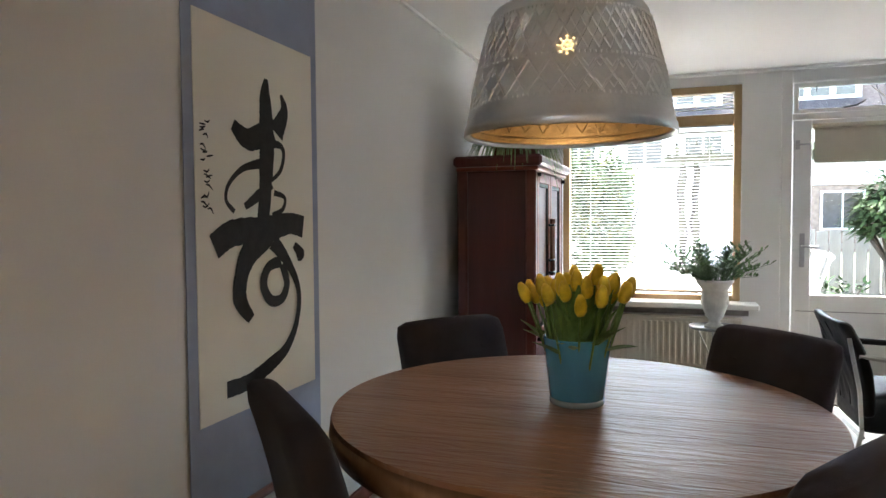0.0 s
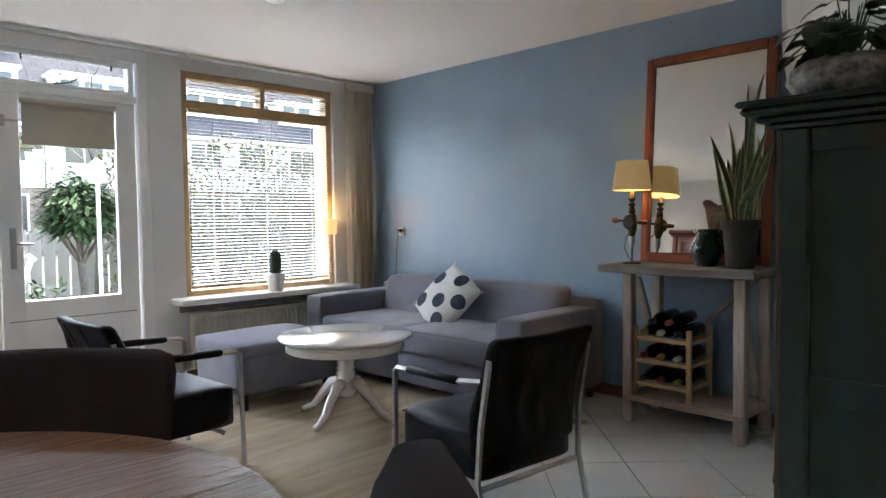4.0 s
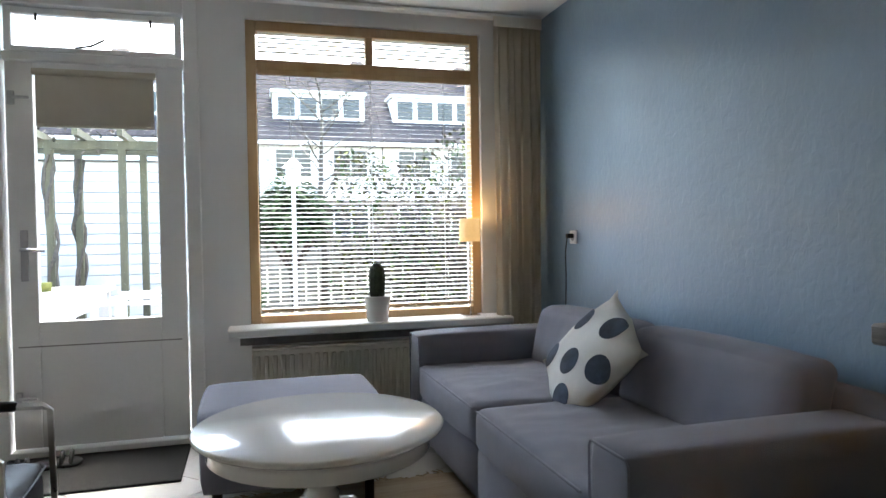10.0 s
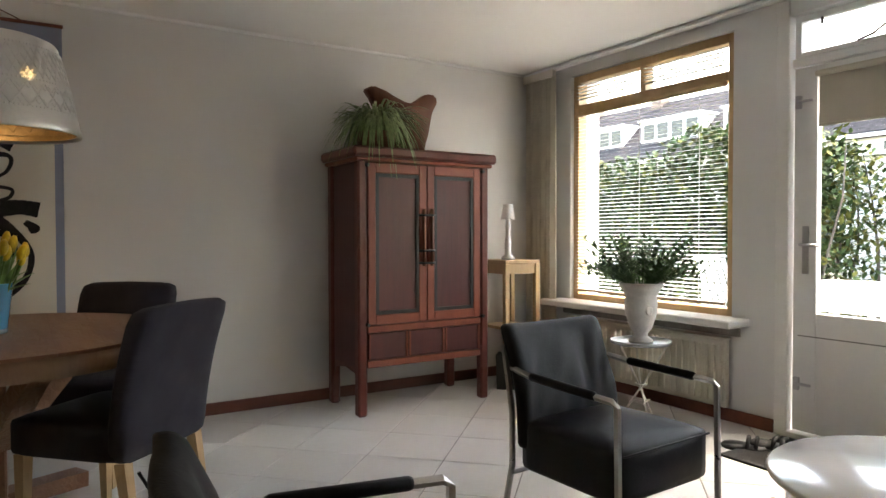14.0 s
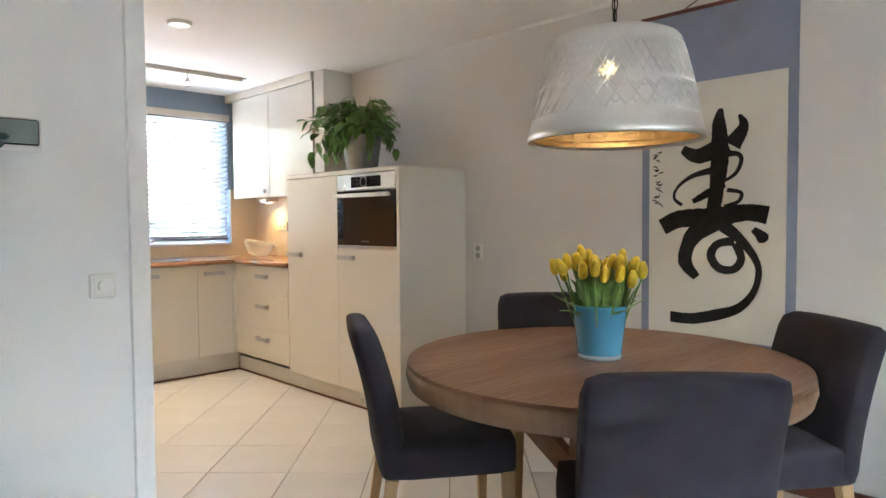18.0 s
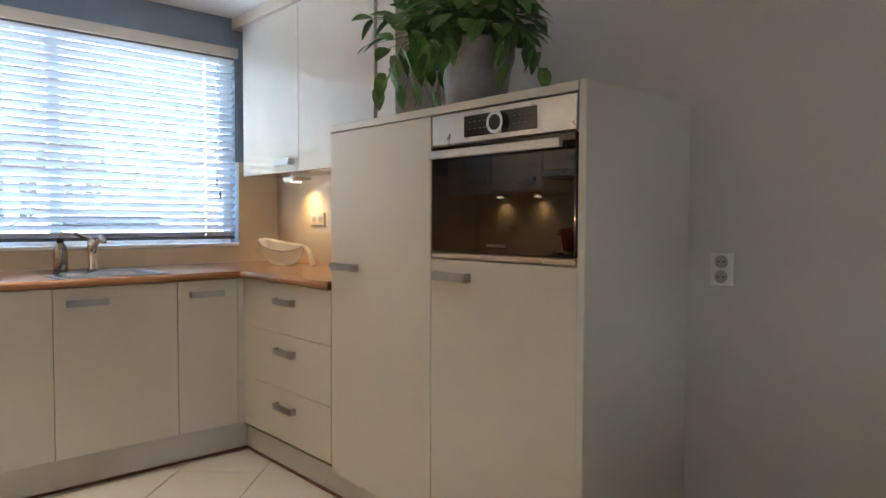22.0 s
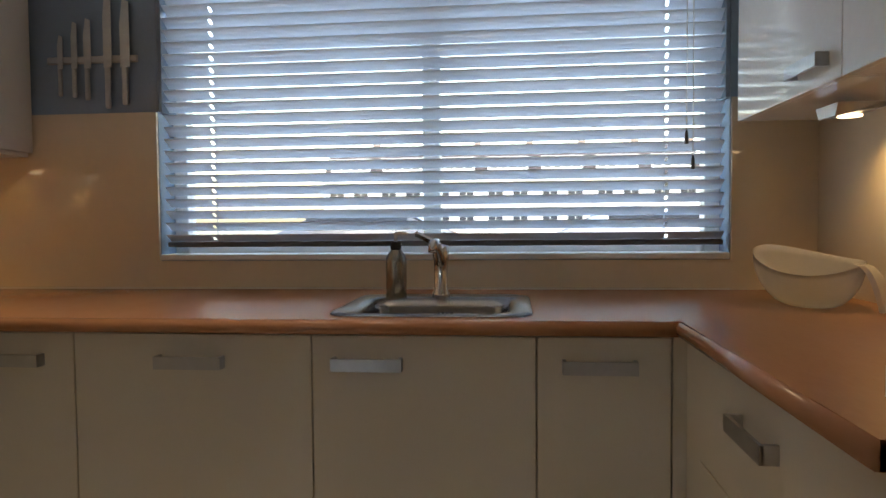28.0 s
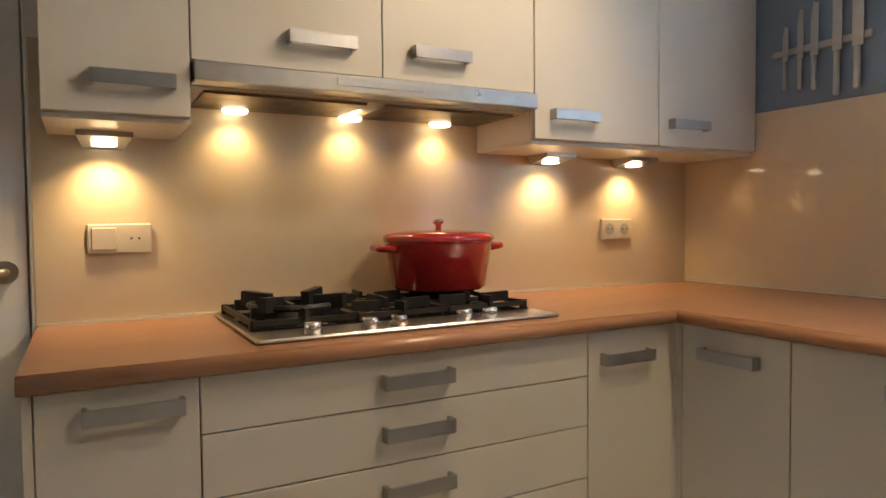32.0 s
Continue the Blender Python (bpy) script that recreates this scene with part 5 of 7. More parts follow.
for k in range(56):
    a = 2 * math.pi * k / 56
    for z0, z1, u0, u1 in ((0.094, 0.118, 0, 0.5), (0.118, 0.094, 0.5, 1), (0.15, 0.172, 0, 0.5), (0.172, 0.15, 0.5, 1), (0.20, 0.315, 0, 2), (0.315, 0.20, 0, 2)):
        p = [((mesh_r(z) + 0.0003) * math.cos(a + u * 2 * math.pi / 56), (mesh_r(z) + 0.0003) * math.sin(a + u * 2 * math.pi / 56), z) for z, u in ((z0, u0), ((z0 + z1) / 2, (u0 + u1) / 2), (z1, u1))]
        tube(p, 0.0026, 4, bm, cap=False)
part("embossed_pattern", bm, PENDANT, pl)
bm = bmesh.new()
for z in (0.05, 0.083, 0.19, 0.327):
    for k in range(120):
        a = 2 * math.pi * k / 120
        r = mesh_r(z) - 0.001
        lathe([(0.004, -0.004), (0.004, 0.004)], 4, bm, (r * math.cos(a), r * math.sin(a), z))
part("beading", bm, PENDANT, pl, kind="stuff")
bm = bmesh.new()
for k in range(28):
    a = 2 * math.pi * k / 28
    for z0, z1, u0, u1 in ((0.05, 0.10, 0, 0.5), (0.10, 0.05, 0.5, 1.0), (0.065, 0.10, 0.15, 0.5), (0.10, 0.065, 0.5, 0.85), (0.12, 0.12, 0, 1), (0.135, 0.19, 0, 0.5), (0.19, 0.135, 0.5, 1), (0.035, 0.035, 0, 1), (0.21, 0.21, 0, 1), (0.22, 0.30, 0, 1), (0.30, 0.22, 0, 1)):
        p = [((mesh_r(z) - 0.012) * math.cos(a + u * 2 * math.pi / 28), (mesh_r(z) - 0.012) * math.sin(a + u * 2 * math.pi / 28), z) for z, u in ((z0, u0), (z1, u1))]
        tube(p, 0.0022, 5, bm)
part("lining_pattern", bm, PENDIN, pl)
# no holes: self-glowing beads on two sides stand in for the bulb's light
for az in (-82, 27):
    bm = bmesh.new()
    a = radians(az)
    for i in range(9):
        q = 2 * math.pi * i / 8
        for d, w in ((0.0, 0.006),) if i == 8 else ((0.013, 0.005), (0.024, 0.004)):
            z = 0.21 + d * math.sin(q)
            r = mesh_r(z) + 0.002
            b = a + d * math.cos(q) / r
            lathe([(0, 0.001), (w * 0.7, 0.0006), (w, 0)], 8, bm, (r * math.cos(b), r * math.sin(b), z))
    part("glow_bead_star", bm, PIERCE, pl, "small star of glowing beads imitating lamp light through piercings")
part("cap", lathe([(0.05, 0.386), (0.048, 0.40), (0.02, 0.42), (0, 0.43)], 24), PENDANT, pl, smooth=True)
chn = part("chain", bmesh.new(), DARKM, pl)
bm = bmesh.new()
for k in range(10):
    z = 0.455 + 0.041 * k
    ph = k % 2 * math.pi / 2
    pts = [(0.011 * math.cos(t) * math.cos(ph), 0.011 * math.cos(t) * math.sin(ph), z + 0.026 * math.sin(t)) for t in [2 * math.pi * i / 10 for i in range(11)]]
    tube(pts, 0.0026, 5, bm)
bm.to_mesh(chn.data)
bm.free()
part("cord", tube([(0, 0, 0.41), (0.012, 0.004, 0.6), (-0.008, 0, 0.75), (0, 0, 0.865)], 0.003, 6), BLACK, pl)
part("ceiling_rose", lathe([(0, 0.877), (0.045, 0.875), (0.05, 0.866), (0.03, 0.852), (0, 0.85)], 24), PENDANT, pl, smooth=True)
part("bulb", lathe([(0, 0.14), (0.02, 0.145), (0.032, 0.17), (0.028, 0.2), (0.014, 0.235), (0.014, 0.26), (0, 0.26)], 20), plain_glow("pendant_bulb", (1.0, 0.72, 0.38), 0.8), pl, smooth=True)
lp = new("pendant_light", bpy.data.lights.new("pendant_light", "POINT"))
lp.data.energy, lp.data.color, lp.data.shadow_soft_size = 0.045, (1.0, 0.70, 0.38), 0.04
lp.location = (1.038, 4.534, 1.634)
# scroll
sc = thing("wall_scroll", pose(0.0, 4.458, 0.049), "hanging scroll with bold black brush calligraphy", "scroll")
sc.scale = (1, 1.062, 0.986)
part("silk_mount", boxes((0.004, -0.365, 0.30, 0.008, 0.345, 2.24)), SILKB, sc)
part("paper", boxes((0.0085, -0.325, 0.615, 0.0105, 0.305, 1.885)), PAPER, sc)
part("top_rod", tube([(0.012, -0.37, 2.245), (0.012, 0.35, 2.245)], 0.010, 10), SKIRT, sc)
part("bottom_rod", tube([(0.014, -0.40, 0.30), (0.014, 0.38, 0.30)], 0.016, 12), SKIRT, sc)
for s in (-0.385, 0.365):
    part("rod_knob", tube([(0.014, s, 0.30), (0.014, s + (0.025 if s > 0 else -0.025), 0.30)], 0.021, 12), BLACK, sc)
part("cord", tube([(0.012, -0.15, 2.255), (0.014, 0.0, 2.33), (0.012, 0.16, 2.255)], 0.0035, 6), SKIRT, sc)
# brush strokes on the paper: width runs along each stroke
def stroke(pts, widths, n=18, wob=0.05, seed=1):
    rnd = random.Random(seed)
    P = [Vector(p) for p in pts]
    out = []
    for i in range(len(P) - 1):
        p0, p1, p2, p3 = P[max(i - 1, 0)], P[i], P[i + 1], P[min(i + 2, len(P) - 1)]
        for k in range(n):
            t = k / n
            out.append((0.5 * (2 * p1 + (p2 - p0) * t + (2 * p0 - 5 * p1 + 4 * p2 - p3) * t * t + (3 * p1 - p0 - 3 * p2 + p3) * t ** 3), widths[i] + (widths[i + 1] - widths[i]) * t))
    out.append((P[-1], widths[-1]))
    bm = bmesh.new()
    last = None
    for i, (c, w) in enumerate(out):
        d = (out[min(i + 1, len(out) - 1)][0] - out[max(i - 1, 0)][0]).normalized()
        s = Vector((-d.y, d.x)) * w / 2
        q = [bm.verts.new((0.0125, (c + k * s * (1 + rnd.uniform(-wob, wob))).x, (c + k * s * (1 + rnd.uniform(-wob, wob))).y)) for k in (1, -1)]
        if last:
            bm.faces.new((last[0], last[1], q[1], q[0]))
        last = q
    return bm


STROKES = []


def brush(p, w):
    o = part("brush_stroke", stroke([Vector((1.1 * q[0] - 0.035, q[1])) for q in p], [1.1 * k for k in w], seed=len(STROKES)), INK, sc)
    o.location = (0.0002 * len(STROKES), 0, 0)
    STROKES.append(o)


brush([(0.052, 1.74), (0.045, 1.678), (0.049, 1.599), (0.049, 1.48), (0.037, 1.346), (0.023, 1.227)], [0.016, 0.053, 0.069, 0.074, 0.061, 0.061])
brush([(0.127, 1.701), (0.144, 1.643), (0.099, 1.56)], [0.011, 0.042, 0.082])
brush([(-0.11, 1.559), (-0.037, 1.52), (0.081, 1.57)], [0.034, 0.069, 0.087])
brush([(0.071, 1.52), (0.123, 1.515), (0.137, 1.482), (0.116, 1.425), (0.068, 1.388)], [0.032, 0.02, 0.017, 0.016, 0.013])
brush([(0.018, 1.444), (-0.068, 1.42), (-0.132, 1.366), (-0.145, 1.313), (-0.11, 1.277)], [0.034, 0.02, 0.013, 0.013, 0.017])
brush([(-0.063, 1.294), (0.004, 1.334), (0.071, 1.375)], [0.021, 0.037, 0.029])
brush([(0.081, 1.346), (0.137, 1.331), (0.127, 1.289), (0.071, 1.265)], [0.02, 0.015, 0.016, 0.021])
brush([(-0.20, 1.165), (-0.12, 1.207), (0.023, 1.216), (0.162, 1.236), (0.243, 1.222)], [0.077, 0.079, 0.087, 0.071, 0.077])
brush([(0.049, 1.214), (-0.043, 1.143), (-0.084, 1.069), (-0.093, 0.987), (-0.043, 0.916)], [0.106, 0.082, 0.061, 0.061, 0.034])
brush([(0.186, 1.157), (0.223, 1.121), (0.203, 1.105)], [0.024, 0.048, 0.021])
brush([(0.112, 1.101), (0.045, 1.084), (0.018, 1.027), (0.052, 0.967), (0.112, 0.965), (0.141, 1.017), (0.119, 1.09)], [0.04, 0.034, 0.037, 0.037, 0.034, 0.033, 0.037])
brush([(0.071, 1.173), (0.151, 1.091), (0.207, 0.985), (0.196, 0.873), (0.137, 0.783), (0.045, 0.738), (-0.063, 0.707), (-0.159, 0.706)], [0.061, 0.037, 0.026, 0.026, 0.037, 0.05, 0.05, 0.05])
rnd = random.Random(77)
for k in range(4):
    z = 1.53 - 0.075 * k
    for q in range(5):
        y0, z0 = -0.278 + rnd.uniform(-0.016, 0.016), z + 0.022 - 0.011 * q
        o = part("signature_mark", stroke([Vector((y0 - 0.014, z0)), Vector((y0, z0 + rnd.uniform(-0.006, 0.006))), Vector((y0 + rnd.uniform(0.006, 0.016), z0 + rnd.uniform(-0.016, 0.010)))], [0.004, 0.007, 0.003], 5, seed=20 + 5 * k + q), INK, sc)
        o.location = (0.0002 * q, 0, 0)
# ---- living room ----
# red cabinet
rc = thing("wedding_cabinet", pose(0.085, 6.345, 0), "tall red-brown lacquered cabinet with two panelled doors", "cabinet")
D, B, H = 0.49, 1.00, 1.68
rc.scale = (0.985, 0.972, 0.985)
part("side_panel", boxes((0.02, 0.02, 0.30, D - 0.02, 0.035, 1.60)), REDCAB2, rc)
part("side_panel", boxes((0.02, B - 0.035, 0.30, D - 0.02, B - 0.02, 1.60)), REDCAB2, rc)
part("back_panel", boxes((0.005, 0.02, 0.30, 0.02, B - 0.02, 1.60)), REDCAB2, rc)
for x in (0.0, D - 0.065):
    for y in (0.0, B - 0.065):
        part("post", boxes((x, y, 0, x + 0.065, y + 0.065, 1.60), bevel=0.012), REDCAB, rc)
part("top_board", boxes((-0.01, -0.045, 1.615, D + 0.045, B + 0.045, 1.68), bevel=0.016), REDCAB, rc)
part("top_moulding", boxes((0.0, -0.02, 1.59, D + 0.02, B + 0.02, 1.614), bevel=0.008), REDEDGE, rc)
part("base_board", boxes((0.02, 0.02, 0.30, D - 0.02, B - 0.02, 0.315)), REDCAB2, rc)
part("rail", boxes((D - 0.06, 0.066, 0.52, D - 0.004, B - 0.066, 0.565), bevel=0.006), REDEDGE, rc)
part("rail", boxes((D - 0.06, 0.066, 0.30, D - 0.004, B - 0.066, 0.345), bevel=0.006), REDEDGE, rc)
for a, b in ((0.075, 0.355), (0.365, 0.635), (0.645, 0.925)):
    dr = part("drawer_front", boxes((D - 0.03, a, 0.35, D - 0.012, b, 0.515), bevel=0.004), REDCAB2, rc)
    for y in (a, b - 0.012):
        part("moulding", boxes((D - 0.012, y, 0.35, D - 0.002, y + 0.012, 0.515)), REDEDGE, dr)
for a, b in ((0.07, 0.497), (0.503, 0.93)):
    dr = part("door", boxes((D - 0.04, a, 0.57, D - 0.016, b, 1.585)), REDCAB2, rc)
    part("door_frame", boxes((D - 0.016, a, 0.57, D - 0.002, a + 0.055, 1.585), (D - 0.016, b - 0.055, 0.57, D - 0.002, b, 1.585), (D - 0.016, a + 0.055, 1.52, D - 0.002, b - 0.055, 1.585), (D - 0.016, a + 0.055, 0.57, D - 0.002, b - 0.055, 0.63), bevel=0.004), REDEDGE, dr)
    part("inner_moulding", boxes((D - 0.0155, a + 0.056, 0.632, D - 0.006, a + 0.078, 1.518), (D - 0.0155, b - 0.078, 0.632, D - 0.006, b - 0.056, 1.518), (D - 0.0155, a + 0.078, 1.496, D - 0.006, b - 0.078, 1.518), (D - 0.0155, a + 0.078, 0.632, D - 0.006, b - 0.078, 0.654)), BLACK, dr)
for y in (0.47, 0.53):
    part("pull_rod", tube([(D + 0.012, y, 0.93), (D + 0.012, y, 1.30)], 0.011, 10), RUST, rc, smooth=True)
for z in (0.95, 1.03, 1.26):
    part("lock_ring", tube([(D - 0.002, 0.44, z), (D + 0.02, 0.47, z), (D + 0.02, 0.53, z), (D - 0.002, 0.56, z)], 0.008, 8), BLACK, rc)
for y in (0.06, 0.94):
    part("hinge_knob", tube([(D - 0.002, y, 1.565), (D + 0.022, y, 1.565)], 0.012, 10), BLACK, rc)
    part("hinge_knob", tube([(D - 0.002, y, 0.575), (D + 0.022, y, 0.575)], 0.012, 10), BLACK, rc)
bm = bmesh.new()
v0 = [bm.verts.new((x, 0.02, z)) for x, z in ((0.065, 0.30), (0.065, 0.20), (0.10, 0.26), (0.245, 0.28), (0.39, 0.26), (0.425, 0.20), (0.425, 0.30))]
bm.faces.new(v0)
r = bmesh.ops.extrude_face_region(bm, geom=bm.faces[:])
bmesh.ops.translate(bm, verts=[e for e in r["geom"] if isinstance(e, bmesh.types.BMVert)], vec=(0, 0.015, 0))
part("side_apron", bm, REDCAB, rc)
# on the cabinet
sp_ = thing("spider_plant", pose(0.42, 6.54, 1.655), "spider plant with arching pale green leaves in a low basket", "plant")
sp_.scale = (1.05, 1.0, 1.0)
part("basket", lathe([(0, 0), (0.10, 0), (0.12, 0.05), (0.125, 0.11), (0.115, 0.11), (0.10, 0.08), (0, 0.08)], 24), RUST, sp_, smooth=True)
bm = bmesh.new()
rnd = random.Random(12)
for i in range(420):
    a, h = rnd.uniform(0, 6.283), rnd.uniform(0.26, 0.56)
    o = rnd.uniform(0.14, 0.36)
    leaf(bm, (0.04 * math.cos(a), 0.04 * math.sin(a), 0.12), (o * math.cos(a), o * math.sin(a), 0.12 + h), 0.017, h * rnd.uniform(0.75, 1.6), 9, 0.3)
part("leaves", bm, SPIDER, sp_, kind="stuff")
cv = thing("carved_wood_ornament", pose(0.26, 6.885, 1.655), "brown carved wooden ornament shaped like a crouching animal", "ornament")
bm = bmesh.new()
out = [(-0.35, 0.416), (-0.30, 0.44), (-0.19, 0.41), (-0.07, 0.34), (0.0, 0.335), (0.05, 0.385), (0.11, 0.43), (0.18, 0.42), (0.19, 0.365), (0.13, 0.30), (0.11, 0.14), (0.085, 0.03), (0.04, 0.0), (-0.19, 0.0), (-0.20, 0.19), (-0.28, 0.33)]
lo = [bm.verts.new((-0.045, y, z)) for y, z in out]
hi = [bm.verts.new((0.045, y, z)) for y, z in out]
bm.faces.new(lo)
bm.faces.new(hi[::-1])
for i in range(len(out)):
    bm.faces.new((lo[i], lo[(i + 1) % len(out)], hi[(i + 1) % len(out)], hi[i]))
bmesh.ops.bevel(bm, geom=bm.edges[:], offset=0.012, segments=2, affect="EDGES")
part("body", bm, RUST, cv, smooth=True)
# side stand with small lamp in the corner
sd2 = thing("side_table", pose(0.27, 7.72, 0), "narrow light pine side table with a low shelf", "side table")
part("top", boxes((-0.17, -0.16, 0.86, 0.17, 0.16, 0.885), bevel=0.004), PINE, sd2)
sd2.scale = (1, 1, 1.05)
for x in (-0.15, 0.15):
    for y in (-0.14, 0.14):
        part("leg", boxes((x - 0.02, y - 0.02, 0, x + 0.02, y + 0.02, 0.86), bevel=0.003), PINE, sd2)
part("apron", boxes((-0.13, -0.15, 0.79, 0.13, -0.135, 0.86), (0.14, -0.12, 0.79, 0.155, 0.12, 0.86), (-0.13, 0.135, 0.79, 0.13, 0.15, 0.86)), PINE, sd2)
part("shelf", boxes((-0.15, -0.14, 0.40, 0.15, 0.14, 0.42)), PINE, sd2)
bk = thing("storage_bin", pose(0.40, 7.60, 0), "dark grey storage bin on the floor", "bin")
part("body", lathe([(0, 0), (0.09, 0), (0.10, 0.25), (0.095, 0.25), (0.086, 0.01), (0, 0.01)], 4), DKPOT, bk)
sl = thing("table_lamp", pose(0.31, 7.68, 0.9295), "small cream table lamp on the pine side table", "lamp")
part("base", lathe([(0, 0), (0.05, 0), (0.05, 0.02), (0.02, 0.04), (0.025, 0.12), (0.015, 0.2), (0.02, 0.25), (0.012, 0.33), (0, 0.33)], 20), CERAM, sl, smooth=True)
part("shade", lathe([(0.055, 0.30), (0.035, 0.41), (0.032, 0.41), (0.052, 0.30)], 24), CERAM, sl, smooth=True)
# stand, urn and fern
us = thing("plant_stand", pose(1.60, 7.655, 0), "folding white iron plant stand with round top", "plant stand")
part("tray", lathe([(0, 0.485), (0.165, 0.485), (0.172, 0.49), (0.172, 0.506), (0.166, 0.506), (0.163, 0.493), (0, 0.493)], 36), ZINC, us, smooth=True)
for k in range(3):
    a = k * 2 * math.pi / 3 + 0.4
    c, s = math.cos(a), math.sin(a)
    part("leg", tube([(0.15 * c, 0.15 * s, 0.485), (0.02 * c, 0.02 * s, 0.26), (-0.14 * c + 0.03 * s, -0.14 * s - 0.03 * c, 0.0)], 0.006, 8), STONEW, us)
    part("brace", tube([(-0.07 * c, -0.07 * s, 0.15), (-0.07 * math.cos(a + 2.094), -0.07 * math.sin(a + 2.094), 0.15)], 0.004, 6), STONEW, us)
part("hoop", tube([(0.03 * math.cos(t), 0.03 * math.sin(t), 0.25) for t in [2 * math.pi * i / 12 for i in range(13)]], 0.005, 6), STONEW, us)
un = thing("urn", pose(1.60, 7.655, 0.494), "white stoneware urn with a bushy green plant", "planter")
un.scale = (0.87, 0.87, 1.0)
part("body", lathe([(0, 0), (0.078, 0), (0.08, 0.012), (0.05, 0.03), (0.042, 0.05), (0.07, 0.08), (0.10, 0.16), (0.107, 0.23), (0.10, 0.265), (0.112, 0.29), (0.142, 0.325), (0.148, 0.345), (0.138, 0.345), (0.10, 0.29), (0, 0.28)], 40), STONEW, un, smooth=True)
for s in (0.6, 3.74):
    part("medallion", tube([(0.098 * math.cos(s - 0.9), 0.098 * math.sin(s - 0.9), 0.19), (0.108 * math.cos(s - 0.9), 0.108 * math.sin(s - 0.9), 0.19)], [0.03, 0.02], 14), STONEW, un, smooth=True)
bm = bmesh.new()
rnd = random.Random(4)
for i in range(120):
    a, o, h = rnd.uniform(0, 6.283), rnd.uniform(0.06, 0.44), rnd.uniform(0.03, 0.28)
    p0, p1 = Vector((0.05 * math.cos(a), 0.05 * math.sin(a), 0.29)), Vector((o * math.cos(a), o * math.sin(a), 0.33 + h))
    tube([p0, (p0 + p1) / 2 + Vector((0, 0, 0.03)), p1], 0.0022, 4, bm, cap=False)
    for k in range(9):
        f = 0.3 + 0.7 * k / 8
        c = p0.lerp(p1, f) + Vector((0, 0, 0.03 * math.sin(f * 3.1)))
        b = a + (1.1 if k % 2 else -1.1) + rnd.uniform(-0.3, 0.3)
        leaf(bm, c, c + Vector((math.cos(b), math.sin(b), 0.5)) * 0.058, 0.022, 0.0, 3)
part("foliage", bm, FERN, un, kind="stuff")
# sofa
def wrinkled(bm, axis, amp, seed):
    """Sags and creases pressed into a cushion along one axis."""
    for v in bm.verts:
        p = v.co
        d = noise.noise((p.x * 3 + seed, p.y * 3, p.z * 3)) * 0.6 + (abs(noise.noise((p.x * 5 + seed, p.y * 11, p.z * 5))) - 0.3) * 0.8
        p[axis] += amp * d
    return bm


sf = thing("sofa", pose(0, 0, 0), "two-seat grey sofa with square arms", "sofa")
part("base", soft_box(4.24, 5.72, 0.10, 5.02, 7.84, 0.30, 0.02), SOFA, sf, smooth=True)
for a, b in ((5.68, 5.885), (7.645, 7.865)):
    part("arm", soft_box(4.16, a, 0.07, 5.02, b, 0.595, 0.024, 0.005, n=7), SOFA, sf, smooth=True)
    part("piping", tube([(4.158, a + 0.012, 0.08), (4.158, a + 0.012, 0.57), (4.158, a + 0.022, 0.584), (4.158, b - 0.022, 0.584), (4.158, b - 0.012, 0.57), (4.158, b - 0.012, 0.08)], 0.0035, 6), SOFA, sf)
for a, b in ((5.89, 6.765), (6.77, 7.642)):
    part("seat_cushion", wrinkled(soft_box(4.15, a, 0.28, 4.82, b, 0.445, 0.035, 0.018, n=34), 2, 0.014, a), SOFA, sf, smooth=True)
    part("seam", tube([(4.152, a + 0.02, 0.435), (4.147, a + 0.2, 0.440), (4.147, b - 0.2, 0.440), (4.152, b - 0.02, 0.435)], 0.004, 6), SOFA, sf)
    part("seat_front", soft_box(4.155, a, 0.08, 4.26, b, 0.29, 0.02, 0.004), SOFA, sf, smooth=True)
    bm = wrinkled(soft_box(4.74, a, 0.42, 4.92, b, 0.72, 0.05, 0.014, n=34), 0, 0.015, b)
    for v in bm.verts:
        v.co.x += 0.28 * (v.co.z - 0.42)
    part("back_cushion", bm, SOFA, sf, smooth=True)
part("back_frame", soft_box(4.94, 5.69, 0.10, 5.055, 7.85, 0.65, 0.03), SOFA, sf, smooth=True)
for x, y in ((4.24, 5.74), (4.24, 7.78), (4.95, 5.74), (4.95, 7.78)):
    part("leg", tube([(x, y, 0.10), (x, y, 0.0)], 0.022, 10), DARKM, sf)
# dotted cushion
ys, zs = Vector((0.24, 0.82, 0.40)).normalized(), Vector((0.50, -0.57, 0.65))
xs = ys.cross(zs).normalized()
zs = xs.cross(ys)
pw = thing("dotted_cushion", Matrix.Translation((4.635, 6.75, 0.605)) @ Matrix((xs, ys, zs)).transposed().to_4x4(), "white cushion with large navy dots standing on its corner", "cushion")
bm = bmesh.new()
N = 14
grid = {}
for s in (1, -1):
    for i in range(N + 1):
        for j in range(N + 1):
            u, w = 2 * i / N - 1, 2 * j / N - 1
            edge = abs(u) == 1 or abs(w) == 1
            if s == -1 and edge:
                grid[s, i, j] = grid[1, i, j]
                continue
            pin = 1 - 0.07 * (1 - (abs(u) - abs(w)) ** 2) * max(abs(u), abs(w)) * (0 if abs(u) > 0.95 and abs(w) > 0.95 else 1)
            grid[s, i, j] = bm.verts.new((-s * 0.075 * ((1 - u * u) * (1 - w * w)) ** 0.5, 0.232 * u * pin, 0.232 * w * pin))
for s in (1, -1):
    for i in range(N):
        for j in range(N):
            bm.faces.new([grid[s, i + a, j + b] for a, b in ((0, 0), (1, 0), (1, 1), (0, 1))])
part("cover", bm, SEATW, pw, smooth=True)
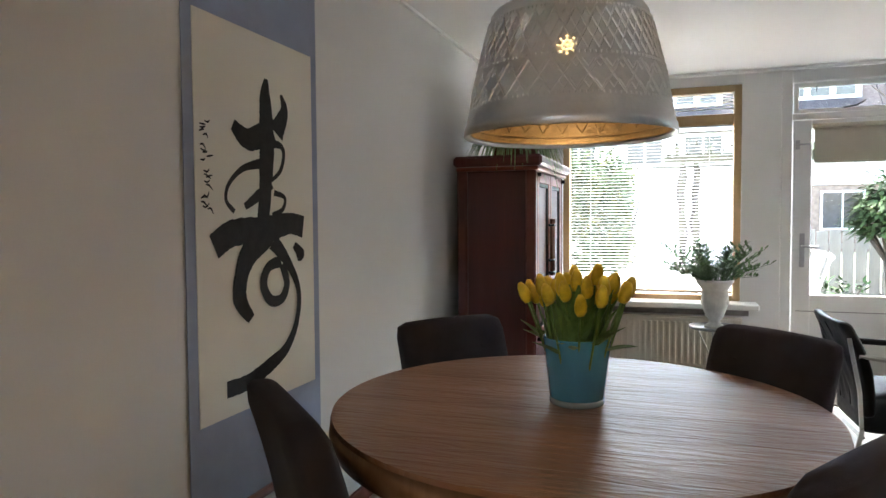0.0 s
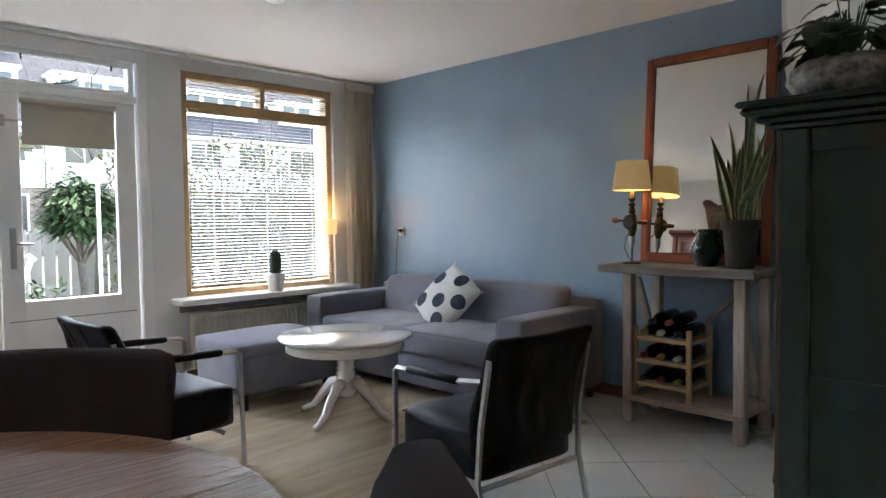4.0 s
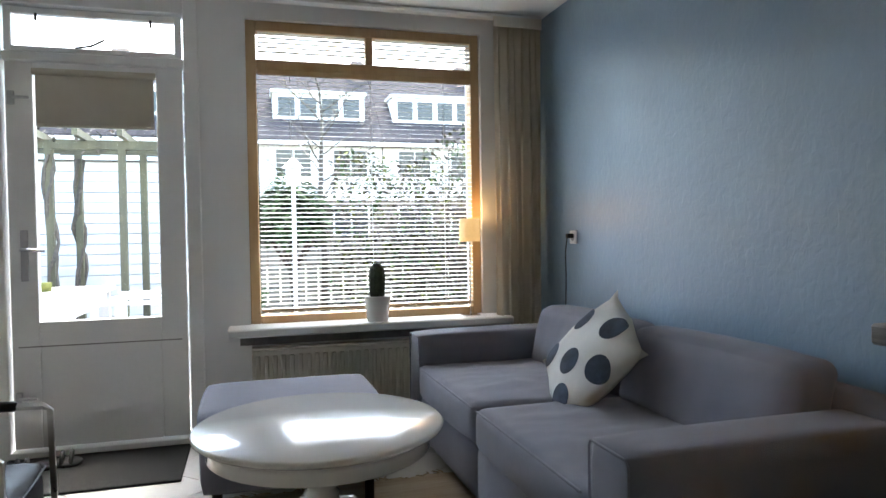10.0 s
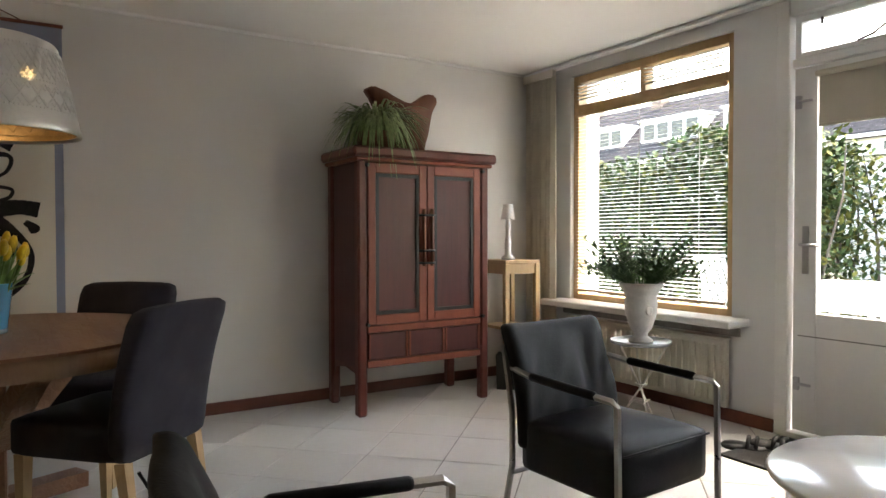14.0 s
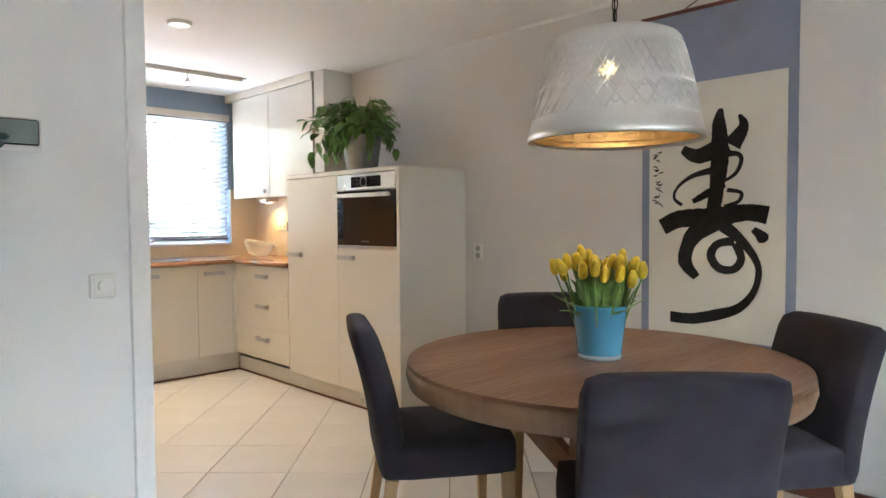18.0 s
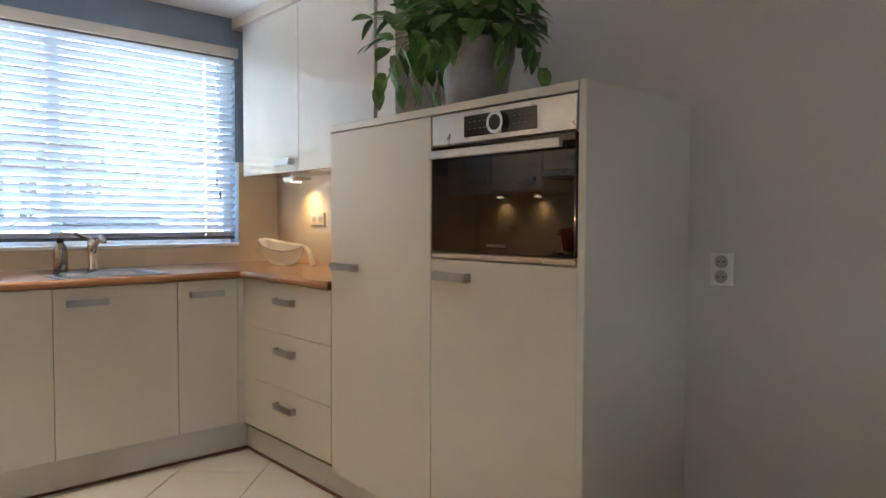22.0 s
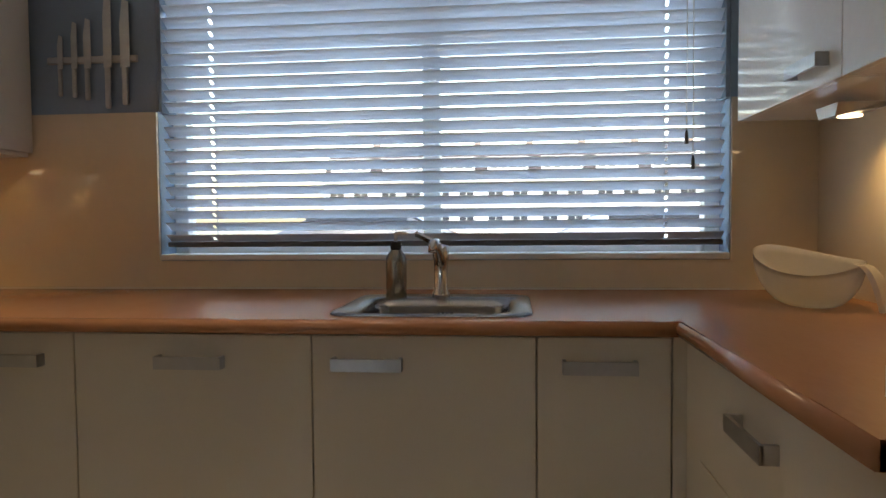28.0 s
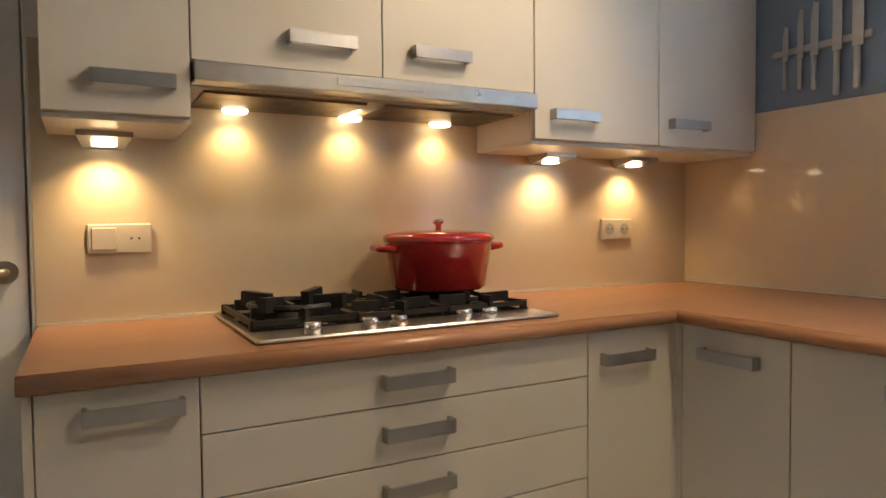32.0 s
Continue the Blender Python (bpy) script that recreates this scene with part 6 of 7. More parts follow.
for u, w in ((0.68, 0.29), (-0.13, 0.74), (0.60, -0.62), (-0.12, -0.22), (-0.72, 0.20), (-0.57, -0.70)):
    bm = bmesh.new()
    fan = []
    for i in range(73):
        r = 0.0 if i == 0 else 0.25 * (1 + (i - 1) // 24) / 3
        a = 2 * math.pi * i / 24
        uu, ww = max(-0.97, min(0.97, u + r * math.cos(a))), max(-0.97, min(0.97, w + r * math.sin(a)))
        fan.append(bm.verts.new((-0.075 * max(0, (1 - uu * uu) * (1 - ww * ww)) ** 0.5 - 0.0025, 0.226 * uu, 0.226 * ww)))
    for i in range(1, 25):
        j = 1 + i % 24
        bm.faces.new((fan[0], fan[i], fan[j]))
        for k in (24, 48):
            bm.faces.new((fan[i + k - 24], fan[i + k], fan[j + k], fan[j + k - 24]))
    part("dot", bm, DOTB, pw, smooth=True)
# ottoman
ot = thing("ottoman", pose(3.50, 7.34, 0), "low grey fabric ottoman matching the sofa", "ottoman")
part("body", soft_box(-0.36, -0.30, 0.11, 0.36, 0.31, 0.40, 0.03, 0.012, n=7), SOFA, ot, smooth=True)
part("top_cushion", soft_box(-0.365, -0.305, 0.33, 0.365, 0.315, 0.435, 0.03, 0.014, n=7), SOFA, ot, smooth=True)
for x in (-0.30, 0.30):
    for y in (-0.24, 0.25):
        part("leg", tube([(x, y, 0.11), (x, y, 0.012)], 0.02, 10), DARKM, ot)
# coffee table
cf = thing("coffee_table", pose(3.55, 6.53, 0.012), "round white lacquered pedestal coffee table", "table")
part("top", lathe([(0, 0.468), (0.35, 0.468), (0.378, 0.472), (0.396, 0.485), (0.398, 0.493), (0.39, 0.499), (0, 0.50)], 64), GLOSSW, cf, smooth=True)
part("apron", lathe([(0.345, 0.412), (0.352, 0.417), (0.349, 0.447), (0.358, 0.467), (0.315, 0.467), (0.315, 0.417)], 56), GLOSSW, cf, smooth=True)
part("column", lathe([(0, 0.12), (0.05, 0.13), (0.065, 0.16), (0.068, 0.20), (0.055, 0.225), (0.06, 0.24), (0.05, 0.255), (0.058, 0.27), (0.046, 0.285), (0.058, 0.30), (0.046, 0.315), (0.056, 0.33), (0.046, 0.345), (0.05, 0.375), (0.07, 0.41), (0.09, 0.466), (0, 0.466)], 32), GLOSSW, cf, smooth=True)
for k in range(4):
    a = k * math.pi / 2 + 0.35
    c, s = math.cos(a), math.sin(a)
    part("leg", tube([(0.03 * c, 0.03 * s, 0.21), (0.10 * c, 0.10 * s, 0.20), (0.17 * c, 0.17 * s, 0.13), (0.23 * c, 0.23 * s, 0.055), (0.30 * c, 0.30 * s, 0.022), (0.325 * c, 0.325 * s, 0.018)], [0.035, 0.036, 0.028, 0.022, 0.020, 0.017], 12), GLOSSW, cf, smooth=True)


def armchair():
    c = thing("armchair", pose(0, 0, 0), "black leather armchair with flat steel frame", "armchair", "leather armchairs")
    part("seat", soft_box(-0.255, -0.19, 0.20, 0.255, 0.30, 0.40, 0.03, 0.014, n=8), LEATHER, c, smooth=True)
    part("seat_piping", tube([(-0.25, 0.302, 0.375), (-0.1, 0.312, 0.38), (0.1, 0.312, 0.38), (0.25, 0.302, 0.375)], 0.004, 6), LEATHER, c)
    rnd = random.Random(8)
    bm = soft_box(-0.27, -0.03, 0.0, 0.27, 0.03, 0.475, 0.025, 0.006, n=22)
    for v in bm.verts:
        f = v.co.z / 0.475
        x = v.co.x
        v.co.y += -0.17 - 0.115 * f * f - 0.015 * (1 - (x / 0.27) ** 2) * f + 0.006 * noise.noise((x * 9, f * 3, 0.4)) + 0.036 * (abs(noise.noise((x * 9 + f * 1.6, f * 1.3, 3.3))) - 0.25) * math.sin(f * 3.14)
        v.co.z += 0.285 - 0.012 * (1 - (x / 0.27) ** 2) * f
    part("backrest", bm, LEATHER, c, smooth=True)
    for x in (-0.09, 0.09):
        part("seam", tube([(x, -0.205 - 0.115 * f * f - 0.012 * f, 0.31 + 0.43 * f) for f in [i / 8 for i in range(9)]], 0.003, 5), LEATHER, c)
    for s in (-1, 1):
        x = s * 0.278
        fr = part("side_frame", tube([(x, 0.325, 0.0), (x, 0.315, 0.55), (x, 0.295, 0.565), (x, -0.10, 0.58), (x * 0.97, -0.22, 0.595)], 0.012, 4), STEEL, c, "flat brushed steel arm and leg frame")
        part("rear_leg", tube([(x * 0.97, -0.265, 0.68), (x * 0.97, -0.215, 0.42), (x, -0.205, 0.22), (x, -0.255, 0.0)], 0.012, 4), STEEL, c)
        part("arm_pad", tube([(x * 0.995, -0.10, 0.581), (x, -0.09, 0.581), (x, 0.21, 0.570), (x, 0.22, 0.569)], [0.013, 0.0175, 0.0175, 0.013], 8), LEATHER, fr, "leather wrap on the steel arm", smooth=True)
    part("cross_bar", beam((-0.28, 0.22, 0.19), (0.28, 0.22, 0.19), 0.02, 0.012), STEEL, c)
    part("cross_bar", beam((-0.28, -0.20, 0.19), (0.28, -0.20, 0.19), 0.02, 0.012), STEEL, c)
    return c


ac = armchair()
ac.matrix_world = pose(2.40, 6.53, 0, 0, 0, -87)
copy_thing(ac, pose(3.24, 5.105, 0.0, 0, 0, -6.5))
# rug, mat, slippers
rg = thing("rug", pose(3.54, 6.39, 0.0), "flat woven beige jute rug with a frayed fringe", "rug")
bm = bmesh.new()
rnd = random.Random(8)
W2, L2 = 0.89, 0.90
pts = []
for i in range(200):
    f = i / 50
    k, u = int(f), f - int(f)
    x, y = ((-W2 + 2 * W2 * u, -L2), (W2, -L2 + 2 * L2 * u), (W2 - 2 * W2 * u, L2), (-W2, L2 - 2 * L2 * u))[k]
    pts.append((x + rnd.uniform(-0.006, 0.006), y + rnd.uniform(-0.012, 0.012)))
up = [bm.verts.new((x, y, 0.011)) for x, y in pts]
dn = [bm.verts.new((x, y, 0.0)) for x, y in pts]
bm.faces.new(up)
for i in range(200):
    bm.faces.new((up[i], dn[i], dn[(i + 1) % 200], up[(i + 1) % 200]))
part("weave", bm, RUG, rg)
bm = bmesh.new()
for i in range(420):
    x, side = rnd.uniform(-W2, W2), -1 if i % 4 else 1
    h, dx = rnd.uniform(0.02, 0.085) * (0.6 + 0.4 * math.sin(x * 23)), rnd.uniform(-0.035, 0.035)
    y = side * (L2 - 0.01)
    tube([(x, y, 0.009), (x + dx * 0.4, y + side * h * 0.5, 0.012), (x + dx, y + side * (h + 0.01), 0.004)], [0.0035, 0.004, 0.0022], 4, bm, cap=False)
part("fringe", bm, mk("frayed_jute", (0.46, 0.36, 0.23), 0.9, var=0.3, scale=30, bump=0.05), rg, kind="stuff")
dmt = thing("door_mat", pose(2.60, 7.86, 0), "black rectangular door mat at the garden door", "door mat")
part("mat", boxes((-0.44, -0.27, 0, 0.42, 0.29, 0.012), bevel=0.004), MAT, dmt)
for x, y, rz in ((2.16, 7.80, -60), (2.25, 7.90, -75), (2.42, 7.98, -80)):
    s = thing("slipper", pose(x, y, 0.013 if x > 2.17 else 0.002, 0, 0, rz), "black slip-on sandal by the garden door", "shoe", "slippers")
    part("sole", lathe([(0, 0), (0.045, 0), (0.048, 0.01), (0.042, 0.022), (0, 0.02)], 24, wave=lambda t, z: 1 + 1.4 * abs(math.sin(t)) ** 1.5), RUBBER, s, smooth=True)
    for yy in (0.02, 0.06):
        part("strap", tube([(-0.05, yy, 0.012), (-0.03, yy + 0.004, 0.055), (0.03, yy + 0.004, 0.055), (0.05, yy, 0.012)], 0.011, 8), RUBBER, s, smooth=True)
# cactus and window lamp
ca = thing("cactus", pose(4.028, 8.09, 0.622), "columnar cactus in a white ceramic pot", "plant")
part("pot", lathe([(0, 0), (0.055, 0), (0.058, 0.004), (0.076, 0.135), (0.078, 0.145), (0.072, 0.145), (0.066, 0.12), (0, 0.12)], 32), CERAM, ca, smooth=True)
part("stem", lathe([(0, 0.11), (0.035, 0.12), (0.042, 0.18), (0.045, 0.25), (0.038, 0.30), (0.02, 0.325), (0, 0.33)], 36, wave=lambda t, z: 1 + 0.07 * math.cos(12 * t)), CACT, ca, smooth=True)
wl = thing("window_lamp", pose(4.595, 8.13, 0.622), "slim steel lamp with a small glowing shade on the sill", "lamp")
part("foot", boxes((-0.05, -0.04, 0, 0.05, 0.04, 0.008), bevel=0.002), CHROME, wl)
part("stem", tube([(0, 0, 0.008), (0, 0, 0.46)], 0.005, 8), CHROME, wl)
part("shade", lathe([(0.062, 0.44), (0.060, 0.575), (0.057, 0.575), (0.059, 0.44)], 32), mk("lit_paper_shade", (0.7, 0.55, 0.35), 0.9, var=0.05, bump=0, emit=((1.0, 0.60, 0.22), 0.055)), wl, smooth=True)
part("bulb", lathe([(0, 0.45), (0.018, 0.46), (0.018, 0.50), (0, 0.51)], 12), BULB, wl)
lw = new("window_lamp_light", bpy.data.lights.new("window_lamp_light", "POINT"))
lw.data.energy, lw.data.color, lw.data.shadow_soft_size = 0.12, (1.0, 0.6, 0.25), 0.03
lw.location = (4.595, 8.13, 1.225)
# console table
cn = thing("console_table", pose(0, 0, 0), "weathered grey wooden console table with a low shelf", "console table")
part("top", boxes((4.60, 4.57, 0.86, 5.05, 5.465, 0.905), bevel=0.006), GREYWY, cn)
for x in (4.65, 4.99):
    for y in (4.65, 5.282):
        part("leg", boxes((x - 0.03, y - 0.03, 0, x + 0.03, y + 0.03, 0.86), bevel=0.006), GREYW, cn)
part("shelf", boxes((4.615, 4.63, 0.125, 5.02, 5.30, 0.16), bevel=0.005), GREYWS, cn)
part("brace", beam((4.99, 5.245, 0.18), (4.675, 5.25, 0.835), 0.05, 0.02, side=(0, 1, 0)), GREYW, cn)
part("brace", beam((4.99, 4.69, 0.18), (4.675, 4.685, 0.835), 0.05, 0.02, side=(0, 1, 0)), GREYW, cn)
part("brace", beam((5.0, 5.24, 0.32), (5.0, 4.70, 0.835), 0.05, 0.02, side=(1, 0, 0)), GREYW, cn)
# wine rack and bottles
wr = thing("wine_rack", pose(4.79, 5.09, 0.16), "small beech wine rack on the console shelf", "wine rack")
for x in (-0.13, 0.13):
    for y in (-0.16, 0.16):
        part("post", boxes((x - 0.013, y - 0.013, 0, x + 0.013, y + 0.013, 0.40), bevel=0.003), RACK, wr)
for z in (0.06, 0.19, 0.32):
    for x in (-0.13, 0.13):
        part("rail", boxes((x - 0.009, -0.147, z, x + 0.009, 0.147, z + 0.022), bevel=0.002), RACK, wr)
    for y in (-0.16, 0.16):
        part("side_rail", boxes((-0.117, y - 0.008, z, 0.117, y + 0.008, z + 0.018), bevel=0.002), RACK, wr)
bottle = None
CAPS = [mk("cap_gold", (0.35, 0.24, 0.05), 0.4, 0.6, bump=0), mk("cap_red", (0.25, 0.03, 0.02), 0.4, bump=0), mk("cap_black", (0.02, 0.02, 0.02), 0.4, bump=0), mk("cap_ivory", (0.5, 0.45, 0.33), 0.5, bump=0)]
kk = 0
for z in (0.082, 0.212, 0.342):
    for y in (-0.10, 0.0, 0.10):
        b = thing("wine_bottle", pose(4.79 + 0.135, 5.09 + y, 0.16 + z + 0.037, 0, -90 - (2 if z < 0.3 else 1), 0), "dark wine bottle lying in the rack", "bottle", "wine bottles")
        part("glass", lathe([(0, 0), (0.036, 0), (0.0375, 0.005), (0.0375, 0.185), (0.030, 0.212), (0.015, 0.235), (0.0145, 0.29), (0, 0.292)], 20), BOTTLE, b, smooth=True)
        part("capsule", lathe([(0.0152, 0.25), (0.0158, 0.252), (0.0158, 0.296), (0, 0.297)], 16), CAPS[kk % 4], b, smooth=True)
        kk += 1
for y in (-0.05, 0.05):
    b = thing("wine_bottle", pose(4.79 + 0.135, 5.09 + y, 0.16 + 0.342 + 0.102, 0, -92, 0), "dark wine bottle stacked on top of the rack", "bottle", "wine bottles")
    part("glass", lathe([(0, 0), (0.036, 0), (0.0375, 0.005), (0.0375, 0.185), (0.030, 0.212), (0.015, 0.235), (0.0145, 0.29), (0, 0.292)], 20), BOTTLE, b, smooth=True)
    part("capsule", lathe([(0.0152, 0.25), (0.0158, 0.252), (0.0158, 0.296), (0, 0.297)], 16), CAPS[kk % 4], b, smooth=True)
    kk += 1
# lamp made from a drill
tl = thing("table_lamp", pose(4.79, 5.345, 0.905), "table lamp built from an old hand drill with linen shade", "lamp")
tl.scale = (0.97, 0.97, 1.05)
part("foot", lathe([(0, 0), (0.055, 0), (0.055, 0.008), (0.012, 0.012), (0, 0.012)], 24), DARKM, tl)
part("rod", tube([(0, 0, 0.01), (0, 0, 0.19)], 0.005, 8), DARKM, tl)
part("gear_case", lathe([(0, 0.15), (0.015, 0.155), (0.028, 0.19), (0.032, 0.23), (0.026, 0.27), (0.018, 0.285), (0.022, 0.30), (0.016, 0.32), (0.013, 0.35), (0.018, 0.36), (0.012, 0.375), (0.012, 0.41), (0, 0.41)], 22), BRASS, tl, smooth=True)
part("gear_wheel", tube([(-0.030, 0.0, 0.235), (-0.036, 0.0, 0.235), (-0.040, 0.0, 0.235)], [0.040, 0.042, 0.030], 28), DARKM, tl, "dark toothed gear wheel")
part("chuck", lathe([(0, 0.085), (0.009, 0.088), (0.016, 0.11), (0.018, 0.145), (0.014, 0.158), (0, 0.158)], 18), STEEL, tl, "worn steel drill chuck", smooth=True)
for z in (0.292, 0.334, 0.366):
    part("collar", lathe([(0.0, z - 0.006), (0.021, z - 0.006), (0.0235, z), (0.021, z + 0.006), (0.0, z + 0.006)], 20), DARKM, tl, smooth=True)
part("crank_arm", tube([(0, 0.03, 0.245), (-0.01, 0.09, 0.245)], 0.007, 8), DARKM, tl)
part("grip", tube([(-0.01, 0.085, 0.245), (-0.012, 0.105, 0.247), (-0.014, 0.125, 0.248)], [0.012, 0.019, 0.013], 12), RUST, tl, smooth=True)
part("side_grip", tube([(0, -0.025, 0.235), (0, -0.07, 0.232), (0, -0.10, 0.23)], [0.009, 0.014, 0.010], 10), RUST, tl, smooth=True)
part("shade", lathe([(0.118, 0.415), (0.094, 0.580), (0.091, 0.580), (0.115, 0.415)], 44), SHADE, tl, smooth=True)
part("shade_lining", lathe([(0.1135, 0.4165), (0.0895, 0.579)], 44), SHADEIN, tl, smooth=True)
part("bulb", lathe([(0, 0.43), (0.02, 0.44), (0.03, 0.47), (0.018, 0.51), (0, 0.52)], 16), BULB, tl, smooth=True)
part("cord", tube([(0.01, 0.0, 0.20), (0.02, 0.05, 0.15), (0.03, 0.07, 0.09), (0.03, 0.04, 0.03), (0.03, 0.0, 0.004)], 0.003, 6), BLACK, tl)
lt = new("table_lamp_light", bpy.data.lights.new("table_lamp_light", "POINT"))
lt.data.energy, lt.data.color, lt.data.shadow_soft_size = 0.10, (1.0, 0.62, 0.26), 0.03
lt.location = (4.79, 5.345, 1.44)
# vase and snake plant
vs = thing("vase", pose(4.83, 4.91, 0.905), "dark teal glazed jug with a handle", "vase")
vs.scale = (1.03, 1.03, 0.87)
part("body", lathe([(0, 0), (0.05, 0), (0.055, 0.01), (0.077, 0.06), (0.083, 0.10), (0.072, 0.15), (0.056, 0.18), (0.054, 0.20), (0.068, 0.235), (0.064, 0.235), (0.048, 0.2), (0, 0.15)], 36), TEALG, vs, smooth=True)
part("handle", tube([(0, -0.055, 0.21), (0, -0.10, 0.20), (0, -0.105, 0.15), (0, -0.075, 0.12)], 0.009, 8), TEALG, vs, smooth=True)
sn = thing("snake_plant", pose(4.79, 4.712, 0.905), "tall variegated snake plant in a dark grey pot", "plant")
sn.scale = (0.84, 0.84, 1.0)
part("pot", lathe([(0, 0), (0.08, 0), (0.083, 0.005), (0.104, 0.20), (0.117, 0.202), (0.12, 0.255), (0.112, 0.255), (0.10, 0.21), (0, 0.21)], 36), DKPOT, sn, smooth=True)
rnd = random.Random(6)
# each leaf: tip sideways, height, width, base sideways
LEAVES = [(0.04, 0.77, 0.040, 0.0), (0.13, 0.81, 0.058, 0.04), (0.15, 0.51, 0.055, 0.03), (0.21, 0.48, 0.040, 0.06), (0.18, 0.41, 0.060, 0.05), (0.15, 0.33, 0.105, 0.045), (0.04, 0.31, 0.092, 0.01),
          (-0.165, 0.51, 0.055, -0.04), (-0.16, 0.45, 0.040, -0.055), (-0.10, 0.57, 0.040, -0.035), (-0.07, 0.38, 0.055, -0.05), (-0.02, 0.44, 0.055, -0.01), (0.01, 0.47, 0.055, 0.02)]
for i, (tip, h, wd, base) in enumerate(LEAVES):
    dep = rnd.uniform(-0.05, 0.05)
    lf = None
    for mat_, k_, nm in ((SNAKE, 0.66, "leaf"), (SNAKEE, 1.05, "leaf_margin")):
        bm = bmesh.new()
        tw = rnd.uniform(-0.5, 0.5) if lf is None else tw
        side = Vector((0.25 + tw, -0.97, 0)).normalized()
        nr = Vector((-0.97, -0.25 + tw, 0)).normalized()
        rows = []
        for k in range(12):
            f = k / 11
            c = Vector((0.25, -0.97, 0)) * (base + (tip - base) * (0.25 * f + 0.75 * f ** 2.2) + 0.018 * math.sin(f * 4.2 + 1.9 * i)) + Vector((dep * (0.5 + 0.8 * f), 0, 0.20 + h * f)) + nr * 0.012 * math.sin(f * 5 + i)
            w = k_ * wd / 2 * (0.42 + 0.58 * math.sin(math.pi * min(f * 1.05, 0.5))) * max(0.03, (1 - f) ** 0.55) * (1.25 if f > 0.3 else 1.0 + 0.83 * f)
            e = 0.0 if lf is not None else 0.0025
            rows.append([bm.verts.new(c - side * w + nr * (0.007 + e)), bm.verts.new(c + nr * e), bm.verts.new(c + side * w + nr * (0.007 + e))])
        for p, q in zip(rows, rows[1:]):
            bm.faces.new((p[0], p[1], q[1], q[0]))
            bm.faces.new((p[1], p[2], q[2], q[1]))
        bmesh.ops.solidify(bm, geom=bm.faces[:], thickness=0.003 if lf is not None else 0.007)
        if lf is None:
            lf = part(nm, bm, mat_, sn, smooth=True)
        else:
            part(nm, bm, mat_, lf, "pale yellow leaf margin", smooth=True)
# mirror
mr = thing("mirror", pose(W - 0.108, 4.99, 0.908) @ pose(0, 0, 0, 0, 4.2, 0), "large mirror in a mahogany frame standing on the console", "mirror")
mr.scale = (1, 0.968, 0.985)
part("glass", boxes((-0.020, -0.35, 0.045, -0.016, 0.35, 1.215)), MIRROR, mr)
part("back", boxes((-0.015, -0.38, 0.01, -0.004, 0.38, 1.25)), RUST, mr)
part("frame", boxes((-0.034, -0.395, 0.0, -0.003, -0.345, 1.26), (-0.034, 0.345, 0.0, -0.003, 0.395, 1.26), (-0.034, -0.345, 1.21, -0.003, 0.345, 1.26), (-0.034, -0.345, 0.0, -0.003, 0.345, 0.05), bevel=0.008), MIRRW, mr)
part("inner_lip", boxes((-0.03, -0.345, 0.05, -0.02, -0.337, 1.21), (-0.03, 0.337, 0.05, -0.02, 0.345, 1.21), (-0.03, -0.337, 1.202, -0.02, 0.337, 1.21), (-0.03, -0.337, 0.05, -0.02, 0.337, 0.058)), RUST, mr)
# teal cabinet
tc = thing("teal_cabinet", pose(0, 0, 0), "distressed teal wooden cabinet with moulded cornice", "cabinet")
X0, X1, Y0, Y1, ZT = 2.90, 3.84, PY + 0.01, 3.90, 1.392
part("carcass", boxes((X0 + 0.012, Y0, 0.06, X1 - 0.012, Y1 - 0.03, ZT)), TEAL, tc)
for x in (X0, X1 - 0.0):
    for y in (Y0, Y1 - 0.07):
        part("corner_post", boxes((x - 0.006 if x == X0 else x - 0.05, y, 0.0, x + 0.05 if x == X0 else x + 0.006, y + 0.07, ZT), bevel=0.006), TEAL, tc)
for z0, z1 in ((0.10, 0.17), (0.735, 0.80), (1.335, 1.39)):
    part("side_rail", boxes((X0 - 0.002, Y0 + 0.07, z0, X0 + 0.012, Y1 - 0.07, z1), bevel=0.004), TEAL, tc)
for o_, za, zb in ((0.022, 0.0, 0.014), (0.045, 0.0145, 0.030), (0.07, 0.0305, 0.05), (0.08, 0.0505, 0.066)):
    part("cornice", boxes((X0 - o_, Y0, ZT + za, X1 + o_, Y1 + o_, ZT + zb), bevel=0.008), TEAL, tc)
for a, b in ((X0 + 0.05, (X0 + X1) / 2 - 0.002), ((X0 + X1) / 2 + 0.002, X1 - 0.05)):
    d = part("door", boxes((a, Y1 - 0.03, 0.10, b, Y1 - 0.008, ZT - 0.03)), TEAL, tc)
    part("door_frame", boxes((a, Y1 - 0.008, 0.10, a + 0.07, Y1 + 0.004, ZT - 0.03), (b - 0.07, Y1 - 0.008, 0.10, b, Y1 + 0.004, ZT - 0.03), (a + 0.07, Y1 - 0.008, ZT - 0.11, b - 0.07, Y1 + 0.004, ZT - 0.03), (a + 0.07, Y1 - 0.008, 0.10, b - 0.07, Y1 + 0.004, 0.19), bevel=0.003), TEAL, d)
    part("hinge", boxes((a - 0.004, Y1 + 0.004, 1.02, a + 0.018, Y1 + 0.010, 1.14), (a - 0.004, Y1 + 0.004, 0.25, a + 0.018, Y1 + 0.010, 0.37)), DARKM, d)
part("latch_ring", tube([((X0 + 0.16), Y1 + 0.012, 0.73), (X0 + 0.16, Y1 + 0.035, 0.72), (X0 + 0.16, Y1 + 0.04, 0.65), (X0 + 0.16, Y1 + 0.012, 0.60)], 0.006, 8), DARKM, tc)
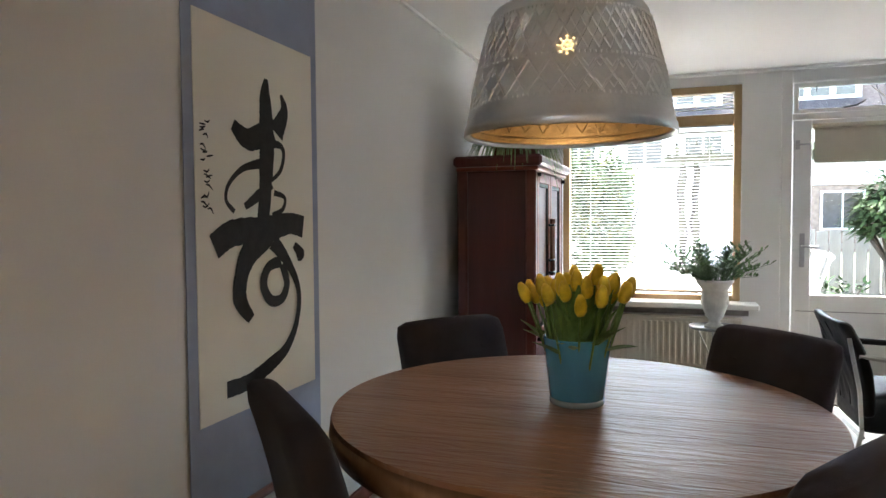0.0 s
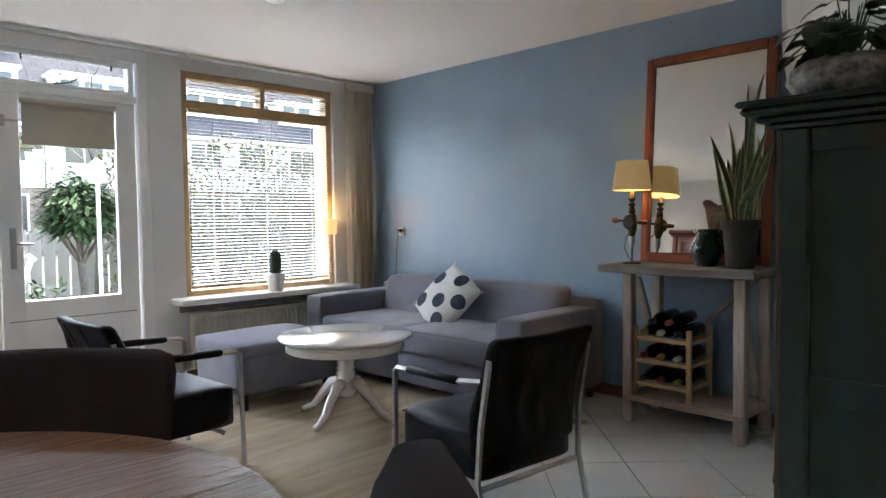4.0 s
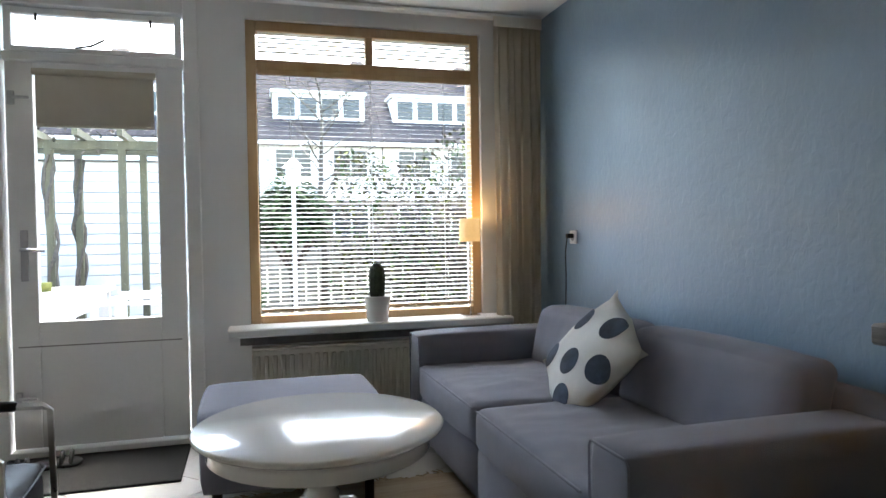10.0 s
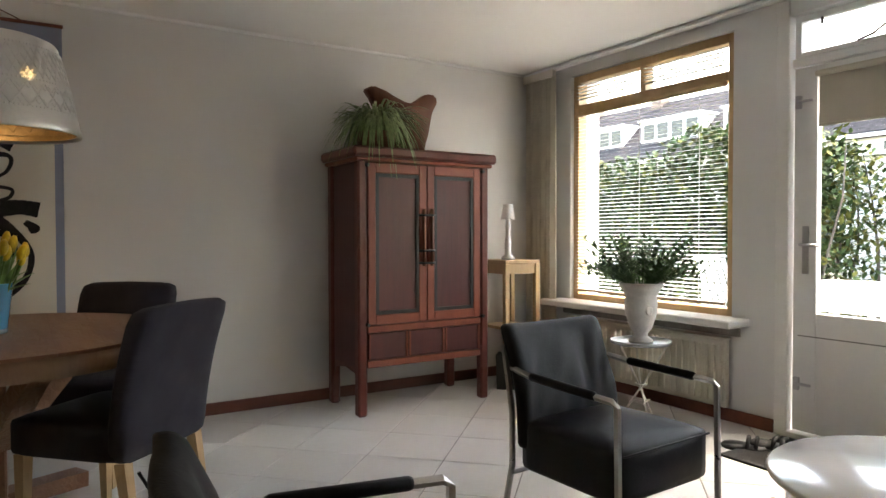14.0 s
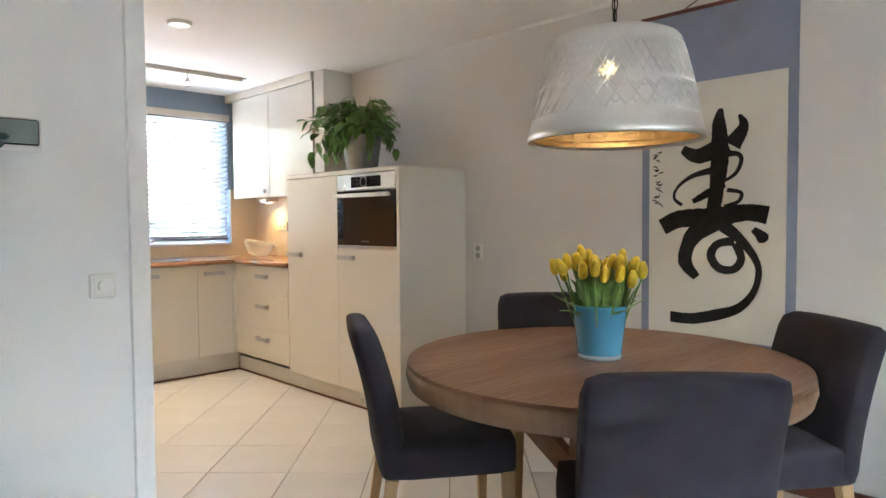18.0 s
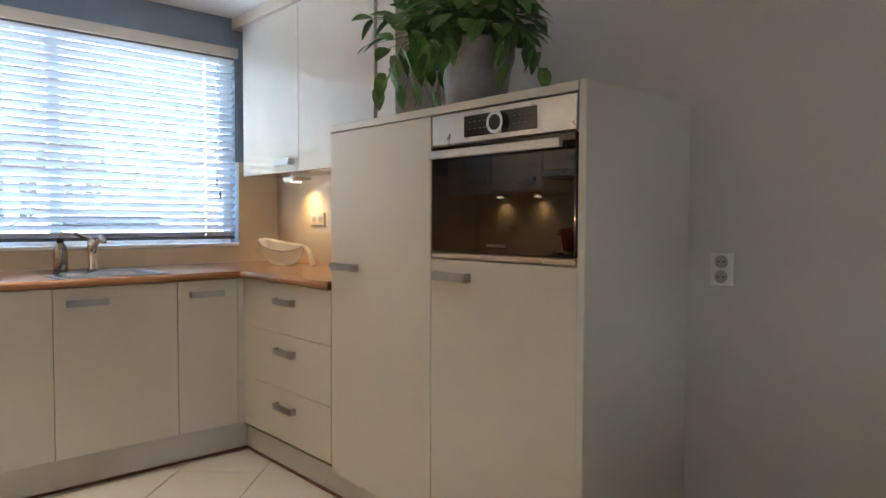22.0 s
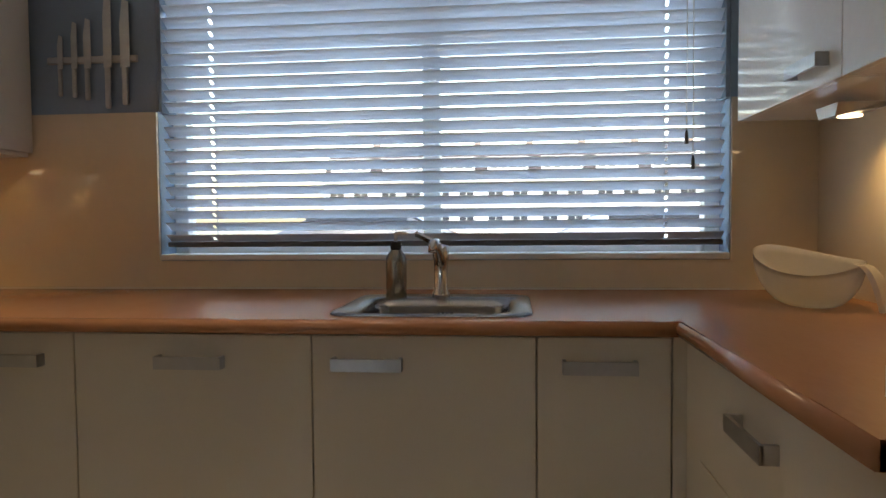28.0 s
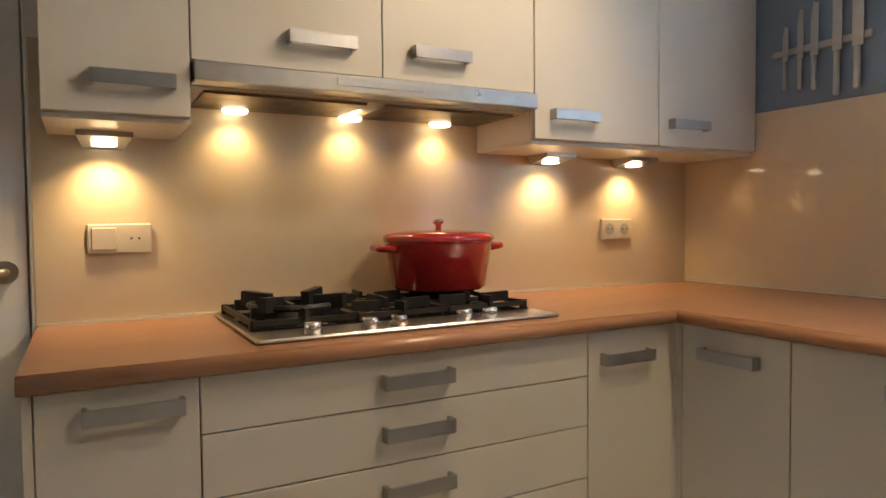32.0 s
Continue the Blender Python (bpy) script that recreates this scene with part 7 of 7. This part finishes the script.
part("worn_edge", boxes((X0 - 0.0075, Y1 - 0.013, 0.02, X0 + 0.006, Y1 + 0.0015, ZT - 0.01), bevel=0.003), mk("bare_brown_edge", (0.12, 0.065, 0.035), 0.6, var=0.4, scale=18, bump=0.06, stretch=(1, 1, 0.15), col2=(0.03, 0.06, 0.055)), tc, "paint worn down to brown wood")
kt = part("key", tube([(X0 + 0.17, Y1 + 0.004, 0.52), (X0 + 0.17, Y1 + 0.03, 0.52), (X0 + 0.17, Y1 + 0.045, 0.505)], 0.004, 6), DARKM, tc)
part("tassel", lathe([(0, 0.455), (0.016, 0.457), (0.013, 0.49), (0.006, 0.505), (0, 0.507)], 12, at=(X0 + 0.17, Y1 + 0.047, 0)), TEAL, kt, "dark teal tassel")
fp = thing("potted_plant", pose(3.05, 3.79, ZT + 0.066), "rubber plant in a low black and white patterned pot", "plant")
part("pot", lathe([(0, 0), (0.08, 0), (0.11, 0.02), (0.138, 0.055), (0.13, 0.085), (0.10, 0.105), (0.095, 0.10), (0, 0.085)], 36), mk("speckled_glaze", (0.5, 0.5, 0.48), 0.3, col2=(0.02, 0.02, 0.02), scale=34, bump=0), fp, smooth=True)
foliage(fp, 60, (0, 0, 0.15), 0.13, 0.10, 0.062, mk("dark_succulent_leaf", (0.04, 0.085, 0.035), 0.32, var=0.3, scale=14, bump=0.02), 21, (0, 0, 0.09), hang=0.2)
bt = thing("glass_bottle", pose(3.36, 3.71, ZT + 0.066), "large clear glass demijohn", "bottle")
part("body", lathe([(0, 0), (0.10, 0), (0.115, 0.02), (0.118, 0.15), (0.09, 0.22), (0.03, 0.26), (0.028, 0.33), (0.033, 0.335), (0.024, 0.335), (0.024, 0.26), (0.085, 0.213), (0.113, 0.15), (0.11, 0.02), (0, 0.006)], 32), CLEAR, bt, smooth=True)
# ---- garden ----
setting(part("ground", boxes((-150, -150, -0.30, 150, 150, -0.12)), GRASS), "garden ground and lawn around the house", "ground")
setting(part("pavement_terrace", boxes((-3, L + 0.3, -0.119, 7, 12.6, -0.07)), PAVE), "grey paved terrace behind the house", "pavement")


def hedge(name, x0, x1, y0, y1, z1, mats, n, size, label, seed, category="hedge", gap=0.0, z0=-0.1):
    h = thing(name, pose((x0 + x1) / 2, (y0 + y1) / 2, -0.12), label, category)
    rnd = random.Random(seed)
    cx, cy = (x1 - x0) / 2, (y1 - y0) / 2
    bms = [bmesh.new() for _ in mats]
    for _ in range(n):
        x, y = rnd.uniform(-cx, cx), rnd.uniform(-cy, cy)
        top = z1 * (0.82 + 0.18 * noise.noise((x * 1.3 + seed, y * 1.3, 0)) + 0.1 * math.cos(x / max(cx, 0.1) * 1.4))
        f = rnd.random() ** (0.6 if gap == 0 else 0.8)
        if rnd.random() < gap * (0.5 + noise.noise((x * 3, y * 3, f * 5 + seed))):
            continue
        z = max(0.03, z0 + (top - z0) * f)
        d = Vector((rnd.uniform(-1, 1), rnd.uniform(-1, 1), rnd.uniform(-0.5, 0.9))).normalized() * size * rnd.uniform(0.6, 1.3)
        leaf(bms[rnd.randrange(len(mats))], (x, y, z), Vector((x, y, z)) + d, size * 0.55, 0, 2)
    for bm, m in zip(bms, mats):
        part("leaves", bm, m, h, kind="stuff")
    bm = bmesh.new()
    for i in range(max(3, int((x1 - x0) / 0.35))):
        x, y = rnd.uniform(-cx, cx) * 0.9, rnd.uniform(-cy, cy) * 0.6
        p = [Vector((x, y, 0))]
        for k in range(4):
            p.append(p[-1] + Vector((rnd.uniform(-0.14, 0.14), rnd.uniform(-0.12, 0.12), z1 * 0.22)))
        tube(p, [0.025, 0.02, 0.015, 0.010, 0.006], 6, bm)
    part("branches", bm, TWIG, h)
    return h


hedge("hedge", -2.6, 0.75, 10.8, 11.9, 2.4, [HEDGE, HEDGE, HEDGE, HEDGEY], 16000, 0.10, "dense evergreen garden hedge", 31)
hedge("shrub", 0.0, 0.75, 11.9, 12.7, 2.45, [HEDGEY, HEDGE], 2200, 0.09, "yellow-green leafy garden shrub", 32, "shrub")
hedge("hedge", 4.35, 10.0, 12.2, 13.6, 2.6, [HEDGE, TWIG, TWIG, HEDGEY], 13000, 0.09, "loose hedge of twigs and young leaves", 33, gap=0.3)
hedge("shrub", 2.9, 3.5, 11.6, 12.2, 0.7, [HEDGE], 300, 0.09, "low green shrub by the terrace", 35, "shrub")
# bare twigs in the loose hedge
tw = thing("bare_shrub", pose(6.6, 12.6, -0.12), "bare winter shrub with many thin twigs", "shrub")
bm = bmesh.new()
rnd = random.Random(17)
for i in range(170):
    x, y = rnd.uniform(-2.2, 2.0), rnd.uniform(-0.6, 0.6)
    p = [Vector((x * 0.5, y * 0.5, 0.3 + rnd.uniform(0, 0.8)))]
    d = Vector((x * 0.3, y * 0.3, 1)).normalized()
    for k in range(5):
        d = (d + Vector((rnd.uniform(-0.5, 0.5), rnd.uniform(-0.5, 0.5), rnd.uniform(-0.2, 0.35)))).normalized()
        p.append(p[-1] + d * 0.36)
    tube(p, [0.012, 0.010, 0.008, 0.006, 0.004, 0.002], 4, bm, cap=False)
part("twigs", bm, TWIG, tw, kind="stuff")
# laurel tree
lr = thing("laurel_tree", pose(3.80, 12.1, -0.12), "round laurel tree with glossy leaves", "tree")
part("trunk", tube([(0, 0, 0), (0.03, 0.02, 0.5), (-0.02, 0, 0.95), (0.02, 0.03, 1.3)], [0.06, 0.05, 0.045, 0.03], 10), TWIG, lr, smooth=True)
bm = bmesh.new()
rnd = random.Random(41)
for i in range(9):
    a = i * 0.7
    tube([(0, 0, 0.8), (0.25 * math.cos(a), 0.25 * math.sin(a), 1.2), (0.36 * math.cos(a), 0.36 * math.sin(a), 1.5)], [0.025, 0.018, 0.006], 6, bm)
part("limbs", bm, TWIG, lr)
bm = bmesh.new()
for i in range(2600):
    a, e = rnd.uniform(0, 6.283), math.asin(rnd.uniform(-0.75, 1))
    r = 0.52 * (0.55 + 0.45 * rnd.random()) * (0.85 + 0.3 * noise.noise((math.cos(a) * 2, math.sin(a) * 2, e * 2)))
    c = Vector((r * math.cos(a) * math.cos(e), r * math.sin(a) * math.cos(e), 1.42 + r * math.sin(e)))
    leaf(bm, c, c + Vector((math.cos(a), math.sin(a), rnd.uniform(-0.6, 0.6))) * 0.11, 0.05, 0.02, 2)
part("crown", bm, HEDGE, lr, kind="stuff")
# fence
fc = thing("garden_fence", pose(2.9, 13.4, -0.12), "grey weathered vertical board fence", "fence")
f0 = part("board", boxes((0, 0, 0, 0.14, 0.02, 1.22), bevel=0.003), FENCE, fc)
for i in range(1, 40):
    o = new("board", f0.data)
    o.parent = fc
    o.location = (0.165 * i, 0, 0.015 * math.sin(i * 2.3))
for z in (0.25, 0.95):
    part("rail", boxes((0, 0.02, z, 6.6, 0.06, z + 0.08)), FENCE, fc)
# pots by the fence
for x, y, r, h in ((3.35, 10.9, 0.16, 0.22), (3.75, 11.1, 0.19, 0.26), (3.05, 11.3, 0.13, 0.18)):
    p = thing("garden_pot", pose(x, y, -0.07), "terracotta garden pot with low greenery", "plant pot")
    part("pot", lathe([(0, 0), (r * 0.7, 0), (r, h), (r * 1.06, h), (r * 1.06, h * 1.12), (r * 0.92, h * 1.12), (r * 0.85, h * 0.9), (0, h * 0.9)], 20), TERRA, p, smooth=True)
    foliage(p, 30, (0, 0, h * 1.1), r, 0.12, 0.07, HEDGE, int(x * 100), hang=0.1)
# young bare tree and a white lantern by the laurel
yt = thing("young_tree", pose(4.22, 12.9, -0.12), "slim young tree with bare spring branches", "tree")
part("trunk", tube([(0, 0, 0), (0.03, 0.01, 0.9), (-0.01, 0.02, 1.8), (0.02, 0, 2.7), (-0.03, 0, 3.3)], [0.05, 0.042, 0.034, 0.02, 0.006], 8), TWIG, yt, smooth=True)
rnd = random.Random(71)
for i in range(16):
    a, z = i * 2.4, 1.35 + i * 0.11
    d = Vector((math.cos(a), math.sin(a), 0.55))
    p = [Vector((0, 0, z))]
    for k in range(4):
        p.append(p[-1] + (d + Vector((rnd.uniform(-0.3, 0.3), rnd.uniform(-0.3, 0.3), rnd.uniform(-0.1, 0.35)))) * (0.24 - 0.006 * i))
    lm = tube(p, [0.014, 0.011, 0.008, 0.005, 0.002], 5)
    for k in range(1, 4):
        for q in range(3):
            e = p[k] + Vector((rnd.uniform(-0.25, 0.25), rnd.uniform(-0.25, 0.25), rnd.uniform(0.05, 0.28)))
            tube([p[k], e], [0.005, 0.0015], 4, lm)
    part("limb", lm, TWIG, yt)
ln = thing("garden_lantern", pose(3.78, 11.4, -0.12), "white garden lantern on a tall post", "lantern")
part("post", tube([(0, 0, 0), (0, 0, 1.75)], 0.022, 8), BRICKW, ln)
part("head", boxes((-0.07, -0.07, 1.75, 0.07, 0.07, 1.93), bevel=0.01), BRICKW, ln)
part("cap", lathe([(0, 2.04), (0.05, 2.0), (0.11, 1.93), (0, 1.93)], 8), BRICKW, ln)
# white boarded shed wall
sh = thing("garden_shed", pose(-0.35, 13.6, -0.12), "white boarded garden shed with flat roof", "shed")
part("core", boxes((0, 0.05, 0, 3.1, 2.0, 2.20)), BRICKW, sh)
f0 = part("board", boxes((0, 0.0, 0, 3.1, 0.05, 0.122), bevel=0.006), BRICKW, sh)
for i in range(1, 17):
    o = new("board", f0.data)
    o.parent = sh
    o.location = (0, 0, 0.13 * i)
part("roof", boxes((-0.1, -0.1, 2.215, 3.2, 2.1, 2.26)), PAINT, sh)
# pergola with vines
pg = thing("pergola", pose(0, 0, -0.12), "wooden pergola with climbing vines", "pergola")
MOSS = wood("mossy_pergola_wood", (0.11, 0.105, 0.06), (0.06, 0.05, 0.03), 0.85, "z", 26, bump=0.1)
rnd = random.Random(5)
for x, y in ((1.39, 12.0), (1.57, 12.4), (2.07, 12.0), (2.22, 12.4)):
    part("post", boxes((x - 0.035, y, 0, x + 0.035, y + 0.07, 2.16)), MOSS, pg)
    if x < 2.0:
        bm = bmesh.new()
        for j in range(2):
            tube([(x + 0.05 * math.cos(k * 0.8 + j * 2) + rnd.uniform(-0.02, 0.02), y + 0.03 + 0.05 * math.sin(k * 0.8 + j * 2), 0.15 * k) for k in range(15)], [rnd.uniform(0.014, 0.03) for _ in range(15)], 6, bm)
        part("vine", bm, TWIG, pg)
for y in (12.0, 12.4):
    part("beam", boxes((1.15, y, 2.16, 3.4, y + 0.07, 2.25)), MOSS, pg)
for x in (1.3, 1.7, 2.1, 2.5, 2.9, 3.3):
    part("rafter", boxes((x, 11.6, 2.25, x + 0.05, 12.7, 2.32)), MOSS, pg)
bm = bmesh.new()
for i in range(150):
    x = rnd.uniform(1.1, 3.4)
    c = Vector((x, 12.2 + rnd.uniform(-0.3, 0.2), 2.28 + rnd.uniform(-0.1, 0.16)))
    leaf(bm, c, c + Vector((rnd.uniform(-1, 1), rnd.uniform(-1, 1), rnd.uniform(-1, 0.5))) * 0.08, 0.04, 0, 2)
part("vine_leaves", bm, TWIG, pg, kind="stuff")
# garden table and chairs
gt = thing("garden_table", pose(1.40, 10.62, -0.07), "white wooden garden table", "table")
part("top", boxes(*[(-0.70 + 0.14 * i, -0.75, 0.70, -0.565 + 0.14 * i, 0.75, 0.74) for i in range(10)], bevel=0.004), BRICKW, gt)
for x in (-0.62, 0.62):
    for y in (-0.68, 0.68):
        part("leg", boxes((x - 0.035, y - 0.035, 0, x + 0.035, y + 0.035, 0.70)), BRICKW, gt)
part("apron", boxes((-0.58, -0.70, 0.58, 0.58, -0.67, 0.70), (-0.58, 0.67, 0.58, 0.58, 0.70, 0.70), (0.61, -0.64, 0.58, 0.64, 0.64, 0.70)), BRICKW, gt)


def garden_chair():
    c = thing("garden_chair", pose(0, 0, 0), "white slatted garden chair with arms", "chair", "garden chairs")
    part("seat", boxes(*[(-0.24, -0.22 + 0.1 * i, 0.42, 0.24, -0.14 + 0.1 * i, 0.44) for i in range(5)]), BRICKW, c)
    for i in range(5):
        x = -0.2 + 0.1 * i
        part("back_slat", beam((x, -0.23, 0.44), (x, -0.40, 0.95), 0.06, 0.015, side=(1, 0, 0)), BRICKW, c)
    part("back_rail", beam((-0.25, -0.40, 0.95), (0.25, -0.40, 0.95), 0.05, 0.03), BRICKW, c)
    for s in (-1, 1):
        part("leg", boxes((s * 0.25 - 0.02, 0.22, 0, s * 0.25 + 0.02, 0.26, 0.66)), BRICKW, c)
        part("leg", boxes((s * 0.25 - 0.02, -0.30, 0, s * 0.25 + 0.02, -0.26, 0.66)), BRICKW, c)
        part("arm", boxes((s * 0.25 - 0.03, -0.32, 0.66, s * 0.25 + 0.03, 0.28, 0.685)), BRICKW, c)
    return c


gc = garden_chair()
gc.matrix_world = pose(2.44, 10.35, -0.07, 0, 0, 80)
copy_thing(gc, pose(2.46, 11.0, -0.07, 0, 0, 96))
copy_thing(gc, pose(0.30, 10.6, -0.07, 0, 0, -90))
gl = thing("candle_jar", pose(1.66, 10.75, 0.67), "small yellow-green jar on the garden table", "jar")
part("jar", lathe([(0, 0), (0.05, 0), (0.055, 0.08), (0.05, 0.08), (0, 0.07)], 16), HEDGEY, gl, smooth=True)


# terraced houses beyond the gardens
def house(x, y, w, face, wall_mat, label, seed):
    """A terraced house; face is the side that looks at us (+1 or -1 along y)."""
    h = thing("terraced_house", pose(x, y, -0.12, 0, 0, 0 if face < 0 else 180), label, "house", "terraced houses")
    part("wall", boxes((0, 0, 0, w, 7.5, 5.3)), wall_mat, h)
    part("cladding", boxes((0.02, -0.06, 2.75, w - 0.02, -0.001, 5.1)), BRICKW, h)
    bm = bmesh.new()
    pr = [(-0.35, 5.15), (3.75, 8.9), (7.85, 5.15), (7.85, 5.35), (3.75, 9.12), (-0.35, 5.35)]
    a = [bm.verts.new((0, q, z)) for q, z in pr]
    b = [bm.verts.new((w, q, z)) for q, z in pr]
    bm.faces.new(a)
    bm.faces.new(b[::-1])
    for i in range(6):
        bm.faces.new((a[i], a[(i + 1) % 6], b[(i + 1) % 6], b[i]))
    rf = part("roof", bm, ROOF, h)
    part("gutter", boxes((0, -0.45, 5.12, w, -0.33, 5.26)), PAINT, h)
    for cx in (w * 0.5,):
        dm_ = part("dormer", boxes((cx - 2.0, 0.75, 6.25, cx + 2.0, 3.2, 7.5), (cx - 2.1, 0.6, 7.5, cx + 2.1, 3.3, 7.63)), PAINT, h)
        for k in (-1.42, -0.48, 0.48, 1.42):
            part("dormer_window", boxes((cx + k - 0.36, 0.72, 6.5, cx + k + 0.36, 0.749, 7.32)), DKWIN, dm_)
    part("chimney", boxes((w - 0.8, 3.3, 8.4, w - 0.1, 4.1, 9.7)), BRICKR, rf)
    for z0, z1 in ((0.9, 2.5), (3.7, 5.0)):
        for k in (0.27, 0.73):
            wd = part("window", boxes((w * k - 0.8, -0.10, z0, w * k + 0.8, -0.061, z1)), PAINT, h)
            part("pane", boxes((w * k - 0.72, -0.125, z0 + 0.08, w * k - 0.03, -0.101, z1 - 0.08), (w * k + 0.03, -0.125, z0 + 0.08, w * k + 0.72, -0.101, z1 - 0.08)), DKWIN, wd)
    return h


h0 = house(-43.95, 33.65, 5.28, -1, BRICKR, "brick terraced house with dark tiled roof and white dormer", 1)
for i in range(1, 15):
    copy_thing(h0, pose(-43.95 + 5.3 * i, 33.65, -0.12))
# street side
setting(part("road", boxes((-60, -14, -0.119, 60, -7, -0.10)), ASPH), "asphalt street in front of the kitchen", "road")
# out of view below the sill; works as a reflector for the blind
setting(part("pavement_street", boxes((-60, -6.9, -0.119, 60, -0.3, -0.06)), FRONTP), "paved front garden and pavement, kept pale to bounce daylight", "pavement")
h1 = house(-12, -64.0, 5.28, -1, BRICKW, "white terraced house across the street with dark roof", 1)
h1.matrix_world = pose(-12, -64.0, -0.12, 0, 0, 180)
for i in range(1, 7):
    copy_thing(h1, pose(-12 + 5.3 * i, -64.0, -0.12, 0, 0, 180))


def car(x, y, rz, paint, label):
    c = thing("parked_car", pose(x, y, -0.10, 0, 0, rz), label, "car", "parked cars")
    bm = bmesh.new()
    prof = [(-2.1, 0.35), (-2.15, 0.75), (-2.0, 0.95), (-1.25, 1.02), (-0.55, 1.45), (0.75, 1.48), (1.6, 1.02), (2.05, 0.9), (2.12, 0.4)]
    rows = [[bm.verts.new((px, sy * (0.84 if pz < 1.1 else 0.66), pz)) for px, pz in prof] for sy in (-1, 1)]
    for i in range(len(prof) - 1):
        bm.faces.new((rows[0][i], rows[0][i + 1], rows[1][i + 1], rows[1][i]))
    bm.faces.new(rows[0])
    bm.faces.new(rows[1][::-1])
    bm.faces.new((rows[0][0], rows[1][0], rows[1][-1], rows[0][-1]))
    bmesh.ops.bevel(bm, geom=bm.edges[:], offset=0.05, segments=2, affect="EDGES")
    part("body", bm, paint, c, smooth=True)
    for s in (-1, 1):
        part("side_window", boxes((-0.75, s * 0.772 - 0.015, 1.08, 0.95, s * 0.772 + 0.015, 1.36)), DKWIN, c)
        for px in (-1.3, 1.3):
            wv = part("wheel", tube([(px, s * 0.70, 0.32), (px, s * 0.88, 0.32)], 0.32, 20), BLACK, c)
            part("rim", tube([(px, s * 0.88, 0.32), (px, s * 0.89, 0.32)], 0.2, 16), HANDLE, wv)
    return c


car(-1.5, -9.2, 0, CARPAINT, "silver blue parked car on the street")
car(3.6, -9.4, 180, mk("dark_car_paint", (0.03, 0.035, 0.04), 0.3, 0.4, var=0.05, bump=0, coat=0.5), "dark parked car on the street")
hedge("hedge", -3.5, 5.0, -5.4, -4.8, 0.95, [HEDGE, HEDGEY], 1500, 0.10, "low front garden hedge", 51)

# ---- floor tiles ----
S = 0.40
HB = S / math.sqrt(2)


def clip(poly, axis, lim, keep):
    out = []
    for i, p in enumerate(poly):
        q = poly[(i + 1) % len(poly)]
        a, b = keep * (p[axis] - lim) >= 0, keep * (q[axis] - lim) >= 0
        if a:
            out.append(p)
        if a != b:
            t = (lim - p[axis]) / (q[axis] - p[axis])
            out.append((p[0] + (q[0] - p[0]) * t, p[1] + (q[1] - p[1]) * t))
    return out


def tile_mesh(poly):
    bm = bmesh.new()
    cx, cy = sum(p[0] for p in poly) / len(poly), sum(p[1] for p in poly) / len(poly)
    lo = [bm.verts.new((x, y, -0.005)) for x, y in poly]
    hi = [bm.verts.new((x + (cx - x) * 0.006, y + (cy - y) * 0.006, 0.0)) for x, y in poly]
    mi = [bm.verts.new((x, y, -0.0012)) for x, y in poly]
    bm.faces.new(hi)
    for i in range(len(poly)):
        j = (i + 1) % len(poly)
        bm.faces.new((mi[i], mi[j], hi[j], hi[i]))
        bm.faces.new((lo[i], lo[j], mi[j], mi[i]))
    return bm


full = None
hh = HB - 0.0035
for i in range(-14, 16):
    for j in range(-12, 26):
        if (i + j) % 2 == 0:
            continue
        cx, cy = 1.485 + HB * i, 2.415 + HB * j
        poly = [(cx + hh, cy), (cx, cy + hh), (cx - hh, cy), (cx, cy - hh)]
        for ax, lim, keep in ((0, 0.004, 1), (0, W - 0.004, -1), (1, 0.004, 1), (1, L - 0.004, -1)):
            poly = clip(poly, ax, lim, keep) if poly else poly
        if len(poly) < 3:
            continue
        area = abs(sum(p[0] * q[1] - q[0] * p[1] for p, q in zip(poly, poly[1:] + poly[:1]))) / 2
        if area < 0.002:
            continue
        if len(poly) == 4 and area > 2 * hh * hh - 1e-4:
            if full is None:
                full = part("tile", tile_mesh([(hh, 0), (0, hh), (-hh, 0), (0, -hh)]), TILE, floor).data
                bpy.data.objects["tile"].location = (cx, cy, 0)
            else:
                o = new("tile", full)
                o.parent = floor
                o.location = (cx, cy, 0)
        else:
            part("tile", tile_mesh(poly), TILE, floor)
